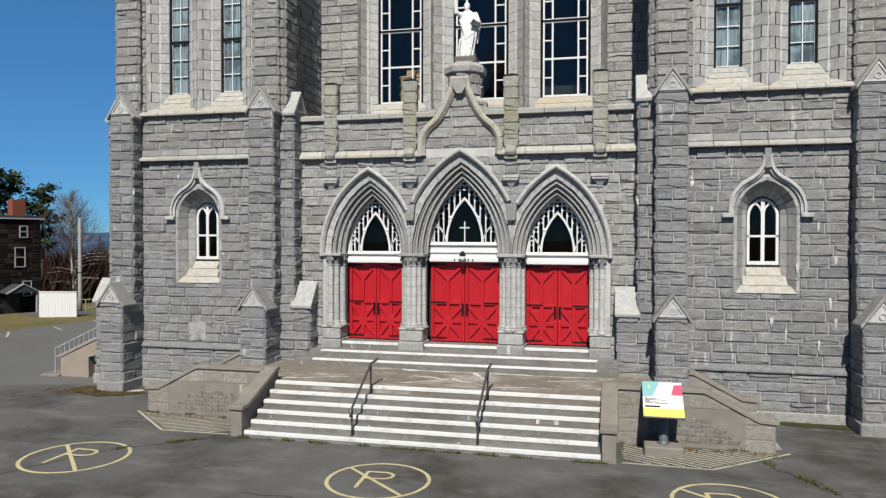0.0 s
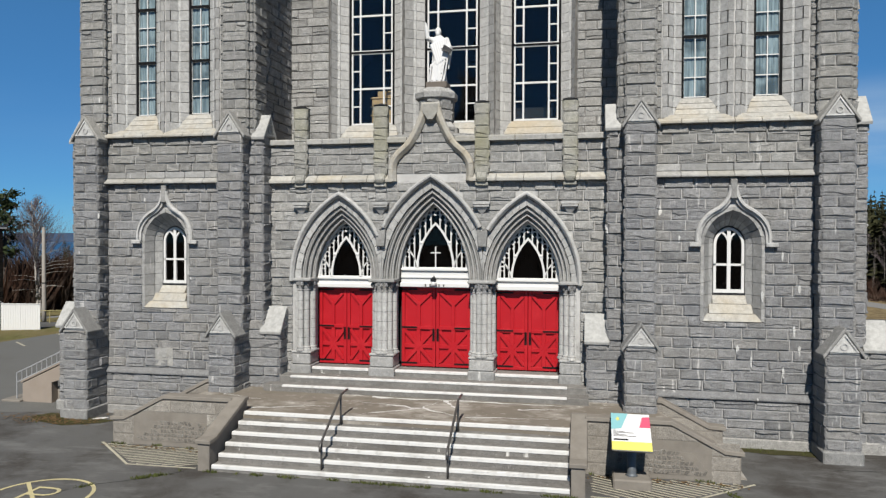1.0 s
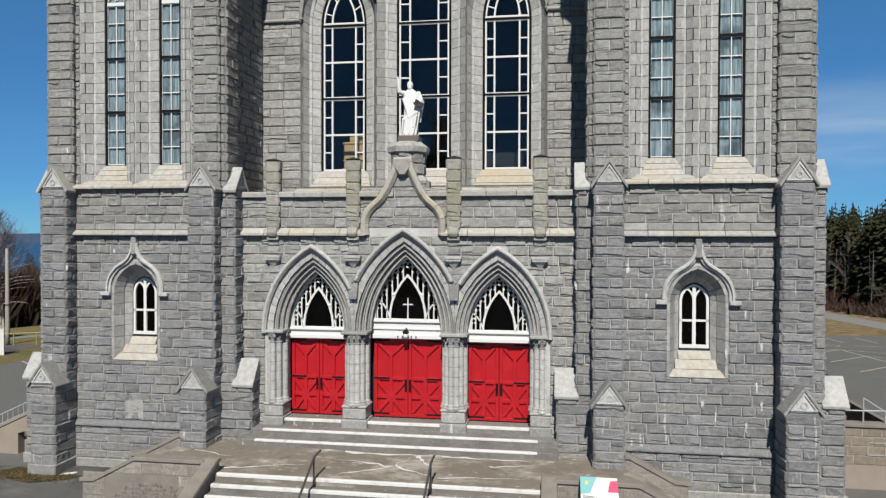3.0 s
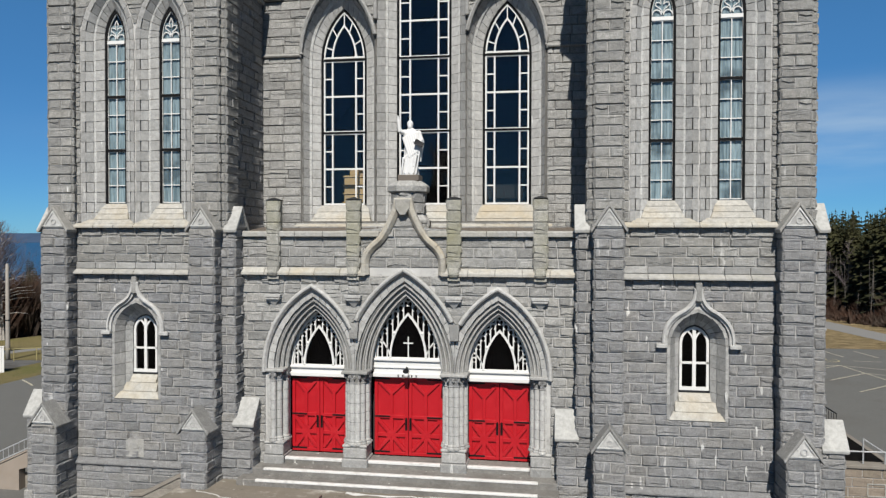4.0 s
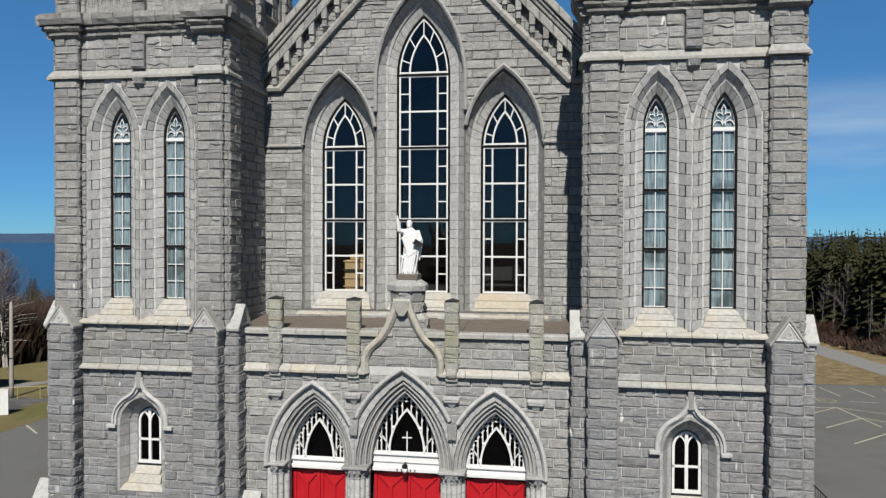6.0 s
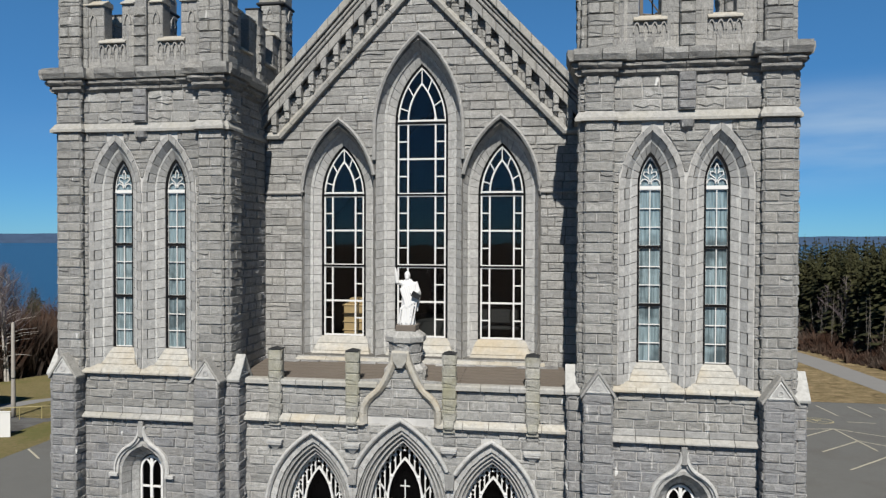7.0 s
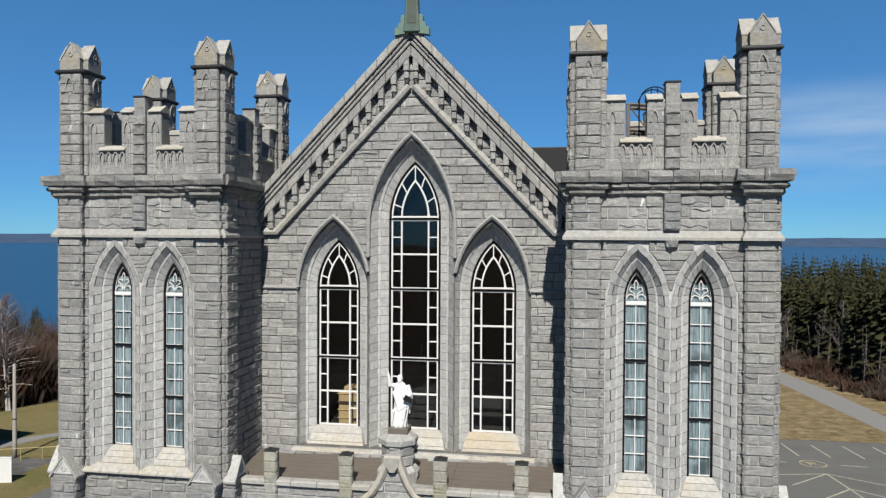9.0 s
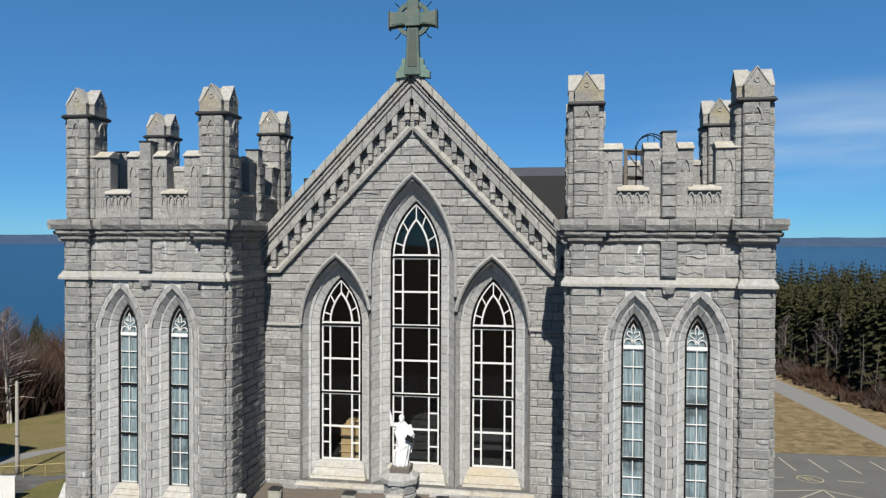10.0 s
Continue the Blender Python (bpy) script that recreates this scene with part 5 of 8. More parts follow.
part("porch_roof", G().add([(-4.7, -0.40, 7.327), (4.7, -0.40, 7.327), (4.7, 1.8, 7.52), (-4.7, 1.8, 7.52), (-4.7, -0.40, 7.2), (4.7, -0.40, 7.2), (4.7, 1.8, 7.2), (-4.7, 1.8, 7.2)],
                           [(0, 1, 2, 3), (7, 6, 5, 4), (0, 4, 5, 1), (1, 5, 6, 2), (2, 6, 7, 3), (3, 7, 4, 0)]), TARBOARD, porch, "brown flat porch roof")


rng = random.Random(71)
for k in range(7):
    y0 = -0.375 + 0.29 * k
    for x0, x1 in ((-4.66, -1.6), (-1.59, 1.5), (1.51, 4.66)):
        za, zb = 7.345 + 0.0878 * (y0 + 0.25), 7.345 + 0.0878 * (y0 + 0.53)
        g = G().add([(x0, y0, za), (x1, y0, za), (x1, y0 + 0.28, zb), (x0, y0 + 0.28, zb), (x0, y0, za + 0.02), (x1, y0, za + 0.02), (x1, y0 + 0.28, zb + 0.014), (x0, y0 + 0.28, zb + 0.014)],
                    [(3, 2, 1, 0), (4, 5, 6, 7), (0, 1, 5, 4), (1, 2, 6, 5), (2, 3, 7, 6), (3, 0, 4, 7)])
        part("roof_board", g, TARBOARD, porch)
FLASHING = stone_material("patched flashing", [(0.0, (0.34, 0.34, 0.34)), (1.0, (0.55, 0.55, 0.54))], stain=(0.03, 0.028, 0.026), stain_amount=0.9, bump=0.2, streak=0.6)
for k in range(14):
    x0 = -4.1 + 0.586 * k
    y0 = 1.36 + 0.06 * (k * 5 % 4)
    part("flashing_strip", G().add([(x0 + 0.01, y0, 7.505), (x0 + 0.57, y0, 7.505), (x0 + 0.57, 1.74, 7.54), (x0 + 0.01, 1.74, 7.54), (x0 + 0.01, y0, 7.525), (x0 + 0.57, y0, 7.525), (x0 + 0.57, 1.74, 7.56), (x0 + 0.01, 1.74, 7.56)],
                                   [(3, 2, 1, 0), (4, 5, 6, 7), (0, 1, 5, 4), (1, 2, 6, 5), (2, 3, 7, 6), (3, 0, 4, 7)]), FLASHING, porch, "worn flashing at the wall foot")


def bars(g, fr, pts, width, w0, w1):
    g.sweep(pts, [(-width / 2, w0), (width / 2, w0), (width / 2, w1), (-width / 2, w1)], fr)


def double_door(c, half, top_z, base=1.46):
    """A pair of red plank leaves with cross braces, strap hinges and pull handles."""
    fr = front(0.10)
    door = top("double_door", (c, 0.1, base), "red painted double door with cross braces and black strap hinges", "door", "church doors")
    mid = base + (top_z - base) * 0.47
    for s in (-1, 1):
        a, b = sorted((c + s * 0.006, c + s * half))
        leaf = G().box(a, b, base + 0.01, top_z, -0.05, -0.008, fr)
        leaf_ob = part("leaf", leaf, RED, door)
        m, wd = (a + b) / 2, b - a
        g = G()
        t = 0.085
        for p in ((a, a + t), (b - t, b)):
            g.box(*p, base + 0.012, top_z - 0.003, -0.01, 0.05, fr)
        for z in (base + 0.012, mid, top_z - 0.09):
            g.box(a + t, b - t, z, z + 0.085, -0.01, 0.049, fr)
        part("rail_frame", g, RED, leaf_ob, bevel=0.006)
        g = G()
        z0, z1 = mid + 0.085, top_z - 0.09
        bars(g, fr, [(m, z0), (m, z0 + (z1 - z0) * 0.66)], 0.085, -0.01, 0.042)
        bars(g, fr, [(m, z0 + (z1 - z0) * 0.60), (a + t, z1 - 0.02)], 0.075, -0.01, 0.040)
        bars(g, fr, [(m, z0 + (z1 - z0) * 0.60), (b - t, z1 - 0.02)], 0.075, -0.01, 0.041)
        part("brace", g, RED, leaf_ob, bevel=0.005)
        g = G()
        z0, z1 = base + 0.1, mid
        zm = (z0 + z1) / 2
        for p, q in ((a + t, b - t), (b - t, a + t)):
            bars(g, fr, [(p, z0 + 0.03), (q, z1 - 0.03)], 0.095, -0.01, 0.044 + 0.002 * (p < q))
        g.box(a + t, b - t, zm - 0.05, zm + 0.05, -0.01, 0.042, fr)
        bars(g, fr, [(m, z0), (m, z1)], 0.10, -0.01, 0.043)
        part("brace", g, RED, leaf_ob, bevel=0.005)
        for z in (base + 0.10, mid + 0.05, top_z - 0.06):
            e = c + s * half
            p, q = sorted((e, e - s * 0.42))
            part("strap_hinge", G().box(p, q, z - 0.022, z + 0.022, 0.048, 0.06, fr), IRON, leaf_ob, "black iron strap hinge", bevel=0.004)
        hx = c + s * 0.055
        g = G().box(hx - 0.03, hx + 0.03, mid - 0.30, mid + 0.02, 0.05, 0.06, fr)
        g.tube([(hx, 0.1 - 0.03, mid - 0.19), (hx, 0.1 - 0.09, mid - 0.16), (hx, 0.1 - 0.09, mid), (hx, 0.1 - 0.03, mid + 0.03)], 0.013, 6)
        part("handle", g, IRON, leaf_ob, "black pull handle")
    return door


def tympanum(c, half, spring, apex, low):
    """White tracery over dark glass, on a white beam."""
    fr = front(0.0)
    tym = part("tympanum_window", G().sweep(arch_path(c, half - 0.03, spring, apex - 0.04, spring, 0, 10), [(-0.03, -0.04), (0.05, -0.04), (0.05, 0.05), (-0.03, 0.05)], fr), WHITE, porch, "white pointed tracery over dark glass")
    part("pane", G().sheet(arch_path(c, half, spring, apex, low + 0.1, 1, 10), -0.055, fr), DARK_GLASS, tym)
    g = G().box(c - half, c + half, low + 0.10, spring + 0.03, -0.05, 0.03, fr)
    if spring - low > 0.4:
        part("cornice", G().box(c - half, c + half, low + 0.24, low + 0.29, -0.05, 0.07, fr), WHITE, tym, bevel=0.01)
    part("beam", g, WHITE, tym, bevel=0.01)
    part("cornice", G().box(c - half - 0.01, c + half + 0.01, low + 0.005, low + 0.12, -0.05, 0.11, fr), WHITE, tym, bevel=0.015)
    part("cornice", G().box(c - half - 0.01, c + half + 0.01, spring - 0.06, spring + 0.0, -0.05, 0.09, fr), WHITE, tym, bevel=0.01)
    bar = [(-0.026, -0.03), (0.026, -0.03), (0.026, 0.03), (-0.026, 0.03)]
    thin = [(-0.015, -0.03), (0.015, -0.03), (0.015, 0.02), (-0.015, 0.02)]
    rise = apex - spring
    ih, ia = half * 0.52, spring + rise * 0.70
    part("inner_arch", G().sweep(arch_path(c, ih, spring + 0.02, ia, spring, 1, 9), bar, fr), WHITE, tym)
    outer, inner = arch_half(half - 0.05, spring, apex - 0.05), arch_half(ih, spring + 0.02, ia)
    for s in (-1, 1):
        stems = []
        for k, x in enumerate((0.13, 0.29, 0.45, 0.61, 0.76, 0.89)):
            u = x * half
            lo = spring
            if u < ih:
                while inner(lo) > u and lo < ia:
                    lo += 0.01
            hi = spring
            while outer(hi) > u and hi < apex:
                hi += 0.01
            if hi - lo > 0.08:
                g = G().sweep([(c + s * u, lo), (c + s * u + 0.0005, hi)], thin, fr)
                g.box(c + s * u - 0.028, c + s * u + 0.028, hi - 0.17, hi - 0.13, -0.02, 0.024, fr)
                part("mullion", g, WHITE, tym)
                stems.append((u, hi))
        # cusped heads between neighbouring bars
        for (u0, h0), (u1, h1) in zip([(0.0, apex - 0.07)] + stems, stems):
            m_, r_ = (u0 + u1) / 2, (u1 - u0) / 2
            zc = min(h0, h1) - 0.10
            head = [(c + s * (m_ - r_ * math.cos(q * math.pi / 6)), zc + 1.3 * r_ * math.sin(q * math.pi / 6)) for q in range(7)]
            part("cusp_head", G().sweep(head, [(-0.013, -0.03), (0.013, -0.03), (0.013, 0.018), (-0.013, 0.018)], fr), WHITE, tym)
            for e in (-1, 1):
                part("cusp", G().lathe([(0.008, -0.03), (0.026, -0.02), (0.026, 0.015), (0.008, 0.022)], (c + s * m_ + e * r_ * 0.72, zc - 0.05), 6, fr), WHITE, tym)
        arc = [(c + s * (ih + (half - ih) * (k / 6) ** 1.3), spring + 0.05 + rise * 0.30 * math.sin(k / 6 * math.pi / 2)) for k in range(7)]
        part("side_arch", G().sweep(arc, thin, fr), WHITE, tym)
        part("boss", G().lathe([(0.01, -0.05), (0.05, -0.03), (0.05, 0.03), (0.01, 0.05)], (c + s * ih * 0.78, spring + rise * 0.40), 8, fr), WHITE, tym)
    return tym


for c, h, s, b, o, a in PORTALS:
    low = 3.555 if c == 0 else 3.51
    double_door(c, h, low)
    tym = tympanum(c, h, s, b, low)
    lim = (-1.31, 1.31) if c == 0 else ((-9, -1.31) if c < 0 else (1.31, 9))
    ring("soffit_stone", porch, PORTAL, pf, arch_path(c, h, SPRING, b, SPRING, 0, 9), arch_path(c, h + 0.03, SPRING, b + 0.04, SPRING, 0, 9), -0.30, -0.29, 0.36, 0.003, clamp=lim)
    wide = lambda f: (h + (o - 0.07 - h) * f, b + (a - 0.15 - b) * f)
    turn = lambda f, n=9: arch_path(c, wide(f)[0], SPRING, wide(f)[1], SPRING, 0, n)
    ring("voussoir", porch, SHAFT, pf, turn(0.66, 11), turn(1.0, 11), -0.055, -0.02, 0.2, 0.005, clamp=lim, tooth=0.008)
    for k in range(3):
        f0, f1 = 0.66 * k / 3, 0.66 * (k + 1) / 3
        w0 = -0.34 + 0.09 * k
        # darker ASHLAR here imitates the shadow inside the deep splay
        ring("archivolt_stone", porch, ASHLAR, pf, turn(f0), turn(f1), w0 - 0.03, w0 + 0.02, 0.2, 0.003, clamp=lim)
        for f, r in ((f0 + 0.05, 0.03), (f0 + 0.155, 0.02)):
            rp = [(min(max(u, lim[0]), lim[1]), v) for u, v in turn(f, 14)]
            rp = [p for i, p in enumerate(rp) if i == 0 or math.dist(p, rp[i - 1]) > 0.02]
            prof = [(r * math.cos(q * math.pi / 3), w0 + 0.025 + r * math.sin(q * math.pi / 3)) for q in range(6)]
            part("roll_mould", G().sweep(rp, prof, pf), PORTAL, porch)
    hp = [(min(max(u, lim[0] - 0.04), lim[1] + 0.04), v) for u, v in arch_path(c, o, SPRING, a - 0.06, SPRING - 0.08, 1, 14)]
    hp = [p for p in hp if not (abs(abs(p[0]) - 1.31) < 0.05 and p[1] < 5.0)]
    part("hood_mould", G().sweep(hp, [(-0.07, -0.02), (0.06, -0.02), (0.06, 0.08), (0.02, 0.125), (-0.02, 0.115), (-0.07, 0.05)], pf), SHAFT, porch, "moulded hood over the portal", bevel=0.008)


for s in (-1, 1):
    part("valley_stone", G().slab([(s * 1.31 - 0.10, 4.62), (s * 1.31 + 0.10, 4.62), (s * 1.31 + 0.14, 5.06), (s * 1.31, 5.02), (s * 1.31 - 0.14, 5.06)], [], -0.1, 0.09, pf), ASHLAR, porch, bevel=0.015)


def jamb(xs, ys):
    """Clustered colonnettes on stepped bases under foliage capitals."""
    for x, y in zip(xs, ys):
        col = part("colonnette", G().lathe([(0.076, 1.98), (0.076, 3.46)], (x, y), 14), SHAFT, porch, "slender stone shaft")
        for z in (2.21, 2.45, 2.69, 2.94, 3.19):
            part("joint", G().lathe([(0.077, z), (0.077, z + 0.01)], (x, y), 12), LEAD, col)
        part("base", G().lathe([(0.12, 1.86), (0.12, 1.9), (0.10, 1.93), (0.105, 1.96), (0.065, 2.0)], (x, y), 12), PORTAL, col)
        g = G().lathe([(0.07, 3.44), (0.092, 3.46), (0.068, 3.49), (0.075, 3.60), (0.105, 3.70)], (x, y), 8)
        for q in range(4):
            a = q * math.pi / 2 - math.pi / 4
            g.lathe([(0.012, 3.56), (0.04, 3.60), (0.035, 3.65), (0.01, 3.68)], (x + 0.095 * math.cos(a), y + 0.095 * math.sin(a)), 5)
        part("capital", g, GRANITE, col, "dark carved capital")


for s in (-1, 1):
    pier = G().box(*sorted((s * 1.01, s * 1.57)), -0.24, 0.08, 1.45, 3.7)
    pier.box(*sorted((s * 1.05, s * 1.53)), -0.33, 0.07, 1.455, 3.695)
    pier.box(*sorted((s * 1.09, s * 1.49)), -0.44, 0.06, 1.46, 3.69)
    pier.box(*sorted((s * 1.16, s * 1.42)), -0.53, 0.05, 1.465, 3.685)
    part("pier", pier, SHAFT, porch)
    jamb([s * v for v in (1.035, 1.115, 1.22, 1.36, 1.465, 1.545)], (-0.26, -0.42, -0.51, -0.51, -0.42, -0.26))
    part("pier", G().box(*sorted((s * 3.25, s * 3.72)), -0.24, 0.08, 1.0, 3.7).box(*sorted((s * 3.29, s * 3.72)), -0.33, 0.07, 1.005, 3.695).box(*sorted((s * 3.36, s * 3.72)), -0.45, 0.06, 1.01, 3.69).box(*sorted((s * 3.46, s * 3.72)), -0.535, 0.055, 1.015, 3.685).box(*sorted((s * 3.58, s * 3.72)), PY + 0.02, 0.05, 1.02, 3.72), SHAFT, porch)
    jamb([s * v for v in (3.27, 3.38, 3.51)], (-0.26, -0.42, -0.51))
    for x0, x1, y0, z0, z1 in ((0.95, 1.63, -0.62, 1.12, 1.52), (0.98, 1.60, -0.59, 1.52, 1.80), (0.96, 1.62, -0.60, 1.80, 1.88), (3.20, 3.76, -0.62, 1.05, 1.52), (3.22, 3.73, -0.59, 1.52, 1.80), (3.20, 3.75, -0.60, 1.80, 1.88)):
        part("pedestal", G().box(*sorted((s * x0, s * x1)), y0, 0.05, z0, z1 - 0.004), PORTAL, porch, bevel=0.025)
    for x0, x1 in ((0.94, 1.64), (3.20, 3.78)):
        part("abacus", G().box(*sorted((s * x0, s * x1)), -0.625, 0.06, 3.70, 3.785), PORTAL, porch, "moulded abacus slab", bevel=0.02)
# lamp and plain plate over the middle door
lamp = top("door_lamp", (0, 0.0, 3.6), "small black lamp over the middle door", "lamp")
part("bracket", G().tube([(0, -0.05, 3.82), (0, -0.20, 3.86), (0, -0.26, 3.80)], 0.014, 6), LAMP_BLACK, lamp)
part("hood", G().lathe([(0.02, 3.84), (0.075, 3.80), (0.085, 3.74), (0.06, 3.72)], (0, -0.26), 10), LAMP_BLACK, lamp)
part("globe", G().lathe([(0.03, 3.60), (0.07, 3.63), (0.075, 3.69), (0.05, 3.73)], (0, -0.26), 10), WHITE, lamp, smooth=True)
plate = top("door_plate", (0, 0.0, 3.54), "row of small dark plates on the white beam", "sign")
for k in (-0.24, -0.12, 0.12, 0.24):
    part("bar", G().box(k - 0.018, k + 0.018, -0.118, -0.108, 3.585, 3.645), STEEL, plate)
part("window_cross", G().box(-0.015, 0.015, 0.015, 0.03, 4.08, 4.62).box(-0.13, 0.13, 0.013, 0.028, 4.44, 4.47), MARBLE, None, "thin white cross standing before the dark glass", category="cross")

# ---- statue and its pedestal ----
ped = top("statue_pedestal", (0, 0.1, 7.3), "eight-sided rough granite pedestal on the porch parapet", "pedestal")
part("core", G().lathe([(0.56, 7.33), (0.56, 7.70), (0.44, 7.84), (0.44, 8.40)], (0, 0.06), 8, turn=math.pi / 8), MORTAR, ped)
for k in range(-3, 4):
    side = Matrix.Translation((0, 0.06, 0)) @ Matrix.Rotation(k * math.pi / 4, 4, "Z")
    lay(ped, side @ front(-0.53), lambda v: [(-0.215, 0.215)], 7.36, 7.70, 0.34, (0.42, 0.5), 0.03, 330 + k, 300, GRANITE_UP)
    lay(ped, side @ front(-0.42), lambda v: [(-0.17, 0.17)], 7.84, 8.40, 0.28, (0.34, 0.4), 0.03, 340 + k, 300, GRANITE_UP)
part("slab", G().lathe([(0.45, 8.37), (0.56, 8.42), (0.57, 8.56), (0.53, 8.60), (0.38, 8.70)], (0, 0.06), 8, turn=math.pi / 8), GRANITE_UP, ped, "moulded granite top slab", bevel=0.008)
part("plinth", G().box(-0.24, 0.32, -0.2, 0.32, 8.69, 8.86), TARBOARD, ped, bevel=0.02)


def build_statue():
    """A plain robed figure on its plinth, arm raised, one mesh."""
    bm = bmesh.new()
    cx, cy, base = 0.055, 0.06, 8.85
    rings = [(0.0, 0.21, 0.16, -0.02), (0.06, 0.20, 0.16, -0.02), (0.25, 0.175, 0.15, -0.01), (0.50, 0.165, 0.145, 0.01), (0.72, 0.165, 0.135, 0.02), (0.92, 0.175, 0.13, 0.01), (1.05, 0.165, 0.115, 0.0), (1.13, 0.11, 0.09, 0.0), (1.18, 0.05, 0.05, 0.0)]
    loops = []
    n = 28
    for z, rx, ry, dx in rings:
        row = []
        for i in range(n):
            a = 2 * math.pi * i / n
            f = 1 + (0.10 * math.sin(9 * a + z * 3.0) + 0.05 * math.sin(17 * a - z * 5)) * max(0, 1 - z / 1.1)
            row.append(bm.verts.new((cx + dx + rx * f * math.cos(a), cy + ry * f * math.sin(a), base + z)))
        loops.append(row)
    for r0, r1 in zip(loops, loops[1:]):
        for i in range(n):
            bm.faces.new((r0[i], r0[(i + 1) % n], r1[(i + 1) % n], r1[i]))
    bm.faces.new(list(reversed(loops[0])))
    bm.faces.new(loops[-1])

    def ball(p, rx, ry, rz):
        m = Matrix.Translation(p) @ Matrix.Diagonal((rx, ry, rz, 1))
        bmesh.ops.create_uvsphere(bm, u_segments=12, v_segments=8, radius=1, matrix=m)

    def limb(p, q, r0, r1):
        p, q = Vector(p), Vector(q)
        d = q - p
        m = Matrix.Translation((p + q) / 2) @ d.to_track_quat("Z", "Y").to_matrix().to_4x4()
        bmesh.ops.create_cone(bm, cap_ends=True, segments=10, radius1=r0, radius2=r1, depth=d.length, matrix=m)
    ball((cx - 0.01, cy - 0.02, base + 1.27), 0.072, 0.08, 0.10)
    ball((cx - 0.01, cy - 0.06, base + 1.20), 0.05, 0.05, 0.07)
    limb((cx - 0.14, cy, base + 1.07), (cx - 0.23, cy - 0.10, base + 1.08), 0.075, 0.05)
    limb((cx - 0.23, cy - 0.10, base + 1.07), (cx - 0.26, cy - 0.14, base + 1.36), 0.055, 0.035)
    limb((cx - 0.26, cy - 0.14, base + 1.36), (cx - 0.27, cy - 0.15, base + 1.48), 0.03, 0.012)
    limb((cx + 0.15, cy, base + 1.08), (cx + 0.25, cy - 0.05, base + 0.84), 0.08, 0.065)
    limb((cx + 0.25, cy - 0.05, base + 0.85), (cx + 0.10, cy - 0.16, base + 0.80), 0.06, 0.04)
    # mantle: a cloth that hangs from the shoulder and is gathered across the hips
    for k in range(7):
        limb((cx + 0.15 - 0.05 * k, cy - 0.09, base + 1.06 - 0.02 * k), (cx + 0.24 - 0.04 * k, cy - 0.13, base + 0.62 - 0.03 * k), 0.04, 0.03)
    for k in range(7):
        limb((cx + 0.24 - 0.065 * k, cy - 0.12, base + 0.72 - 0.045 * k), (cx + 0.15 - 0.055 * k, cy - 0.15, base + 0.02 + 0.03 * (k % 2)), 0.024, 0.014)
    limb((cx + 0.22, cy - 0.10, base + 0.74), (cx - 0.15, cy - 0.12, base + 0.40), 0.05, 0.03)
    limb((cx + 0.26, cy - 0.02, base + 0.86), (cx + 0.22, cy, base + 0.34), 0.06, 0.02)
    for k in range(4):
        limb((cx + 0.16 + 0.02 * k, cy + 0.02, base + 1.06 - 0.04 * k), (cx + 0.27 - 0.02 * k, cy - 0.03 + 0.02 * k, base + 0.74 - 0.09 * k), 0.045, 0.03)
    bmesh.ops.scale(bm, vec=(1.16, 1.1, 1.06), space=Matrix.Translation((-cx, -cy, -base)), verts=bm.verts)
    bmesh.ops.recalc_face_normals(bm, faces=bm.faces)
    me = bpy.data.meshes.new("statue")
    bm.to_mesh(me)
    bm.free()
    me.materials.append(MARBLE)
    rough = new("statue", me)
    melt = rough.modifiers.new("one surface", "REMESH")
    melt.mode, melt.voxel_size, melt.use_smooth_shade = "VOXEL", 0.013, True
    soft = rough.modifiers.new("carved", "SMOOTH")
    soft.iterations, soft.factor = 2, 0.5
    bpy.context.view_layer.update()
    me = bpy.data.meshes.new_from_object(rough.evaluated_get(bpy.context.evaluated_depsgraph_get()))
    bpy.data.objects.remove(rough)
    return tagged(new("statue", me), "white robed statue with one arm raised, on a granite pedestal", "statue")


build_statue()
part("statue_book", G().add([(0.19, -0.24, 9.66), (0.40, -0.20, 9.55), (0.44, -0.17, 9.67), (0.25, -0.21, 9.79), (0.19, -0.18, 9.66), (0.40, -0.14, 9.55), (0.44, -0.11, 9.67), (0.25, -0.15, 9.79)], [(0, 1, 2, 3), (7, 6, 5, 4), (0, 4, 5, 1), (1, 5, 6, 2), (2, 6, 7, 3), (3, 7, 4, 0)]), IRON, None, "small dark book held by the statue", category="book")
# varnished organ bench and case behind the panes
case = top("organ_case", (-2.0, 3.5, 7.9), "varnished pine organ case inside the gallery window", "organ")
part("case_body", G().box(-2.58, -1.32, 2.80, 3.4, 7.9, 9.12), TIMBER, case, bevel=0.02)
for k in range(5):
    part("case_rail", G().box(-2.62, -1.28, 2.772, 2.80, 8.02 + k * 0.26, 8.06 + k * 0.26), TIMBER, case, bevel=0.01)
part("case_top", G().box(-2.42, -1.40, 2.86, 3.4, 9.12, 9.30), TIMBER, case, bevel=0.02)
# the bench shares the near-black colour that imitates an unlit gallery
pew = top("gallery_bench", (2.3, 4.0, 7.9), "bench inside the gallery, coloured dark for the gloom", "bench")
part("bench_back", G().box(1.2, 3.3, 4.2, 4.26, 7.9, 8.9), UNLIT_PLASTER, pew)
part("bench_seat", G().box(1.2, 3.3, 3.8, 4.2, 8.3, 8.36), UNLIT_PLASTER, pew)

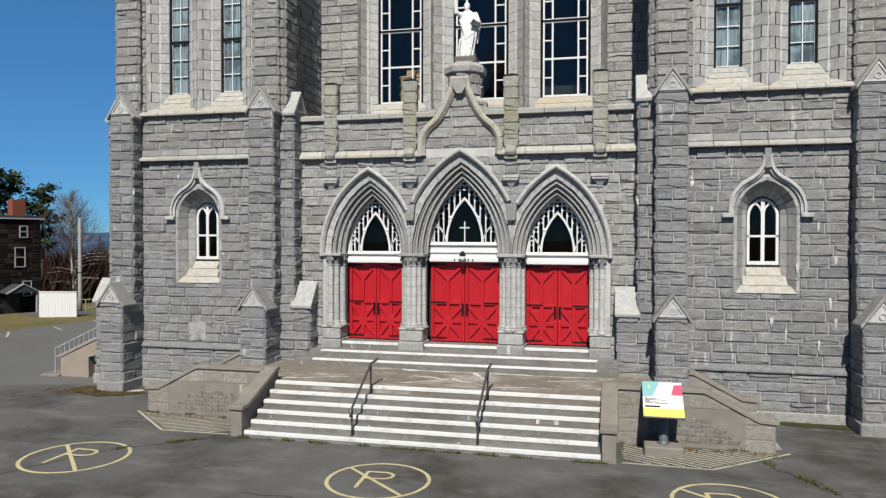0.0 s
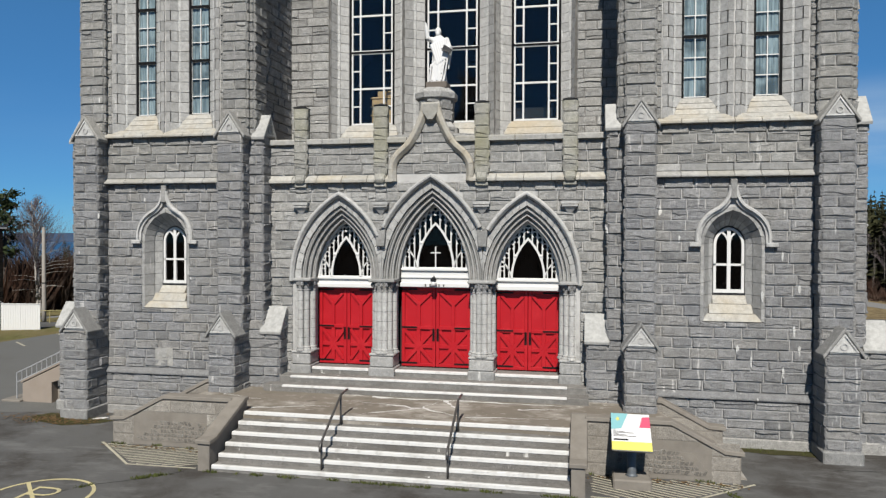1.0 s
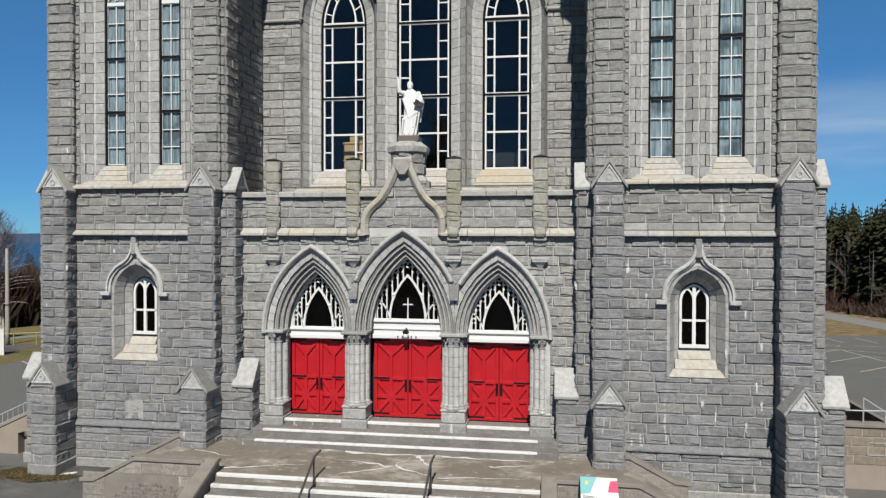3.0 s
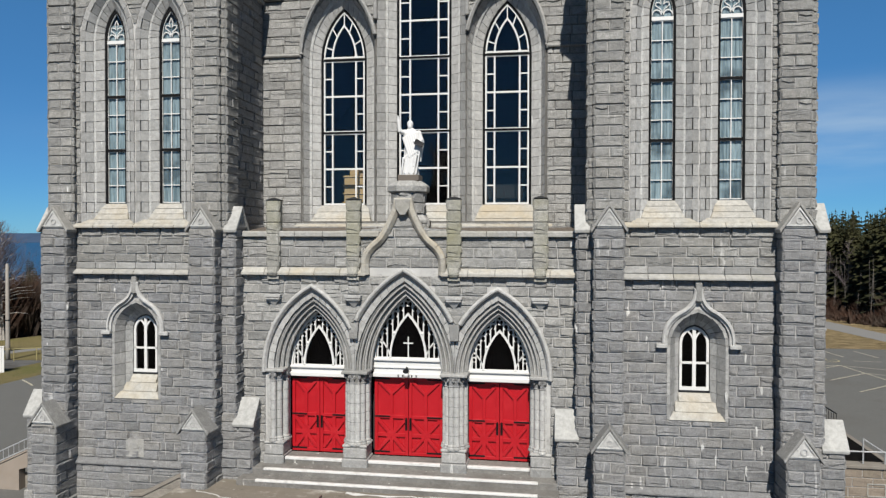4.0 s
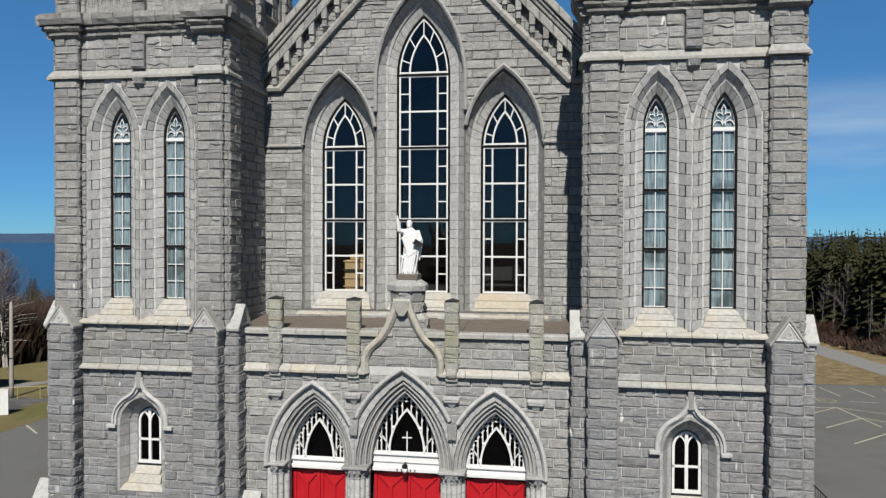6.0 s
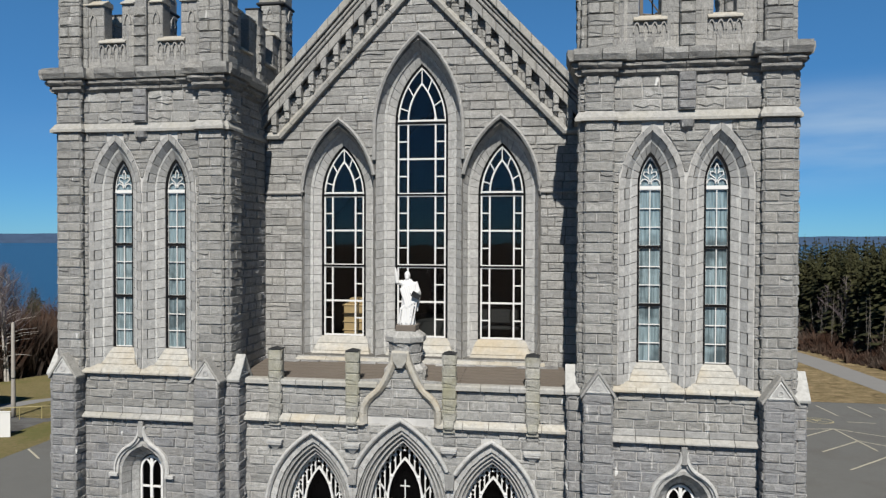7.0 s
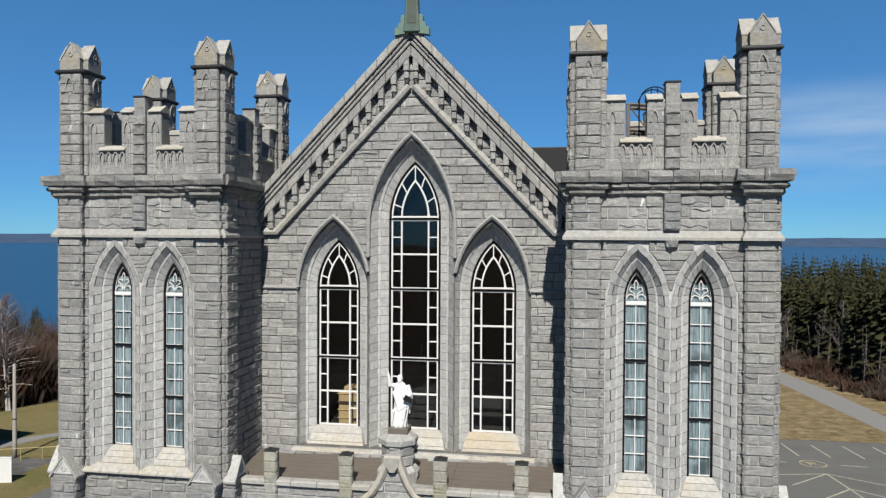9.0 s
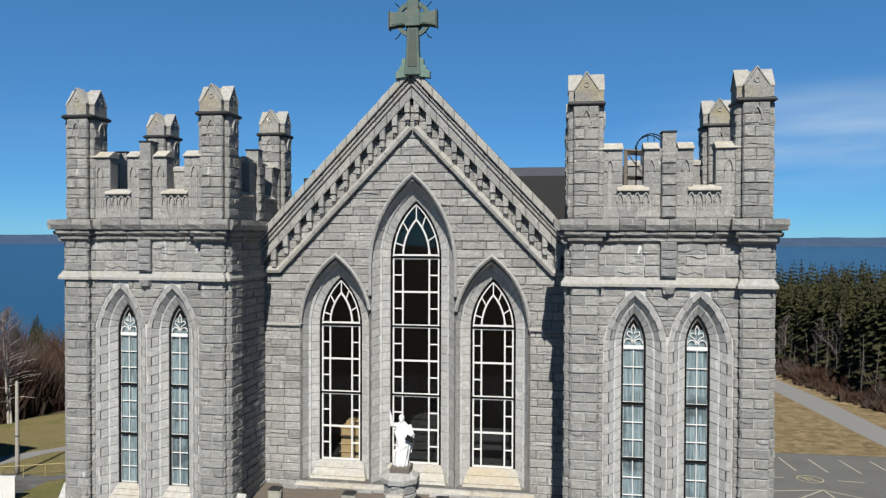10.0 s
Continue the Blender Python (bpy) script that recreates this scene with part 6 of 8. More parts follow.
# ---- steps, landing and cheeks ----
def steps():
    st = top("entrance_steps", (0, -4, 0.1), "broad concrete entrance steps with white painted nosings", "steps")
    part("landing", G().box(-5.5, 5.5, -3.62, 0.0, 0.05, 0.985), LANDING, st, "stained concrete landing")
    for k in range(6):
        y0 = -3.62 - 0.285 * k
        z = 1.0 - 0.15 * k
        if k:
            part("step", G().box(-3.56, 3.58, y0, y0 + 0.32, 0.05, z - 0.002), STEP, st, bevel=0.012)
        part("nosing", G().box(-3.55, 3.57, y0 - 0.012, y0 + 0.07, z - 0.075, z + 0.004), NOSING, st, "worn white nosing", bevel=0.008)
    for k, (y0, x0, x1) in enumerate(((-1.46, -3.62, 3.42), (-1.02, -3.58, 3.42))):
        z = 1.145 + 0.155 * k
        part("step", G().box(x0 - 0.5, x1 + 0.5, y0, 0.0, 0.9, z), STEP, st, bevel=0.012)
        part("nosing", G().box(x0, x1, y0 - 0.012, y0 + 0.09, z - 0.05, z + 0.005), NOSING, st, "worn white nosing", bevel=0.008)
    for c, h in ((-2.43, 0.86), (0, 0.98), (2.40, 0.86)):
        part("threshold", G().box(c - h, c + h, -0.48, 0.06, 1.2, 1.45), STEP, st, bevel=0.01)
        part("nosing", G().box(c - h + 0.01, c + h - 0.01, -0.495, -0.38, 1.385, 1.455), NOSING, st, "worn white nosing", bevel=0.008)
    # pale repaired cracks in the landing
    rng = random.Random(31)
    for x0, y0, x1, y1 in ((0.2, -2.5, -1.1, -3.4), (0.2, -2.5, 1.3, -3.1), (0.2, -2.5, 0.5, -1.6), (0.2, -2.5, -1.6, -2.1), (-3.6, -3.2, -1.9, -2.7), (1.3, -3.1, 3.3, -2.9), (2.4, -2.2, 3.4, -1.9), (-4.9, -2.0, -3.7, -2.4), (-1.2, -1.58, 1.2, -1.62), (0.9, -1.6, 3.3, -1.66), (0.6, -1.62, 1.0, -2.4)):
        n, verts = 9, []
        for i in range(n + 1):
            f, wd = i / n, rng.uniform(0.012, 0.05) * (1.15 - i / n) * (1.9 if y0 > -1.7 else 1)
            x, y = x0 + (x1 - x0) * f + rng.gauss(0, 0.03), y0 + (y1 - y0) * f + rng.gauss(0, 0.03)
            verts += [(x, y - wd, 0.989), (x, y + wd, 0.989)]
        part("crack_repair", G().add(verts, [(2 * i, 2 * i + 2, 2 * i + 3, 2 * i + 1) for i in range(n)]), NOSING, st, "pale mortar in a landing crack")
    return st


steps()


WALLBLOCK = stone_material("weathered concrete block", [(0.0, (0.31, 0.285, 0.25)), (0.5, (0.37, 0.345, 0.305)), (1.0, (0.42, 0.39, 0.345))], stain=(0.15, 0.135, 0.115), pale=(0.60, 0.58, 0.54), stain_amount=0.7, bump=0.25, streak=0.8)
RUBBLE = stone_material("small grey rubble", [(0.0, (0.19, 0.175, 0.155)), (1.0, (0.30, 0.28, 0.25))], stain=(0.12, 0.11, 0.09), bump=0.3, streak=0.1)


def cheek(s):
    """Low concrete wall beside the steps, with a sloping coping, and the two walls of the side ramp."""
    wall = top("cheek_wall", (s * 3.72, -4.3, 0.1), "low concrete cheek wall with a sloping coping", "wall", "stair walls")
    fr = east(s * 3.72)
    prof = [(-5.06, 0.05), (-3.4, 0.05), (-3.4, 1.2), (-3.52, 1.2), (-4.82, 0.68), (-5.06, 0.66)]
    part("wall_body", G().slab(prof, [], -0.13, 0.13, fr), CONCRETE, wall, bevel=0.01)
    path = [(-5.10, 0.665), (-4.82, 0.685), (-3.52, 1.2), (-3.38, 1.2)]
    part("coping", G().sweep(path, [(0, -0.17), (0, 0.17), (0.085, 0.16), (0.085, -0.16)], fr), CONCRETE, wall, bevel=0.012)
    for y, name in ((-3.52, "front"), (-1.62, "rear")):
        ramp = top("ramp_wall", (s * 5.3, y, 0.1), "low concrete ramp wall with patches of rubble", "wall", "stair walls")
        f = front(y)
        a = 3.84 if name == "front" else 5.4
        prof = [(s * a, 0.05), (s * 6.8, 0.05), (s * 6.8, 0.64), (s * 6.5, 0.66), (s * 5.5, 1.18), (s * a, 1.18)]
        part("wall_body", G().slab(prof, [], -0.12, 0.12, f), CONCRETE, ramp, bevel=0.01)
        path = [(s * 6.86, 0.645), (s * 6.5, 0.665), (s * 5.5, 1.185), (s * a, 1.185)]
        path = path if s < 0 else list(reversed(path))
        part("coping", G().sweep(path, [(0, -0.16), (0, 0.16), (0.085, 0.15), (0.085, -0.15)], f), CONCRETE, ramp, bevel=0.012)
        def under_slope(v):
            far = 6.78 if v < 0.62 else 6.5 - (v - 0.66) / 0.52
            lo = a + 0.02
            holes = [(4.45, 6.25)] if name == "front" and 0.30 < v < 0.62 else []
            runs = cut((lo, max(lo + 0.04, far)), *holes)
            return runs if s > 0 else [(-q, -p) for p, q in reversed(runs)]
        lay(ramp, f @ Matrix.Translation((0, 0, 0.125)), under_slope, 0.08, 1.15, 0.268, (0.42, 0.6), 0.004, 95, 300, WALLBLOCK, "block")
        if name == "front":
            rng = random.Random(40 + s)
            part("rubble_bed", G().slab([(s * 4.44, 0.22), (s * 6.28, 0.22), (s * 5.9, 0.66), (s * 4.44, 0.68)], [], 0.1, 0.128, f), CONCRETE, ramp)
            rows, cols = 5, 20
            node = {(i, j): (4.46 + i * 0.085 + (j % 2) * 0.04 + rng.gauss(0, 0.012), 0.23 + j * 0.092 + rng.gauss(0, 0.012)) for i in range(cols + 1) for j in range(rows + 1)}
            for i in range(cols):
                for j in range(rows):
                    q = [node[i, j], node[i + 1, j], node[i + 1, j + 1], node[i, j + 1]]
                    c = (sum(p[0] for p in q) / 4, sum(p[1] for p in q) / 4)
                    if c[1] > 0.66 - max(0, c[0] - 5.6) * 0.7 or rng.random() < 0.05:
                        continue
                    ring_ = []
                    for p, n_ in zip(q, q[1:] + q[:1]):
                        m_ = ((p[0] + n_[0]) / 2, (p[1] + n_[1]) / 2)
                        ring_ += [(c[0] + (p[0] - c[0]) * 0.86, c[1] + (p[1] - c[1]) * 0.86), (c[0] + (m_[0] - c[0]) * 0.94, c[1] + (m_[1] - c[1]) * 0.94)]
                    pts = [(s * u, v) for u, v in ring_]
                    g = G()
                    hgt = 0.128 + rng.uniform(0.004, 0.012)
                    inner_ = [(s * c[0] + (u - s * c[0]) * 0.72, c[1] + (v - c[1]) * 0.72) for u, v in pts]
                    n8 = len(pts)
                    g.add([(u, v, 0.12) for u, v in pts] + [(u, v, hgt) for u, v in inner_], [(k, (k + 1) % n8, n8 + (k + 1) % n8, n8 + k) for k in range(n8)] + [tuple(range(n8, 2 * n8))], f)
                    part("rubble_stone", g, RUBBLE, ramp)
    rf = top("side_ramp", (s * 6, -2.6, 0.1), "sloping concrete side ramp", "ramp")
    g = G().add([(s * 5.5, -3.4, 0.98), (s * 5.5, -1.74, 0.98), (s * 7.0, -1.74, 0.1), (s * 7.0, -3.4, 0.1), (s * 5.5, -3.4, 0.0), (s * 5.5, -1.74, 0.0), (s * 7.0, -1.74, 0.0), (s * 7.0, -3.4, 0.0)],
                [(0, 1, 2, 3), (7, 6, 5, 4), (0, 4, 5, 1), (1, 5, 6, 2), (2, 6, 7, 3), (3, 7, 4, 0)])
    part("ramp_slab", g, LANDING, rf)


cheek(-1), cheek(1)


def handrail(x):
    rail = top("handrail", (x, -4.3, 0.25), "plain steel pipe handrail standing on the steps", "handrail", "step handrails")
    part("pipe", G().tube([(x, -3.30, 1.52), (x, -3.72, 1.50), (x, -4.90, 0.80), (x, -4.98, 0.74), (x, -4.97, 0.64)], 0.025, 8), STEEL, rail, smooth=True)
    part("post", G().tube([(x, -3.74, 0.84), (x, -3.74, 1.49)], 0.022, 8), STEEL, rail, smooth=True)
    part("post", G().tube([(x, -4.88, 0.25), (x, -4.88, 0.80)], 0.022, 8), STEEL, rail, smooth=True)
    return rail


handrail(-1.27), handrail(1.27)

# ---- information board ----
board = top("information_board", (4.72, -4.15, 0.1), "slanted colour information board on a grey steel post", "sign")
part("foot", G().box(4.36, 5.07, -4.45, -3.85, 0.05, 0.31), CONCRETE, board, "rough concrete foot", bevel=0.03)
part("post", G().lathe([(0.13, 0.30), (0.09, 0.34), (0.085, 0.36), (0.085, 1.08)], (4.72, -4.14), 14), plain("grey painted post", (0.20, 0.22, 0.24), 0.5, 0.3), board, smooth=True)
tilt = Matrix.Translation((4.70, -4.18, 1.15)) @ Matrix.Rotation(radians(29), 4, "X")


def flat(name, u0, u1, v0, v1, z, mat_, label="", poly=None):
    pts = poly or [(u0, v0), (u1, v0), (u1, v1), (u0, v1)]
    return part(name, G().slab(pts, [], z - 0.004, z, tilt), mat_, board, label)


PAPER = plain("white print", (0.97, 0.97, 0.96), 0.35, var=0.02, bump=0.02)
part("panel", G().box(-0.37, 0.37, -0.50, 0.50, -0.03, 0.0, tilt), STEEL, board, bevel=0.006)
flat("print", -0.365, 0.365, -0.49, 0.49, 0.006, PAPER, "white printed sheet")
flat("teal_field", 0, 0, 0, 0, 0.012, plain("teal print", (0.32, 0.66, 0.70), 0.35, var=0.03, bump=0.02), "teal corner field", [(-0.365, 0.05), (-0.18, 0.08), (-0.04, 0.49), (-0.365, 0.49)])
flat("red_field", 0, 0, 0, 0, 0.012, plain("red print", (0.85, 0.14, 0.24), 0.35, var=0.03, bump=0.02), "red corner field", [(0.16, 0.12), (0.365, 0.12), (0.365, 0.42), (0.22, 0.40)])
YEL = plain("yellow print", (0.95, 0.88, 0.22), 0.35, var=0.03, bump=0.02)
flat("yellow_field", -0.365, 0.365, -0.49, -0.27, 0.012, YEL, "yellow foot strip")
flat("yellow_star", 0, 0, 0, 0, 0.018, YEL, "", [(-0.24 + (0.05 if k % 2 else 0.02) * math.cos(k * math.pi / 5), 0.33 + (0.07 if k % 2 else 0.03) * math.sin(k * math.pi / 5)) for k in range(10)])
for k in range(6):
    flat("print_bar", -0.33, -0.33 + 0.05 + 0.45 * ((k * 37) % 11) / 11, 0.02 - k * 0.03, 0.03 - k * 0.03, 0.012, STEEL)
flat("title_bar", -0.33, -0.06, -0.235, -0.20, 0.012, IRON)


# ---- the ground ----
def ground_z(x, y):
    d = max(0.0, y - 3) * 0.027 + max(0.0, -x - 15) * 0.027
    if y > 20 or x < -30:
        d += 0.05 * max(0.0, -x - 35) + max(0.0, y - (80 if x < 0 else 150)) * 0.10
    return max(-40.0, 0.1 - min(d, 60))


def axis(near, step, far):
    out, v = [], 0.0
    while v < far:
        out.append(v)
        v += step if v < near else max(step, v * 0.16)
    return sorted({-p for p in out + [far]} | set(out + [far]))


t = Tree("ground of asphalt and grass")
pos = t.n.new("ShaderNodeSeparateXYZ")
t.l.new(t.geo.outputs["Position"], pos.inputs[0])
asph = t.mix(t.noise(1.2, 6, 0.65), (0.071, 0.071, 0.067), (0.100, 0.100, 0.095))
asph = t.mix(t.ramp(t.noise(120, 2, 0.6), (0.35, 0.0), (0.75, 0.6)), asph, (0.155, 0.154, 0.148))
asph = t.mix(t.ramp(t.noise(0.25, 6, 0.7), (0.5, 0.0), (0.7, 0.42)), asph, (0.065, 0.057, 0.048))
t.bump(t.noise(90, 5, 0.7), 0.6, 0.01)
ASPHALT = t.done(asph, 0.92, 0, 0.25)
t = Tree("old dark forecourt asphalt")
asph = t.mix(t.noise(0.9, 6, 0.65), (0.056, 0.056, 0.0555), (0.098, 0.098, 0.097))
asph = t.mix(t.ramp(t.noise(120, 2, 0.6), (0.35, 0.0), (0.75, 0.6)), asph, (0.09, 0.087, 0.08))
asph = t.mix(t.ramp(t.noise(0.32, 7, 0.7), (0.46, 0.0), (0.60, 0.85)), asph, (0.034, 0.030, 0.026))
asph = t.mix(t.ramp(t.noise(0.6, 6, 0.75, (1, 2.5, 1)), (0.52, 0.0), (0.66, 0.7)), asph, (0.125, 0.125, 0.122))
t.bump(t.noise(90, 5, 0.7), 0.6, 0.01)
ASPHALT_OLD = t.done(asph, 0.92, 0, 0.25)
t = Tree("dry spring grass")
gr = t.mix(t.noise(0.35, 6, 0.7), (0.16, 0.135, 0.062), (0.085, 0.085, 0.03))
gr = t.mix(t.ramp(t.noise(5.0, 8, 0.85, (0.6, 1.2, 1)), (0.42, 0.0), (0.6, 0.85)), gr, (0.21, 0.165, 0.085))
gr = t.mix(t.ramp(t.noise(0.16, 4, 0.6), (0.5, 0.0), (0.62, 0.5)), gr, (0.09, 0.105, 0.03))
t.bump(t.noise(20, 6, 0.8), 1.0, 0.08)
GRASS = t.done(gr, 0.95, 0, 0.1)
t = Tree("straw-coloured field grass")
gr = t.mix(t.noise(0.35, 6, 0.7), (0.20, 0.15, 0.08), (0.125, 0.10, 0.05))
gr = t.mix(t.ramp(t.noise(1.1, 7, 0.75, (0.8, 1.1, 1)), (0.44, 0.0), (0.60, 0.9)), gr, (0.29, 0.222, 0.128))
gr = t.mix(t.ramp(t.noise(0.9, 7, 0.75, (0.8, 1.0, 1)), (0.53, 0.0), (0.64, 0.85)), gr, (0.10, 0.074, 0.038))
gr = t.mix(t.ramp(t.noise(6, 5, 0.8), (0.55, 0.0), (0.7, 0.6)), gr, (0.07, 0.06, 0.03))
t.bump(t.noise(7, 7, 0.8), 1.0, 0.15)
FIELD = t.done(gr, 0.95, 0, 0.1)
t = Tree("moss and weeds")
WEED = t.done(t.mix(t.noise(8, 4, 0.6), (0.035, 0.05, 0.012), (0.085, 0.09, 0.03)), 0.9, 0, 0.1)
t = Tree("brown woodland floor")
FLOOR = t.done(t.mix(t.noise(0.4, 6, 0.7), (0.075, 0.055, 0.036), (0.05, 0.045, 0.03)), 0.95, 0, 0.1)
YELLOW = plain("worn yellow road paint", (0.74, 0.65, 0.36), 0.8, var=0.12, scale=12, bump=0.3, fine=80, dirt=(0.16, 0.15, 0.12), dirt_amount=0.6)
LINE = plain("worn pale road paint", (0.62, 0.58, 0.45), 0.8, var=0.15, scale=9, bump=0.3, fine=80, dirt=(0.12, 0.12, 0.11), dirt_amount=0.6)
ROADGREY = plain("pale old road asphalt", (0.30, 0.295, 0.285), 0.9, var=0.12, scale=0.8, bump=0.4, fine=60)

xs, ys = axis(60, 2.5, 4600), axis(60, 2.5, 4600)
g = G()
w_ = len(xs)
g.v = [Vector((x, y, ground_z(x, y))) for y in ys for x in xs]
g.f = [(j * w_ + i, j * w_ + i + 1, (j + 1) * w_ + i + 1, (j + 1) * w_ + i) for j in range(len(ys) - 1) for i in range(w_ - 1)]
part("ground", g, FLOOR, None, "open sloping ground", category="ground", kind="structure", smooth=True)


def drape(name, poly, mat_, lift, label, category, step=2.0, kind="structure"):
    """A sheet of ground cover that follows the slope."""
    loop = []
    for p, q in zip(poly, poly[1:] + poly[:1]):
        n = max(1, int(math.dist(p, q) / step))
        loop += [(p[0] + (q[0] - p[0]) * i / n, p[1] + (q[1] - p[1]) * i / n) for i in range(n)]
    bm = bmesh.new()
    vs = [bm.verts.new((x, y, 0)) for x, y in loop]
    bm.faces.new(vs)
    for ax, no in ((0, (1, 0, 0)), (1, (0, 1, 0))):
        lo, hi = min(p[ax] for p in poly), max(p[ax] for p in poly)
        k = math.floor(lo / 2.5) + 1
        while k * 2.5 < hi:
            co = (k * 2.5, 0, 0) if ax == 0 else (0, k * 2.5, 0)
            bmesh.ops.bisect_plane(bm, geom=bm.verts[:] + bm.edges[:] + bm.faces[:], plane_co=co, plane_no=no)
            k += 1
    bmesh.ops.triangulate(bm, faces=bm.faces)
    for v in bm.verts:
        v.co.z = ground_z(v.co.x, v.co.y) + lift
    me = bpy.data.meshes.new(name)
    bm.to_mesh(me)
    bm.free()
    me.materials.append(mat_)
    ob = tagged(new(name, me), label, category, kind=kind)
    return ob


drape("asphalt_lot", [(-24.3, 8), (-40, -10), (-60, -45), (29.6, -60), (29.6, 37.6), (9, 37.0), (-9, 23), (-24.9, 19), (-24.6, 12)], ASPHALT, 0.012, "grey worn asphalt parking lot", "pavement")
drape("forecourt", [(-12.6, -1.98), (-16, -4.6), (-26, -9), (-40, -30), (29.5, -50), (29.5, -2.6), (18, -2.2), (9.8, -0.6), (9.7, 0.4), (-9.6, 0.4), (-9.6, -1.2)], ASPHALT_OLD, 0.020, "dark old patched asphalt forecourt", "pavement")
drape("grass_verge", [(-24.3, 8.01), (-24.6, 12.01), (-24.9, 19.01), (-9, 23.01), (-9, 47), (-41, 47), (-60, 30), (-75, 20), (-60, -10), (-40, -10)], GRASS, 0.008, "dry spring grass beside the lot", "grass")
drape("grass_field", [(9, 37.05), (29.6, 37.65), (29.65, 10), (60, 10), (60, 46), (37, 53), (34, 66), (33, 95), (5, 95)], FIELD, 0.010, "dry spring grass field", "grass")
drape("road", [(27.6, 95), (27.9, 72), (28.3, 62), (29.06, 50.3), (29.7, 40.2), (30.6, 30), (32, 10), (35, 10), (33.2, 30), (32.3, 46.6), (31.9, 58.9), (30.7, 72.5), (30.3, 95)], ROADGREY, 0.022, "pale narrow asphalt road", "road")
drape("lot_apron", [(-28.4, 19.1), (-28.6, 22.5), (-27.6, 23.2), (-27.6, 24.6), (-29.3, 23.5), (-34.2, 23.9), (-33.6, 20.2), (-31, 18.7)], ASPHALT_OLD, 0.018, "worn asphalt apron behind the fence", "pavement")
drape("footpath", [(-38, 22.6), (-34.7, 25.8), (-33.5, 28.9), (-29, 33.5), (-30, 35), (-34.2, 30.0), (-36.5, 28.0), (-40, 25)], ROADGREY, 0.02, "narrow asphalt path through grass", "path")


def stripe(pts, width, mat_, name="road_line", label="worn painted line on the asphalt", lift=0.026, closed=False, parent=None):
    g = G()
    n = len(pts)
    verts = []
    for i in range(n):
        a, b = pts[i - 1] if (i or closed) else pts[0], pts[(i + 1) % n] if (i < n - 1 or closed) else pts[-1]
        d = Vector((b[0] - a[0], b[1] - a[1])).normalized() * width / 2
        for s in (-1, 1):
            x, y = pts[i][0] - s * d.y, pts[i][1] + s * d.x
            verts.append((x, y, ground_z(x, y) + lift))
    f = [(2 * i, 2 * i + 1, (2 * i + 3) % (2 * n), (2 * i + 2) % (2 * n)) for i in range(n if closed else n - 1)]
    g.add(verts, f)
    return part(name, g, mat_, parent, label if parent is None else "", category="" if parent else "road marking", kind="" if parent else "structure")


def no_parking(cx, cy, r, turn):
    mark = top("parking_mark", (cx, cy, ground_z(cx, cy)), "yellow painted circle with a struck-out letter on asphalt", "road marking", "painted circles")
    rot = lambda u, v: (cx + r * (u * math.cos(turn) - v * math.sin(turn)), cy + r * (u * math.sin(turn) + v * math.cos(turn)))
    w = 0.075 * r
    stripe([rot(math.cos(k * math.pi / 24), math.sin(k * math.pi / 24)) for k in range(48)], w, YELLOW, "ring", closed=True, parent=mark)
    stripe([rot(-0.74, 0.62), rot(0.62, -0.74)], w, YELLOW, "slash", lift=0.028, parent=mark)
    stripe([rot(-0.32, -0.50), rot(-0.32, 0.48)], w, YELLOW, "stem", lift=0.030, parent=mark)
    stripe([rot(-0.32, 0.44), rot(-0.02, 0.44)] + [rot(0.02 + 0.22 * math.cos(a), 0.25 + 0.19 * math.sin(a)) for a in [math.pi / 2 - k * math.pi / 8 for k in range(1, 8)]] + [rot(-0.02, 0.06), rot(-0.32, 0.06)], w, YELLOW, "bowl", lift=0.032, parent=mark)


no_parking(-5.92, -6.98, 0.93, 0.0)
no_parking(-0.05, -6.88, 0.86, 0.06)
no_parking(5.55, -6.60, 0.86, 0.1)
no_parking(21.0, 30.85, 0.8, 0.1)
for s in (-1, 1):
    hatch = top("hatched_strip", (s * 5.3, -4.4, 0.1), "worn yellow hatching on the asphalt beside the steps", "road marking")
    edge = [(s * 3.95, -4.95), (s * 5.5, -4.98), (s * 7.05, -3.65)]
    stripe(edge, 0.06, LINE, "edge_line", parent=hatch)
    for k in range(17):
        x0 = 2.0 + 0.29 * k
        pts = []
        for j in range(60):
            x = x0 + j * 0.06
            y = -3.72 - 0.48 * (x - x0) + 0.02 * math.sin(x * 2)
            low = -4.92 if x < 5.5 else -4.92 + (x - 5.5) * 0.83
            if x < 3.95:
                continue
            if y < low:
                break
            pts.append((s * x, y))
        if len(pts) > 2:
            stripe(pts, 0.05, LINE, "hatch_line", lift=0.028, parent=hatch)
for p, q in (((20.5, 36.0), (20.7, 32.7)), ((22.5, 35.9), (22.75, 32.7)), ((24.65, 36.0), (24.9, 32.7)), ((26.75, 36.1), (26.95, 32.9)), ((28.9, 36.2), (29.1, 33.0)),
             ((22.65, 30.8), (24.3, 30.7)), ((18.3, 30.9), (19.4, 30.9)), ((21.05, 28.6), (18.2, 25.8)), ((21.05, 28.6), (21.5, 23.5)), ((21.05, 28.6), (27.0, 24.6)), ((21.05, 28.6), (17.6, 27.8)),
             ((18.44, 22.78), (21.38, 25.7)), ((21.38, 25.7), (25.5, 22.0)), ((18.6, 19.42), (22.4, 23.2)),
             ((-24.06, 9.9), (-22.0, 7.7)), ((-23.7, 12.3), (-21.8, 10.7)), ((-24.6, 16.2), (-22.6, 14.5)), ((9.9, -3.3), (13.5, -3.2)), ((9.9, -3.3), (11.5, -4.8))):
    stripe([p, q], 0.11, LINE)

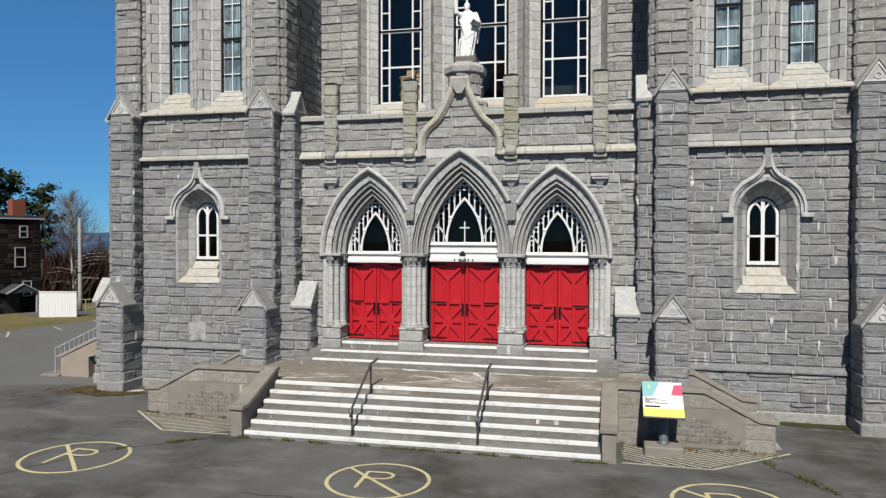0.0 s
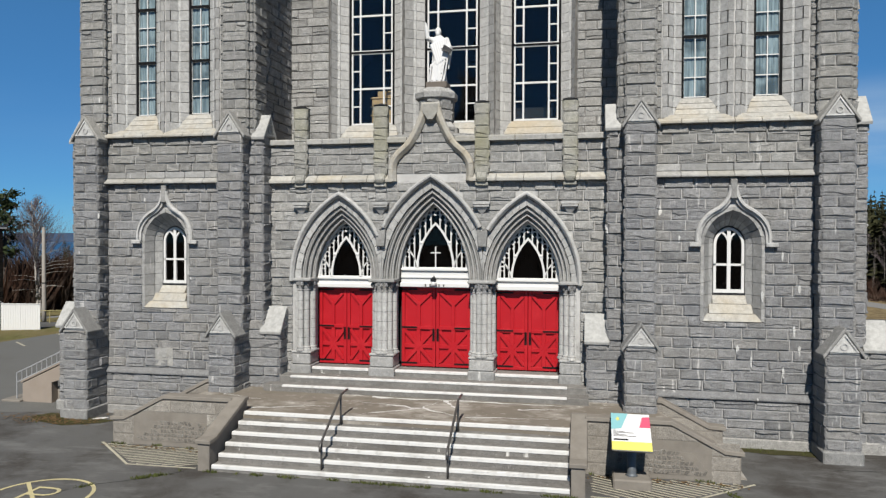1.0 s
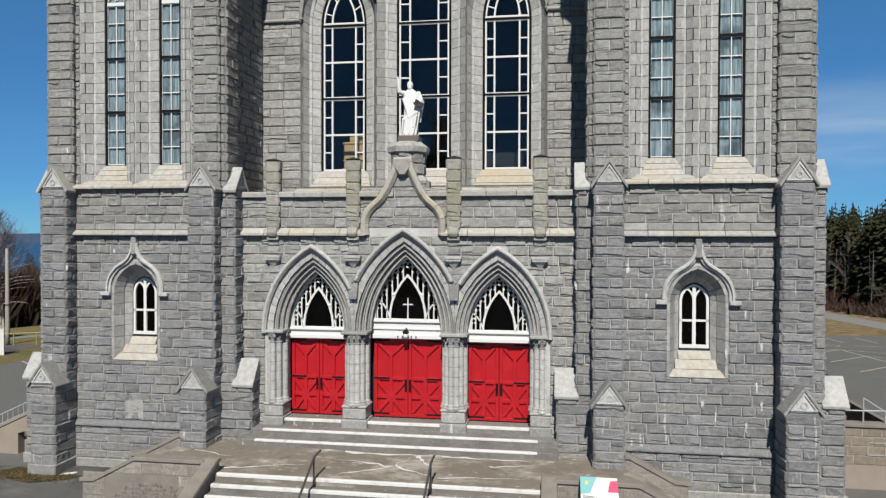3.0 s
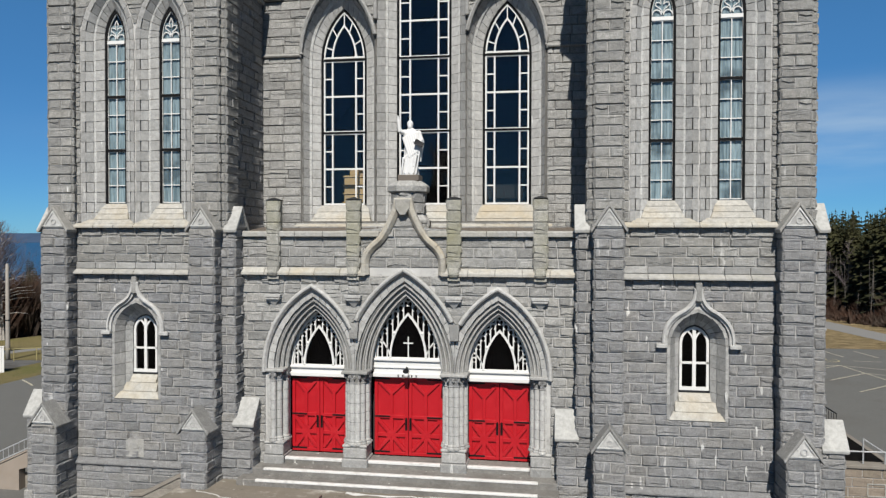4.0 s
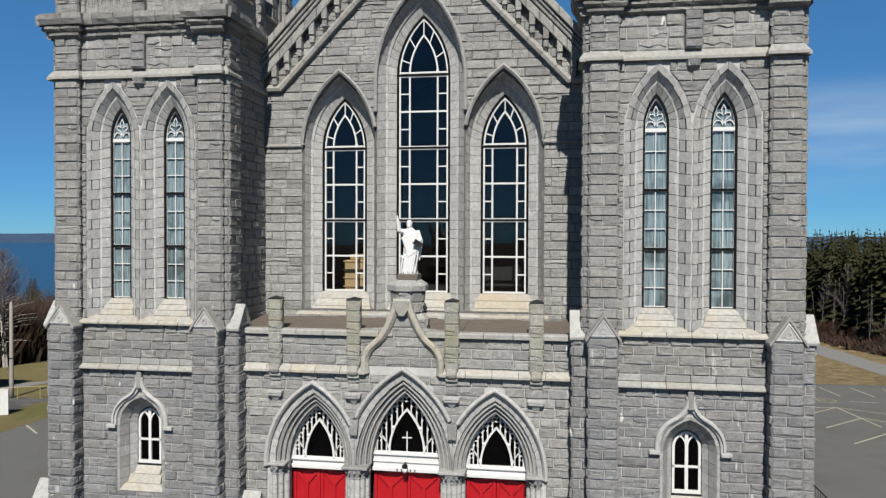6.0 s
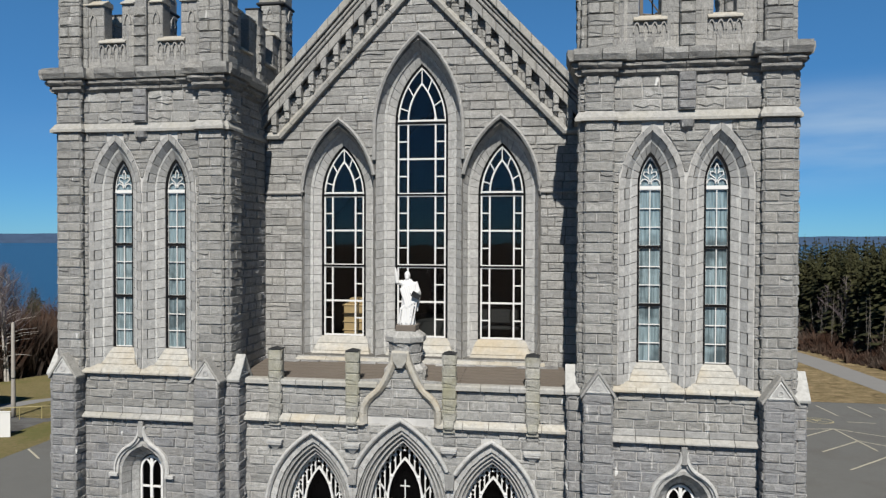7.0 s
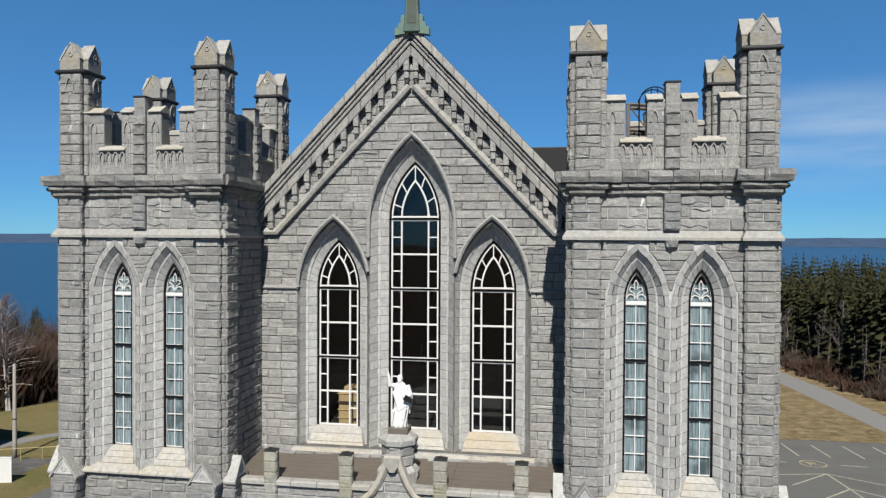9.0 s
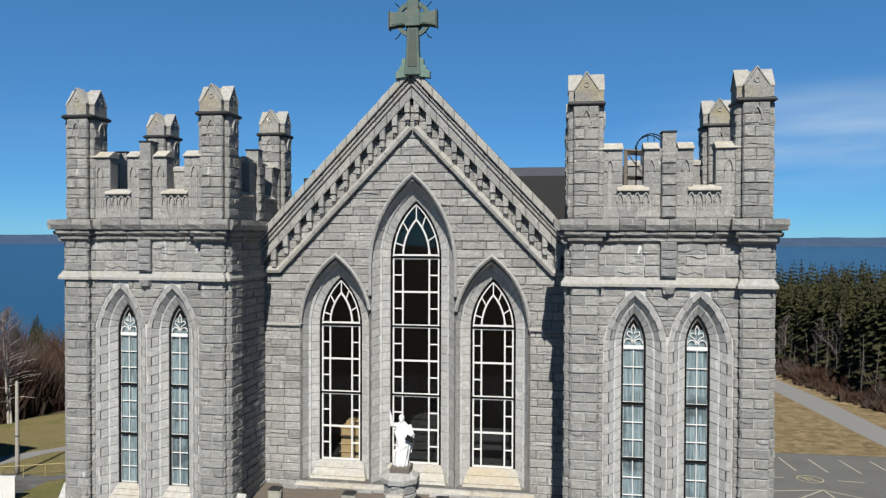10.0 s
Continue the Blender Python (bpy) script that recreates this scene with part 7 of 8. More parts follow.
t = Tree("moss bed")
t.bump(t.noise(30, 5, 0.7), 1.0, 0.03)
MOSS = t.done(t.mix(t.noise(5, 5, 0.7), (0.026, 0.030, 0.010), (0.068, 0.060, 0.030)), 0.95, 0, 0.1)
drape("moss_strip", [(5.45, -1.50), (6.0, -1.38), (6.6, -1.50), (7.3, -1.42), (7.9, -1.56), (8.4, -1.48), (8.8, -1.60), (8.8, -1.0), (5.45, -1.0)], MOSS, 0.028, "strip of moss and dead grass along the tower foot", "moss")
drape("moss_patch", [(-9.9, -2.35), (-9.0, -2.6), (-8.2, -2.2), (-8.0, -1.9), (-10.2, -1.5), (-10.4, -2.0)], MOSS, 0.027, "patch of moss and dead grass at the buttress foot", "moss")
# cracks in the old asphalt
CRACK = plain("tar crack", (0.018, 0.017, 0.015), 0.95, bump=0.0)
rng = random.Random(9)
for start, end in (((-4.05, -5.15), (-5.6, -6.5)), ((-5.6, -6.5), (-6.9, -8.9)), ((6.2, -3.85), (7.3, -5.9)), ((7.3, -5.9), (7.1, -9.0)), ((-2.0, -7.9), (2.6, -8.6)), ((8.9, -2.4), (13.5, -2.0))):
    n = 12
    pts = [(start[0] + (end[0] - start[0]) * i / n + rng.gauss(0, 0.035), start[1] + (end[1] - start[1]) * i / n + rng.gauss(0, 0.035)) for i in range(n + 1)]
    stripe(pts, 0.022, CRACK, "asphalt_crack", "thin dark crack in the asphalt", lift=0.0235)
# weeds along the foot of the walls
rng = random.Random(5)
g = G()
for k in range(5600):
    m = rng.random()
    if m < 0.40:
        x, y = rng.uniform(-3.7, 3.7), -5.09 + rng.gauss(0, 0.035)
    elif m < 0.62:
        s = rng.choice((-1, 1))
        x, y = s * rng.uniform(3.95, 6.9), -3.68 + rng.gauss(0, 0.05)
    elif m < 0.75:
        f = rng.random()
        x, y = -4.1 - 1.4 * f + rng.gauss(0, 0.04), -5.2 - 1.2 * f + rng.gauss(0, 0.04)
    elif m < 0.85:
        f = rng.random()
        x, y = 6.3 + 1.0 * f + rng.gauss(0, 0.05), -3.9 - 1.9 * f + rng.gauss(0, 0.05)
    elif m < 0.93:
        x, y = -9.3 + rng.gauss(0, 0.5), -2.1 + rng.gauss(0, 0.15)
    else:
        x, y = rng.uniform(5.6, 8.8), -1.25 + rng.gauss(0, 0.1)
    if noise.noise((x * 2.6, y * 2.6, 3)) < 0.0:
        continue
    hgt, a = rng.uniform(0.03, 0.09), rng.uniform(0, 6.28)
    dx, dy = 0.018 * math.cos(a), 0.018 * math.sin(a)
    lx, ly = rng.gauss(0, 0.03), rng.gauss(0, 0.03)
    g.add([(x - dx, y - dy, 0.10), (x + dx, y + dy, 0.10), (x + lx, y + ly, 0.10 + hgt)], [(0, 1, 2)])
me = bpy.data.meshes.new("weeds")
me.from_pydata([tuple(v) for v in g.v], [], g.f)
me.materials.append(WEED)
tagged(new("weeds", me), "tufts of weeds along the steps and cracks", "weeds", kind="stuff")

# ---- water and far shore ----
t = Tree("sea water")
t.bump(t.noise(0.15, 4, 0.6), 0.35, 1.0)
SEA = t.done(t.mix(t.noise(0.004, 4, 0.6, (1, 4, 1)), (0.007, 0.036, 0.082), (0.011, 0.05, 0.108)), 0.35, 0, 0.3)
# the haze over the bay is put into the shore's blue colour
HAZY_SHORE = plain("far wooded shore in blue haze", (0.07, 0.115, 0.20), 0.95, var=0.3, scale=0.02, bump=0.0, spec=0.0)
part("sea", G().add([(-4700, 60, -24), (4700, 60, -24), (4700, 4700, -24), (-4700, 4700, -24)], [(0, 1, 2, 3)]), SEA, None, "calm dark blue sea", category="water", kind="structure")
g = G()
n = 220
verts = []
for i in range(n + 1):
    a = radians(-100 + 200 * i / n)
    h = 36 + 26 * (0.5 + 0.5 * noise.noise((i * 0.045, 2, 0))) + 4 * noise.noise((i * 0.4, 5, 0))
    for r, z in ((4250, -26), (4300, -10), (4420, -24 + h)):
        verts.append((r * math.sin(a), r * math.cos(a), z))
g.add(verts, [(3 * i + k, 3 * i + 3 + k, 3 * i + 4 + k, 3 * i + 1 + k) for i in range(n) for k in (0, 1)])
part("far_shore", g, HAZY_SHORE, None, "low wooded far shore across the bay, tinted with haze", category="hills", kind="structure", smooth=True)

# ---- beside the towers ----
TAN = plain("tan rendered concrete", (0.41, 0.345, 0.285), 0.9, var=0.15, scale=2.5, bump=0.3, fine=60, dirt=(0.20, 0.16, 0.12), dirt_amount=0.5)
GALV = plain("light galvanised rail", (0.55, 0.56, 0.57), 0.5, 0.15, bump=0.1)
ramp = top("side_entrance_ramp", (-11, -0.3, 0.1), "tan concrete ramp wall with a grey rail", "ramp")
f = front(-0.47)
part("wall_body", G().slab([(-12.0, 0.0), (-9.6, 0.0), (-9.6, 1.74), (-12.0, 0.64)], [[(-11.05, 0.1), (-10.3, 0.1), (-10.3, 0.92), (-11.05, 0.70)]], -0.25, 0, f), TAN, ramp)
part("shaft_back", G().box(-11.2, -10.1, 0.1, 0.2, 0, 1.0), LEAD, ramp)
part("coping", G().sweep([(-12.04, 0.64), (-9.6, 1.76)], [(0, -0.28), (0, 0.03), (0.05, 0.03), (0.05, -0.28)], f), TAN, ramp, bevel=0.01)
part("ramp_slab", G().add([(-12.0, -0.22, 0.1), (-9.6, -0.22, 1.2), (-9.6, 1.6, 1.2), (-12.0, 1.6, 0.1), (-12.0, -0.22, 0.0), (-9.6, -0.22, 0.0), (-9.6, 1.6, 0.0), (-12.0, 1.6, 0.0)],
                          [(0, 1, 2, 3), (7, 6, 5, 4), (0, 4, 5, 1), (1, 5, 6, 2), (2, 6, 7, 3), (3, 7, 4, 0)]), LANDING, ramp)
for dz in (0.33, 0.06):
    part("rail", G().tube([(-12.25, -0.4, 0.58 + dz), (-12.0, -0.4, 0.69 + dz), (-9.7, -0.4, 1.75 + dz)], 0.018, 6), GALV, ramp)
for k in range(16):
    x = -12.25 + 0.165 * k
    z = 0.58 + (x + 12.25) * 0.458
    part("baluster", G().tube([(x, -0.4, 0.1 if k == 0 else z), (x, -0.4, z + 0.33)], 0.018 if k == 0 else 0.009, 6), GALV, ramp)
part("kerb_slab", G().box(-12.6, -11.98, -0.6, 0.3, 0.0, 0.17), CONCRETE, ramp, bevel=0.02)

areaway = top("areaway_wall", (12, 0.35, 0.1), "tan concrete block wall with a pale pipe rail", "wall")
BLOCK = stone_material("tan concrete block", [(0.0, (0.26, 0.22, 0.17)), (1.0, (0.34, 0.28, 0.22))], stain=(0.2, 0.17, 0.14), bump=0.15, streak=0.1)
f = front(0.35)
part("wall_body", G().box(9.7, 16.5, 0.0, 1.62, -0.3, -0.012, f), MORTAR, areaway)
lay(areaway, f, lambda v: [(9.7, 16.5)], 0.7, 1.62, 0.23, (0.42, 0.5), 0.006, 90, 300, BLOCK, "block")
part("wall_foot", G().box(9.7, 16.5, 0.0, 0.7, -0.02, 0.02, f), TAN, areaway)
part("coping", G().box(9.7, 16.5, 1.62, 1.70, -0.34, 0.05, f), CONCRETE, areaway, bevel=0.01)
part("side_wall", G().box(11.94, 12.06, 0.65, 9.0, 0.0, 1.62), TAN, areaway)
part("side_coping", G().box(11.93, 12.07, 0.70, 9.04, 1.62, 1.67), CONCRETE, areaway, bevel=0.01)
part("landing", G().box(9.5, 11.93, 0.66, 1.1, 0.0, 1.3), TAN, areaway)
for k in range(6):
    part("tread", G().box(9.5, 11.93, 1.1 + 0.28 * k, 1.38 + 0.28 * k, 0.0, 1.12 - 0.17 * k), STEP, areaway)
part("rail", G().tube([(9.8, 0.5, 1.99), (11.3, 0.5, 1.99), (11.85, 0.5, 2.0)], 0.02, 6), GALV, areaway)
part("rail", G().tube([(11.3, 0.5, 2.31), (11.8, 0.5, 1.98)], 0.018, 6), GALV, areaway)
for x, z in ((10.4, 1.99), (11.3, 2.31), (11.8, 2.0)):
    part("post", G().tube([(x, 0.5, 1.68), (x, 0.5, z)], 0.02, 6), GALV, areaway)
part("stair_rail", G().tube([(11.95, 4.0, 2.1), (11.95, 8.9, 2.1)], 0.018, 6), IRON, areaway)
for k in range(25):
    part("baluster", G().tube([(11.95, 4.0 + 0.2 * k, 1.68), (11.95, 4.0 + 0.2 * k, 2.1)], 0.008, 5), IRON, areaway)
part("notice_frame", G().sweep([(11.35, 0.95), (11.75, 0.95), (11.75, 1.25), (11.35, 1.25)], [(-0.012, 0.0), (0.012, 0.0), (0.012, 0.02), (-0.012, 0.02)], f, True), PALE, areaway, "thin pale outline of a lost notice")

# ladder hoop on the tower roof
hoop = top("ladder_hoop", (6.81, 0.2, 15.9), "black iron ladder hoop behind the battlements", "ladder")
for y in (0.1, 0.45):
    part("hoop", G().tube([(6.81 - 0.39 * math.cos(k * math.pi / 10), y, 17.66 + 0.41 * math.sin(k * math.pi / 10)) for k in range(11)], 0.016, 6), IRON, hoop)
for x in (6.72, 6.88):
    part("rung", G().tube([(x, 0.1, 17.86), (x, 0.1, 18.06)], 0.012, 6), IRON, hoop)
for x in (6.42, 7.20):
    part("rail", G().tube([(x, 0.1, 15.9), (x, 0.1, 17.68)], 0.02, 6), IRON, hoop)
OLDWOOD = plain("weathered grey timber", (0.21, 0.185, 0.16), 0.9, var=0.3, scale=9, bump=0.4)
hatch_box = top("roof_hatch_frame", (6.4, 0.4, 15.9), "weathered timber hatch frame on the tower roof", "frame")
for x, y in ((6.14, 0.1), (6.64, 0.16), (6.20, 0.66), (6.70, 0.72)):
    part("post", G().box(x - 0.045, x + 0.045, y - 0.045, y + 0.045, 15.9, 17.62 - 0.08 * (y > 0.5)), OLDWOOD, hatch_box, bevel=0.006)
for (x0, y0), (x1, y1) in (((6.10, 0.1), (6.69, 0.16)), ((6.15, 0.66), (6.74, 0.72)), ((6.14, 0.1), (6.20, 0.70)), ((6.64, 0.16), (6.70, 0.72))):
    for z in (16.95, 17.63):
        part("rail", G().tube([(x0, y0, z), (x1, y1, z - 0.03)], 0.05, 4), OLDWOOD, hatch_box)
part("brace", G().tube([(6.18, 0.12, 17.58), (6.62, 0.16, 16.98)], 0.022, 4), OLDWOOD, hatch_box)

# carved date stone on the tower wall
part("wall_plaque", G().box(-7.40, -6.88, 1.42, 1.90, 0, 0.04, front(TY)).lathe([(0.10, 0.04), (0.10, 0.052), (0.06, 0.056)], (-7.14, 1.73), 16, front(TY)).box(-7.3, -6.98, 1.50, 1.53, 0.04, 0.048, front(TY)), PALE, None, "pale carved plaque set in the tower wall", category="plaque", bevel=0.01)

# ---- the house beyond the lot ----
# dark brown stone, taken near black to hold the shade on the front
DARKBRICK = stone_material("dark brown house stone with shade in its colour", [(0.0, (0.014, 0.0125, 0.0115)), (0.6, (0.030, 0.025, 0.022)), (1.0, (0.065, 0.056, 0.048))], stain=(0.02, 0.017, 0.015), pale=(0.06, 0.055, 0.05), bump=0.3, streak=0.2, speckle=0.4)
DARKBRICK.node_tree.nodes["Principled BSDF"].inputs["Specular IOR Level"].default_value = 0.03
sight = Vector((-0.672, 0.741, 0))
rt = Vector((0.741, 0.672, 0))
hp = Vector((-35.05, 23.8, 0))
turn_l = Matrix.Rotation(radians(30), 3, "Z")
rt, face = turn_l @ rt, turn_l @ sight
hf = Matrix(((rt.x, 0, -face.x, hp.x), (rt.y, 0, -face.y, hp.y), (0, 1, 0, 0.26), (0, 0, 0, 1)))
house = top("house", (hp.x, hp.y, -2), "dark stone three-storey house with pale window frames", "house")
house_wall = part("wall", G().box(-14, 0, -2.6, 5.2, -6.5, -0.01, hf), DARKBRICK, house)
lay(house_wall, hf, lambda v: [(-4.6, 0.0)], -2.2, 5.1, 0.33, (0.45, 1.1), 0.03, 97, 300, DARKBRICK)
part("roof", G().box(-14.2, 0.15, 5.2, 5.34, -6.65, 0.15, hf), SLATE, house, "flat roof edge")
part("fascia", G().box(-14.2, 0.17, 5.10, 5.2, 0.0, 0.17, hf), GALV, house)
part("chimney", G().box(-1.65, -0.75, 5.3, 6.45, -1.1, -0.5, hf), plain("red chimney brick", (0.30, 0.085, 0.05), 0.9, var=0.3, scale=9, bump=0.4), house, "red brick chimney", bevel=0.02)
for u, z0, z1, hw in ((-1.2, 3.9, 4.6, 0.22), (-1.45, 1.9, 3.15, 0.30), (-1.0, -0.1, 0.85, 0.25), (-4.2, 3.7, 4.8, 0.35), (-4.2, 1.6, 3.0, 0.4)):
    w = part("window", G().slab([(u - hw - 0.06, z0 - 0.06), (u + hw + 0.06, z0 - 0.06), (u + hw + 0.06, z1 + 0.06), (u - hw - 0.06, z1 + 0.06)], [[(u - hw, z0), (u + hw, z0), (u + hw, z1), (u - hw, z1)]], -0.05, 0.09, hf), GALV, house, "grey framed sash window")
    part("pane", G().sheet([(u - hw, z0), (u + hw, z0), (u + hw, z1), (u - hw, z1)], 0.045, hf), GLASS, w)
    part("sash_bar", G().box(u - hw, u + hw, (z0 + z1) / 2 - 0.03, (z0 + z1) / 2 + 0.03, 0.045, 0.075, hf), GALV, w)
part("porch_hood", G().slab([(-3.0, 0.2), (-0.9, 0.2), (-1.95, 0.75)], [], 0, 1.4, hf), SLATE, house, "small gabled door hood")
part("porch_trim", G().sweep([(-3.05, 0.15), (-1.95, 0.75), (-0.85, 0.15)], [(0, 1.3), (0.06, 1.3), (0.06, 1.45), (0, 1.45)], hf), GALV, house)
part("porch_post", G().box(-1.06, -0.94, -2.0, 0.2, 1.2, 1.32, hf), GALV, house)
part("door", G().box(-2.5, -1.5, -1.9, 0.1, 0, 0.09, hf), LEAD, house)

fence = top("white_fence", (-28.95, 18.46, -0.7), "white painted board fence panel beside the lot", "fence")
d = Vector((0.985, 0.171, 0))
ff = Matrix(((d.x, 0, d.y, -30.1), (d.y, 0, -d.x, 18.26), (0, 1, 0, 0), (0, 0, 0, 1)))
part("back_rail", G().box(0.03, 2.32, 0.4, 0.5, -0.1, -0.03, ff), WHITE, fence)
for k in range(16):
    part("board", G().box(k * 0.147, k * 0.147 + 0.138, -0.80, 0.82 + 0.008 * (k * 5 % 3), -0.03, 0.0, ff), WHITE, fence)
part("top_rail", G().box(-0.02, 2.37, 0.82, 0.87, -0.08, 0.03, ff), WHITE, fence, bevel=0.01)

zp = ground_z(-31.8, 23.7)
pole = top("wooden_pole", (-31.8, 23.7, zp), "tall pale weathered wooden pole on the asphalt apron", "pole")
part("shaft", G().lathe([(0.15, zp - 0.1), (0.14, zp + 1.0), (0.10, 5.4), (0.06, 5.46)], (-31.8, 23.7), 10), plain("pale weathered pole wood", (0.44, 0.41, 0.37), 0.9, var=0.25, scale=5, bump=0.4), pole, smooth=True)
part("band", G().lathe([(0.135, zp + 2.6), (0.135, zp + 2.68)], (-31.8, 23.7), 10), LEAD, pole)
low_rail = top("yellow_pipe_rail", (-30.5, 24.5, ground_z(-30.5, 24.5)), "low faded yellow pipe rail beside the apron", "railing")
FADED = plain("faded yellow paint", (0.50, 0.43, 0.20), 0.6, 0.1, var=0.2, scale=6, bump=0.1)
for k in range(6):
    x, y = -33.4 + 1.3 * k, 22.2 + 0.42 * k
    part("post", G().tube([(x, y, ground_z(x, y)), (x, y, ground_z(x, y) + 0.85)], 0.03, 6), FADED, low_rail)
    if k < 5:
        part("rail", G().tube([(x, y, ground_z(x, y) + 0.83), (x + 1.3, y + 0.42, ground_z(x + 1.3, y + 0.42) + 0.83)], 0.025, 6), FADED, low_rail)

# ---- trees ----
def foliage(name, lo, hi):
    t = Tree(name)
    ob = t.n.new("ShaderNodeObjectInfo")
    r = t.math("FRACT", t.math("ADD", ob.outputs["Random"], t.noise(0.35, 3, 0.6)))
    return t.done(t.mix(r, lo, hi), 0.85, 0, 0.15)


NEEDLES = foliage("conifer needles", (0.017, 0.020, 0.008), (0.046, 0.042, 0.018))
PINE = foliage("pine needles", (0.016, 0.026, 0.012), (0.040, 0.050, 0.02))
BARK = plain("grey bark", (0.13, 0.11, 0.095), 0.95, var=0.3, scale=8, bump=0.6)
BIRCH = plain("pale birch bark", (0.62, 0.58, 0.53), 0.85, var=0.2, scale=7, bump=0.3, dirt=(0.10, 0.08, 0.07), dirt_amount=0.6)
TWIG = plain("grey-brown bare twigs", (0.19, 0.155, 0.16), 0.9, var=0.3, scale=1.5, bump=0.0)
GREYSTEM = plain("grey stem bark", (0.28, 0.25, 0.22), 0.9, var=0.3, scale=4, bump=0.3)
t = Tree("russet and grey bare shrubs")
SHRUB = t.done(t.mix(t.ramp(t.noise(0.22, 4, 0.6), (0.40, 0.0), (0.60, 1.0)), (0.046, 0.024, 0.016), (0.052, 0.041, 0.034)), 0.95, 0, 0.1)


def conifer_crown(seed, height, wide, bare=0.18, rate=2.6, sprays=5, whorl=12):
    """Whorls of drooping sprays, ragged and with gaps."""
    rng = random.Random(seed)
    verts, faces = [], []
    tiers = int(height * rate)
    for k in range(tiers):
        f = k / (tiers - 1)
        z = height * (bare + (1 - bare) * f)
        reach = wide * (1 - f) ** 0.8 * rng.uniform(0.75, 1.15) + 0.12
        n = whorl if f < 0.7 else whorl * 2 // 3
        off = rng.uniform(0, 6.28)
        for i in range(n):
            if rng.random() < 0.12:
                continue
            a = off + 2 * math.pi * i / n + rng.uniform(-0.25, 0.25)
            r = reach * rng.uniform(0.6, 1.1)
            dz = -r * rng.uniform(0.15, 0.45)
            ca, sa = math.cos(a), math.sin(a)
            for m in range(sprays):
                s0 = 0.12 + 0.96 / sprays * m
                s1 = s0 + 1.2 / sprays
                wd = r * 0.9 / sprays * (1.1 - s0)
                side = rng.choice((-1, 1))
                p0 = (ca * r * s0, sa * r * s0, z + dz * s0)
                p1 = (ca * r * s1 - sa * wd * side, sa * r * s1 + ca * wd * side, z + dz * s1 - 0.1)
                p2 = (ca * r * s1 + sa * wd * side * 0.6, sa * r * s1 - ca * wd * side * 0.6, z + dz * s1 + rng.uniform(-0.12, 0.15))
                b = len(verts)
                verts += [p0, p1, p2, (p0[0], p0[1], p0[2] + 0.14)]
                faces += [(b, b + 1, b + 2), (b + 3, b + 1, b + 2)]
    b = len(verts)
    verts += [(-0.06, 0, height * 0.96), (0.06, 0, height * 0.96), (0, 0, height * 1.04)]
    faces.append((b, b + 1, b + 2))
    return verts, faces


def mesh_of(name, verts, faces, mat_):
    me = bpy.data.meshes.new(name)
    me.from_pydata([tuple(v) for v in verts], [], faces)
    me.materials.append(mat_)
    return me


KINDS = []
for k in range(5):
    hgt = (12.2, 12.8, 11, 12.4, 9.5)[k]
    v, fc = conifer_crown(50 + k, hgt, (2.3, 2.6, 2.2, 2.1, 2.2)[k], (0.2, 0.1, 0.3, 0.25, 0.05)[k])
    tr = top("spruce_tree", (40 + 3 * k, 70, ground_z(40 + 3 * k, 70) - 0.1), "dark green spruce at the wood's edge", "tree", "spruces at the wood's edge")
    base = tr.matrix_basis.translation.copy()
    trunk = G().tube([base, base + Vector((0.05, 0, hgt * 0.5)), base + Vector((0, 0, hgt * 0.97))], 0.16, 6, 0.02)
    part("trunk", trunk, BARK, tr)
    cr = new("crown", mesh_of("crown", [base + Vector(p) for p in v], fc, NEEDLES))
    under(cr, tr)
    KINDS.append((tr, v, fc, hgt))
rng = random.Random(77)


def wood_edge(f):
    """Points along the front of the wood, from far to near."""
    pts = [(31, 108), (33, 92), (34.6, 74), (36.0, 61), (38.6, 53), (47, 40), (62, 22)]
    f *= len(pts) - 1
    i = min(int(f), len(pts) - 2)
    return tuple(pts[i][k] + (pts[i + 1][k] - pts[i][k]) * (f - i) for k in (0, 1))


spots = [(wood_edge((i + rng.uniform(-0.3, 0.3)) / 34 if 0 < i < 34 else i / 34), 1.5 + rng.uniform(0, 3)) for i in range(35)]
rest_v, rest_f = [], []
for n, ((x, y), back) in enumerate(spots):
    x, y = x + (back + 2.5) * 0.8, y + (back + 2.5) * 0.5
    src = KINDS[n % 5]
    m = Matrix.Translation((x, y, ground_z(x, y) - 0.1)) @ Matrix.Rotation(rng.uniform(0, 6.28), 4, "Z")
    if n < 5:
        KINDS[n][0].matrix_basis = m
        continue
    sc = rng.uniform(0.7, 1.0)
    cp = copy_thing(src[0], m)
    cp.scale = (sc, sc, sc)
DEEP = [(h_, *conifer_crown(90 + k, h_, w_, 0.1, 1.7, 2, 9)) for k, (h_, w_) in enumerate(((12.5, 2.5), (13, 2.9), (11.5, 2.3), (12, 2.1)))]
for i in range(1500):
    f, back = rng.random(), 3 + 150 * rng.random() ** 1.6
    x, y = wood_edge(f)
    x, y = x + back * 0.85, y + back * 0.5
    hh, cv, cf = DEEP[rng.randrange(4)]
    gz, a = ground_z(x, y), rng.uniform(0, 6.28)
    sz = (rng.uniform(9.3, 11.6) - gz) / hh if back > 12 else rng.uniform(0.75, 1.0)
    sx = rng.uniform(0.85, 1.15)
    ca, sa, b = math.cos(a) * sx, math.sin(a) * sx, len(rest_v)
    rest_v += [(x + ca * p[0] - sa * p[1], y + sa * p[0] + ca * p[1], gz + sz * p[2]) for p in cv]
    rest_f += [tuple(b + q for q in t3) for t3 in cf]
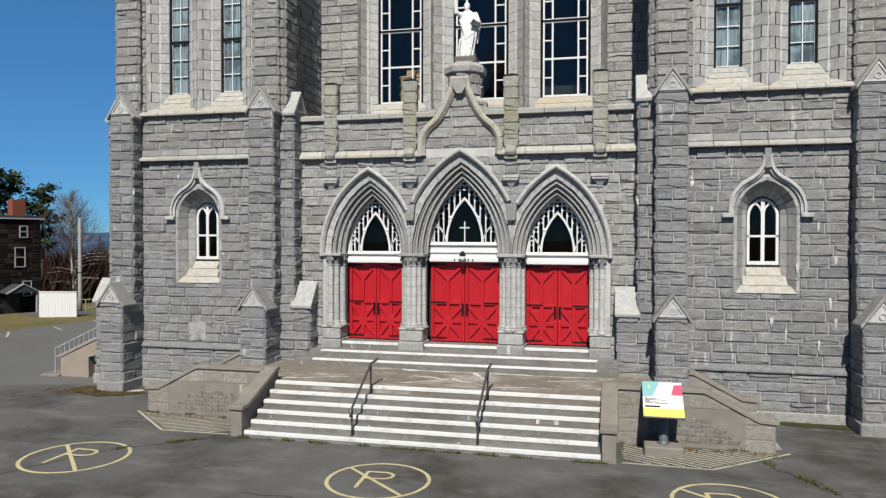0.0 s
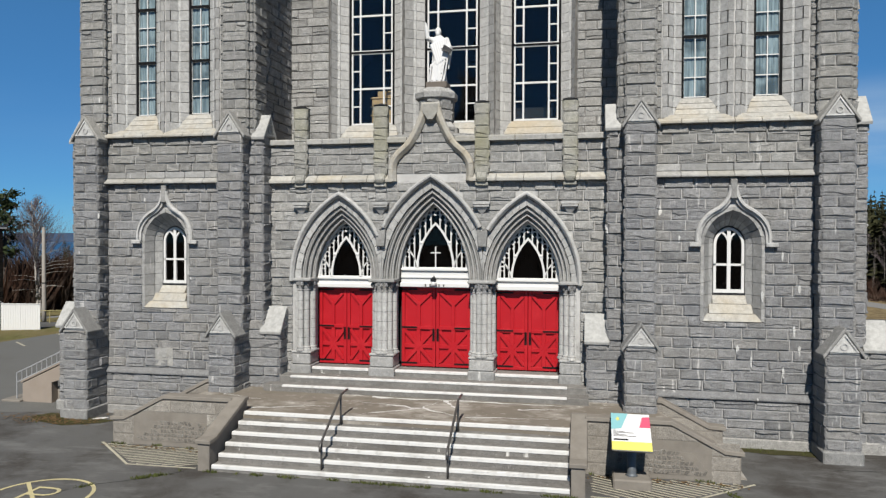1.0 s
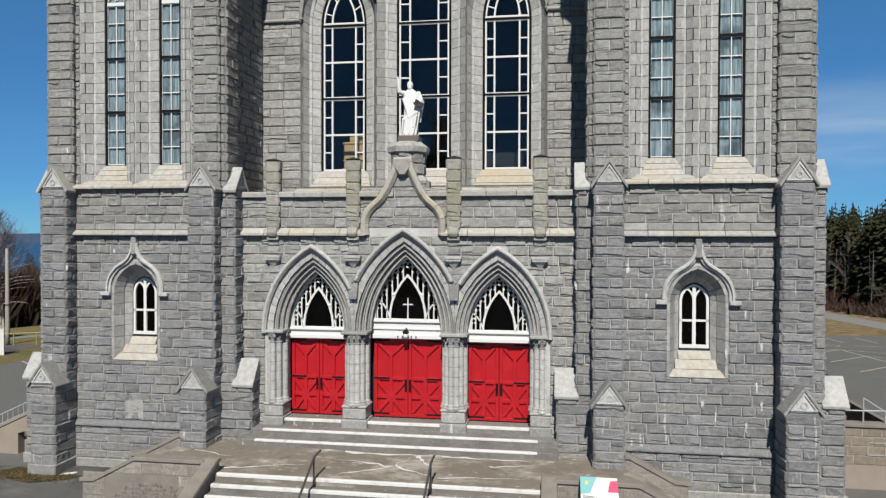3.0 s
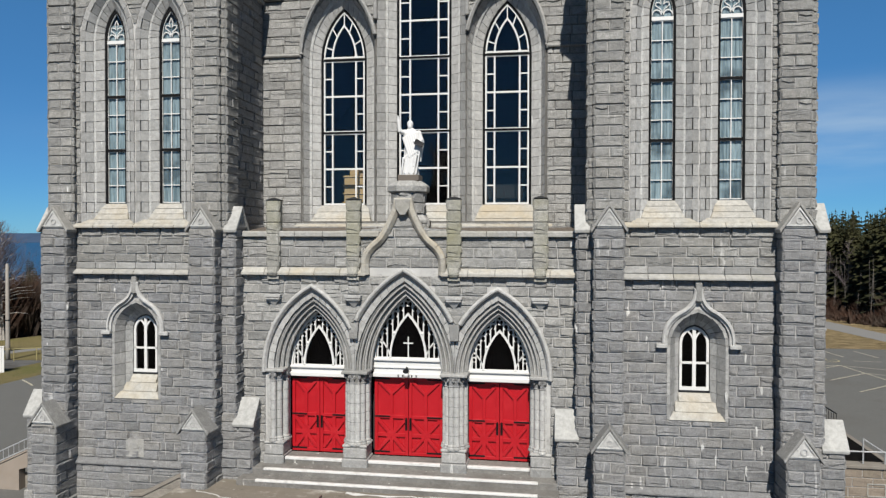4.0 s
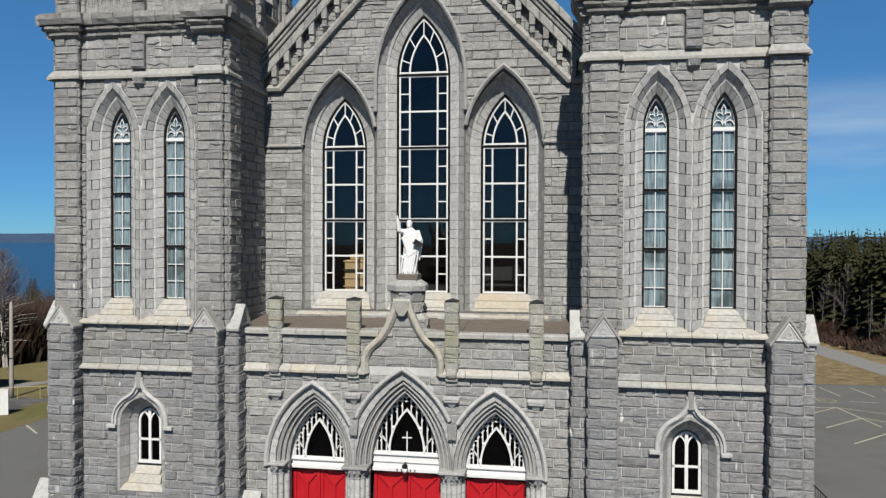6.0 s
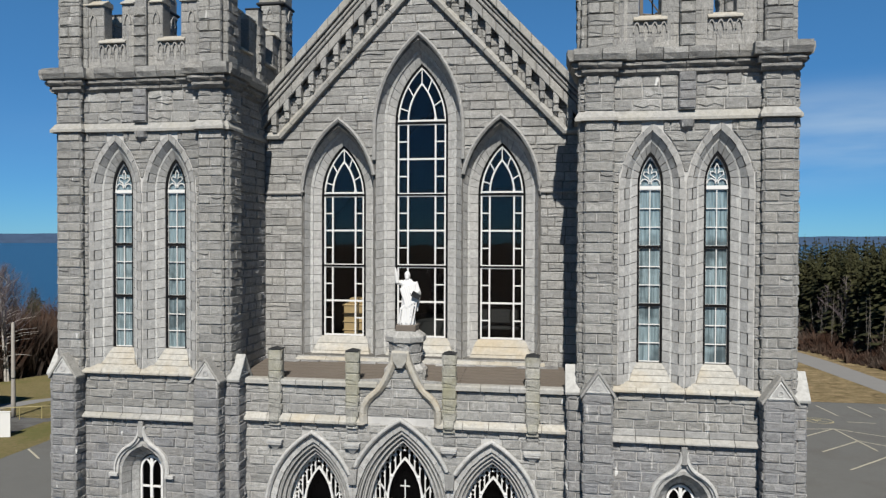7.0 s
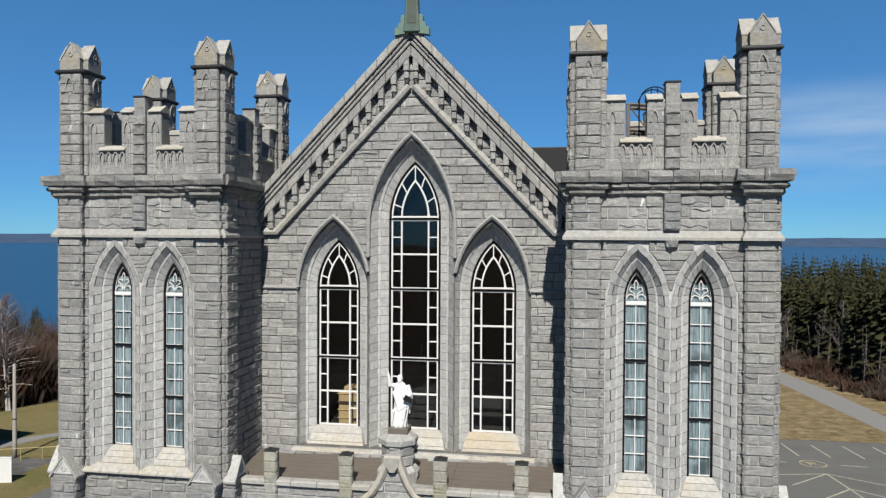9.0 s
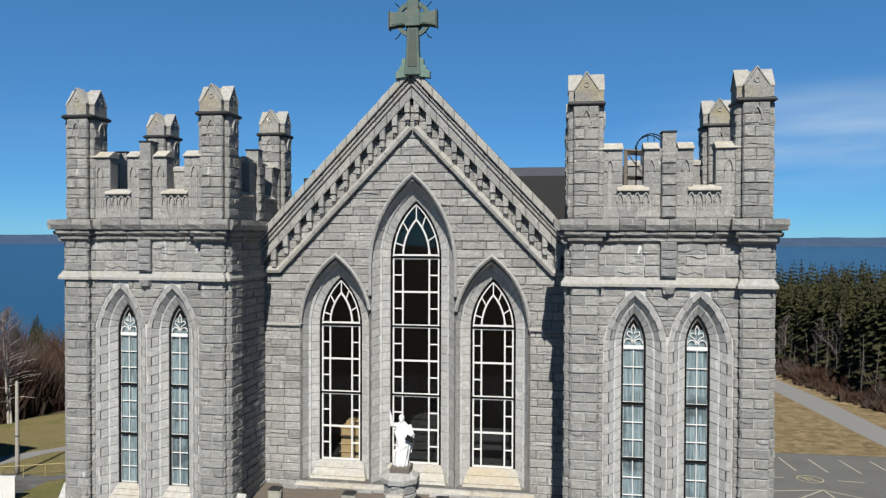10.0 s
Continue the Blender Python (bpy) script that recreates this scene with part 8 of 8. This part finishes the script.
for i in range(60):
    x, y = rng.uniform(-95, -58), rng.uniform(52, 100)
    src = KINDS[rng.randrange(5)]
    sc = rng.uniform(0.45, 0.8)
    gz, b = ground_z(x, y) - 1.0, len(rest_v)
    rest_v += [(x + sc * p[0], y + sc * p[1], gz + sc * p[2]) for p in src[1]]
    rest_f += [tuple(b + q for q in t3) for t3 in src[2]]
tagged(new("spruce_wood", mesh_of("spruce_wood", rest_v, rest_f, NEEDLES)), "dense dark spruce wood behind the road", "wood", kind="stuff")


for n, (x, y, hh) in enumerate(((-71.7, 75.7, 9.0), (-60, 75.5, 8.6), (-78, 70, 7.5))):
    cp = copy_thing(KINDS[n][0], Matrix.Translation((x, y, ground_z(x, y) - 0.2)) @ Matrix.Rotation(1.3 * n, 4, "Z"))
    cp.scale = (hh / KINDS[n][3] * 1.25, hh / KINDS[n][3] * 1.25, hh / KINDS[n][3])


def branches(g, p, d, length, r, depth, rng, spread=0.55, up=0.25):
    """Recursive bare limbs."""
    n = 3
    pts = [p]
    q = p
    for k in range(n):
        d = (d + Vector((rng.gauss(0, 0.10), rng.gauss(0, 0.10), up * 0.25))).normalized()
        q = q + d * length / n
        pts.append(q)
    g.tube(pts, r, 4 if depth > 1 else 3, r * 0.55)
    if depth == 0:
        return
    for k in range(3 if depth > 1 else 4):
        at = pts[1 + (k % n)]
        nd = (d + Vector((rng.gauss(0, spread), rng.gauss(0, spread), rng.uniform(0.0, 0.5)))).normalized()
        branches(g, at, nd, length * rng.uniform(0.5, 0.72), r * 0.5, depth - 1, rng, spread, up)


def bare_tree(name, x, y, height, label, seed, mat_, stems=2, limbs=24, out=0.7, deep=2):
    tr = top(name, (x, y, ground_z(x, y)), label, "tree", "bare trees")
    rng = random.Random(seed)
    for s in range(stems):
        base = Vector((x + rng.uniform(-0.3, 0.3), y + rng.uniform(-0.3, 0.3), ground_z(x, y) - 0.2))
        hh = height * rng.uniform(0.8, 1.0)
        lean = Vector((rng.gauss(0, 0.35), rng.gauss(0, 0.35), 0))
        pts = [base + lean * f + Vector((0, 0, hh * f)) for f in (0, 0.25, 0.5, 0.75, 1)]
        part("trunk", G().tube(pts, height * 0.011, 7, 0.02), mat_, tr)
        g = G()
        for k in range(limbs):
            f = (0.25 if deep < 3 else 0.36) + (0.72 if deep < 3 else 0.62) * k / limbs
            i = min(3, int(f * 4))
            at = pts[i] + (pts[i + 1] - pts[i]) * (f * 4 - i)
            a = rng.uniform(0, 6.28)
            d = Vector((math.cos(a) * out, math.sin(a) * out, 0.75)).normalized()
            branches(g, at, d, height * (0.26 if deep < 3 else 0.31) * (1.15 - f), height * 0.003, deep, rng)
        part("crown", g, TWIG, tr, "bare brown twigs")
    return tr


birch = bare_tree("birch_tree", -46.3, 40.2, 12.2, "bare pale-barked birch with a wide twiggy crown", 3, BIRCH, 2, 40, 0.75, 3)
rng = random.Random(12)
for k in range(30):
    f = 0.16 + 0.026 * k
    a, ln = rng.uniform(0, 6.28), (3.4 if f < 0.5 else 2.3) * rng.uniform(0.6, 1.0) * (1.15 - f * 0.8)
    p = Vector((-46.3, 40.2, ground_z(-46.3, 40.2) + 12.2 * f * 0.92))
    out, up = Vector((math.cos(a), math.sin(a), 0)), 0.05 + 1.1 * max(0.0, f - 0.25)
    part("limb", G().tube([p, p + out * ln * 0.5 + Vector((0, 0, ln * (up * 0.5 + 0.06))), p + out * ln + Vector((0, 0, ln * up))], 0.035, 5, 0.008), BIRCH, birch)
for k, (x, y, hh) in enumerate(((36, 74, 8), (40.5, 62, 9), (45, 52.5, 8.5), (34.5, 83, 7.5), (48, 47, 9.5), (38.5, 66, 7), (43, 57, 8), (37, 70, 9))):
    bare_tree("bare_tree", x, y, hh, "bare grey-stemmed tree before the spruces", 20 + k, GREYSTEM, 1)


def pine(x, y, height, seed):
    gz = -2.2
    tr = top("pine_tree", (x, y, gz), "dark ragged pine behind the house", "tree", "pines behind the house")
    rng = random.Random(seed)
    base = Vector((x, y, gz))
    part("trunk", G().tube([base, base + Vector((0.2, 0, height * 0.5)), base + Vector((0.1, 0.1, height))], 0.22, 7, 0.05), BARK, tr)
    limbs, verts, faces = G(), [], []
    for k in range(16):
        f = 0.45 + 0.55 * k / 16
        a = rng.uniform(0, 6.28)
        r = height * 0.26 * (1.25 - f) * rng.uniform(0.6, 1.2)
        p = base + Vector((0.1, 0, height * f))
        q = p + Vector((math.cos(a) * r, math.sin(a) * r, rng.uniform(0.0, 0.9)))
        limbs.tube([p, (p + q) / 2 + Vector((0, 0, -0.1)), q], 0.05, 5, 0.02)
        for m in range(150):
            c = p + (q - p) * rng.uniform(0.35, 1.1) + Vector((rng.gauss(0, 0.35), rng.gauss(0, 0.35), rng.gauss(0.1, 0.2)))
            e = [c + Vector((rng.gauss(0, 0.16), rng.gauss(0, 0.16), rng.gauss(0, 0.12))) for _ in range(3)]
            b = len(verts)
            verts += e
            faces.append((b, b + 1, b + 2))
    part("limb", limbs, BARK, tr)
    under(new("crown", mesh_of("crown", verts, faces, PINE)), tr)


ROWS_PINE = ((15, 66, 11.8), (-25, 64, 12.4), (72, 68, 10.9))
for k, (px, depth, hh) in enumerate(ROWS_PINE):
    sd = (px - 784) / 1270 * depth
    pine(3.8 - 0.2317 * depth + 0.9728 * sd, -18.34 + 0.9728 * depth + 0.2317 * sd, hh, 60 + k)

# bare shrubs along the wood and above the shore: uncountable twigs
verts, faces = [], []
for i in range(7600):
    if i < 4400:
        f = rng.random()
        (x, y), back = wood_edge(f), rng.uniform(-2.6, 7.0)
        x, y = x + back * 0.8 + rng.gauss(0, 0.7), y + back * 0.5
        clump = noise.noise((x * 0.28, y * 0.28, 1))
        hh = rng.uniform(0.35, 1.3) * (0.6 + 1.9 * max(0, clump) + 0.42 * max(0, back))
    else:
        run, back = rng.uniform(-16, 26), 40 * rng.random() ** 1.4
        x, y = -44.7 + 0.44 * run - 0.9 * back, 37.5 + 0.9 * run + 0.44 * back
        if back < 3.4 and abs(run - 1.7) < 7:
            continue
        hh = rng.uniform(3.2, 8.4) * (0.75 + 0.5 * noise.noise((x * 0.12, y * 0.12, 4))) * min(1.0, 0.45 + back * 0.12)
    gz = ground_z(x, y) - 0.1
    for k in range(14):
        a, lean = rng.uniform(0, 6.28), rng.uniform(0.1, 0.75)
        tip = (x + math.cos(a) * hh * lean, y + math.sin(a) * hh * lean, gz + hh * rng.uniform(0.7, 1.05))
        wd = 0.008 + 0.004 * hh
        b = len(verts)
        verts += [(x + rng.gauss(0, 0.15), y + rng.gauss(0, 0.15), gz), (x + rng.gauss(0, 0.15) + wd * 2, y, gz), (tip[0] + wd, tip[1], tip[2]), tip]
        faces.append((b, b + 1, b + 2, b + 3))
tagged(new("bare_shrubs", mesh_of("bare_shrubs", verts, faces, SHRUB)), "thicket of bare russet shrubs", "shrubs", kind="stuff")

# thin grey dead stems in front of the spruces
verts, faces = [], []
for i in range(150):
    x, y = wood_edge(rng.random() ** 0.8)
    back = rng.uniform(-0.5, 5)
    x, y = x + back * 0.8 + rng.gauss(0, 0.6), y + back * 0.5
    gz, hh, r = ground_z(x, y) - 0.1, rng.uniform(3.0, 7.5), rng.uniform(0.025, 0.05)
    lx_, ly_ = rng.gauss(0, 0.25), rng.gauss(0, 0.25)
    b = len(verts)
    for z, rr in ((0, r), (hh, r * 0.3)):
        verts += [(x + lx_ * z / hh + rr * math.cos(q * 2.094), y + ly_ * z / hh + rr * math.sin(q * 2.094), gz + z) for q in range(3)]
    faces += [(b + q, b + (q + 1) % 3, b + 3 + (q + 1) % 3, b + 3 + q) for q in range(3)]
    for k in range(22):
        f, a = rng.uniform(0.3, 0.98), rng.uniform(0, 6.28)
        ln = rng.uniform(0.3, 1.0) * (1.15 - f)
        p = (x + lx_ * f, y + ly_ * f, gz + hh * f)
        b = len(verts)
        verts += [p, (p[0] + 0.012, p[1], p[2] - 0.02), (p[0] + math.cos(a) * ln, p[1] + math.sin(a) * ln, p[2] + ln * 0.5)]
        faces.append((b, b + 1, b + 2))
tagged(new("bare_saplings", mesh_of("bare_saplings", verts, faces, GREYSTEM)), "thin grey dead stems before the spruces", "saplings", kind="stuff")

# ---- litter by the tower foot ----
LEAF = plain("dead brown leaf", (0.20, 0.12, 0.05), 0.9, var=0.5, scale=30, bump=0.0)
rng = random.Random(88)
verts, faces = [], []
for i in range(900):
    if i < 650:
        x, y = -9.6 + rng.gauss(0, 0.65), -2.15 + rng.gauss(0, 0.22)
    else:
        x, y = rng.choice((-1, 1)) * rng.uniform(3.9, 6.9), -3.78 - abs(rng.gauss(0, 0.12))
    a, r = rng.uniform(0, 6.28), rng.uniform(0.012, 0.035)
    b = len(verts)
    verts += [(x + r * math.cos(a + q), y + r * math.sin(a + q), 0.135 + rng.uniform(0, 0.02)) for q in (0, 1.9, 3.1, 5.0)]
    faces.append((b, b + 1, b + 2, b + 3))
tagged(new("dead_leaves", mesh_of("dead_leaves", verts, faces, LEAF)), "scattered dead brown leaves along the wall feet", "leaves", kind="stuff")
scrap = G().add([(-8.70, -1.90, 0.128), (-8.40, -1.82, 0.130), (-8.34, -1.68, 0.150), (-8.60, -1.76, 0.134), (-8.70, -1.90, 0.124), (-8.40, -1.82, 0.124), (-8.34, -1.68, 0.124), (-8.60, -1.76, 0.124)],
                [(0, 1, 2, 3), (7, 6, 5, 4), (0, 4, 5, 1), (1, 5, 6, 2), (2, 6, 7, 3), (3, 7, 4, 0)])
part("paper_scrap", scrap, WHITE, None, "crumpled white paper scrap on the asphalt", category="litter")
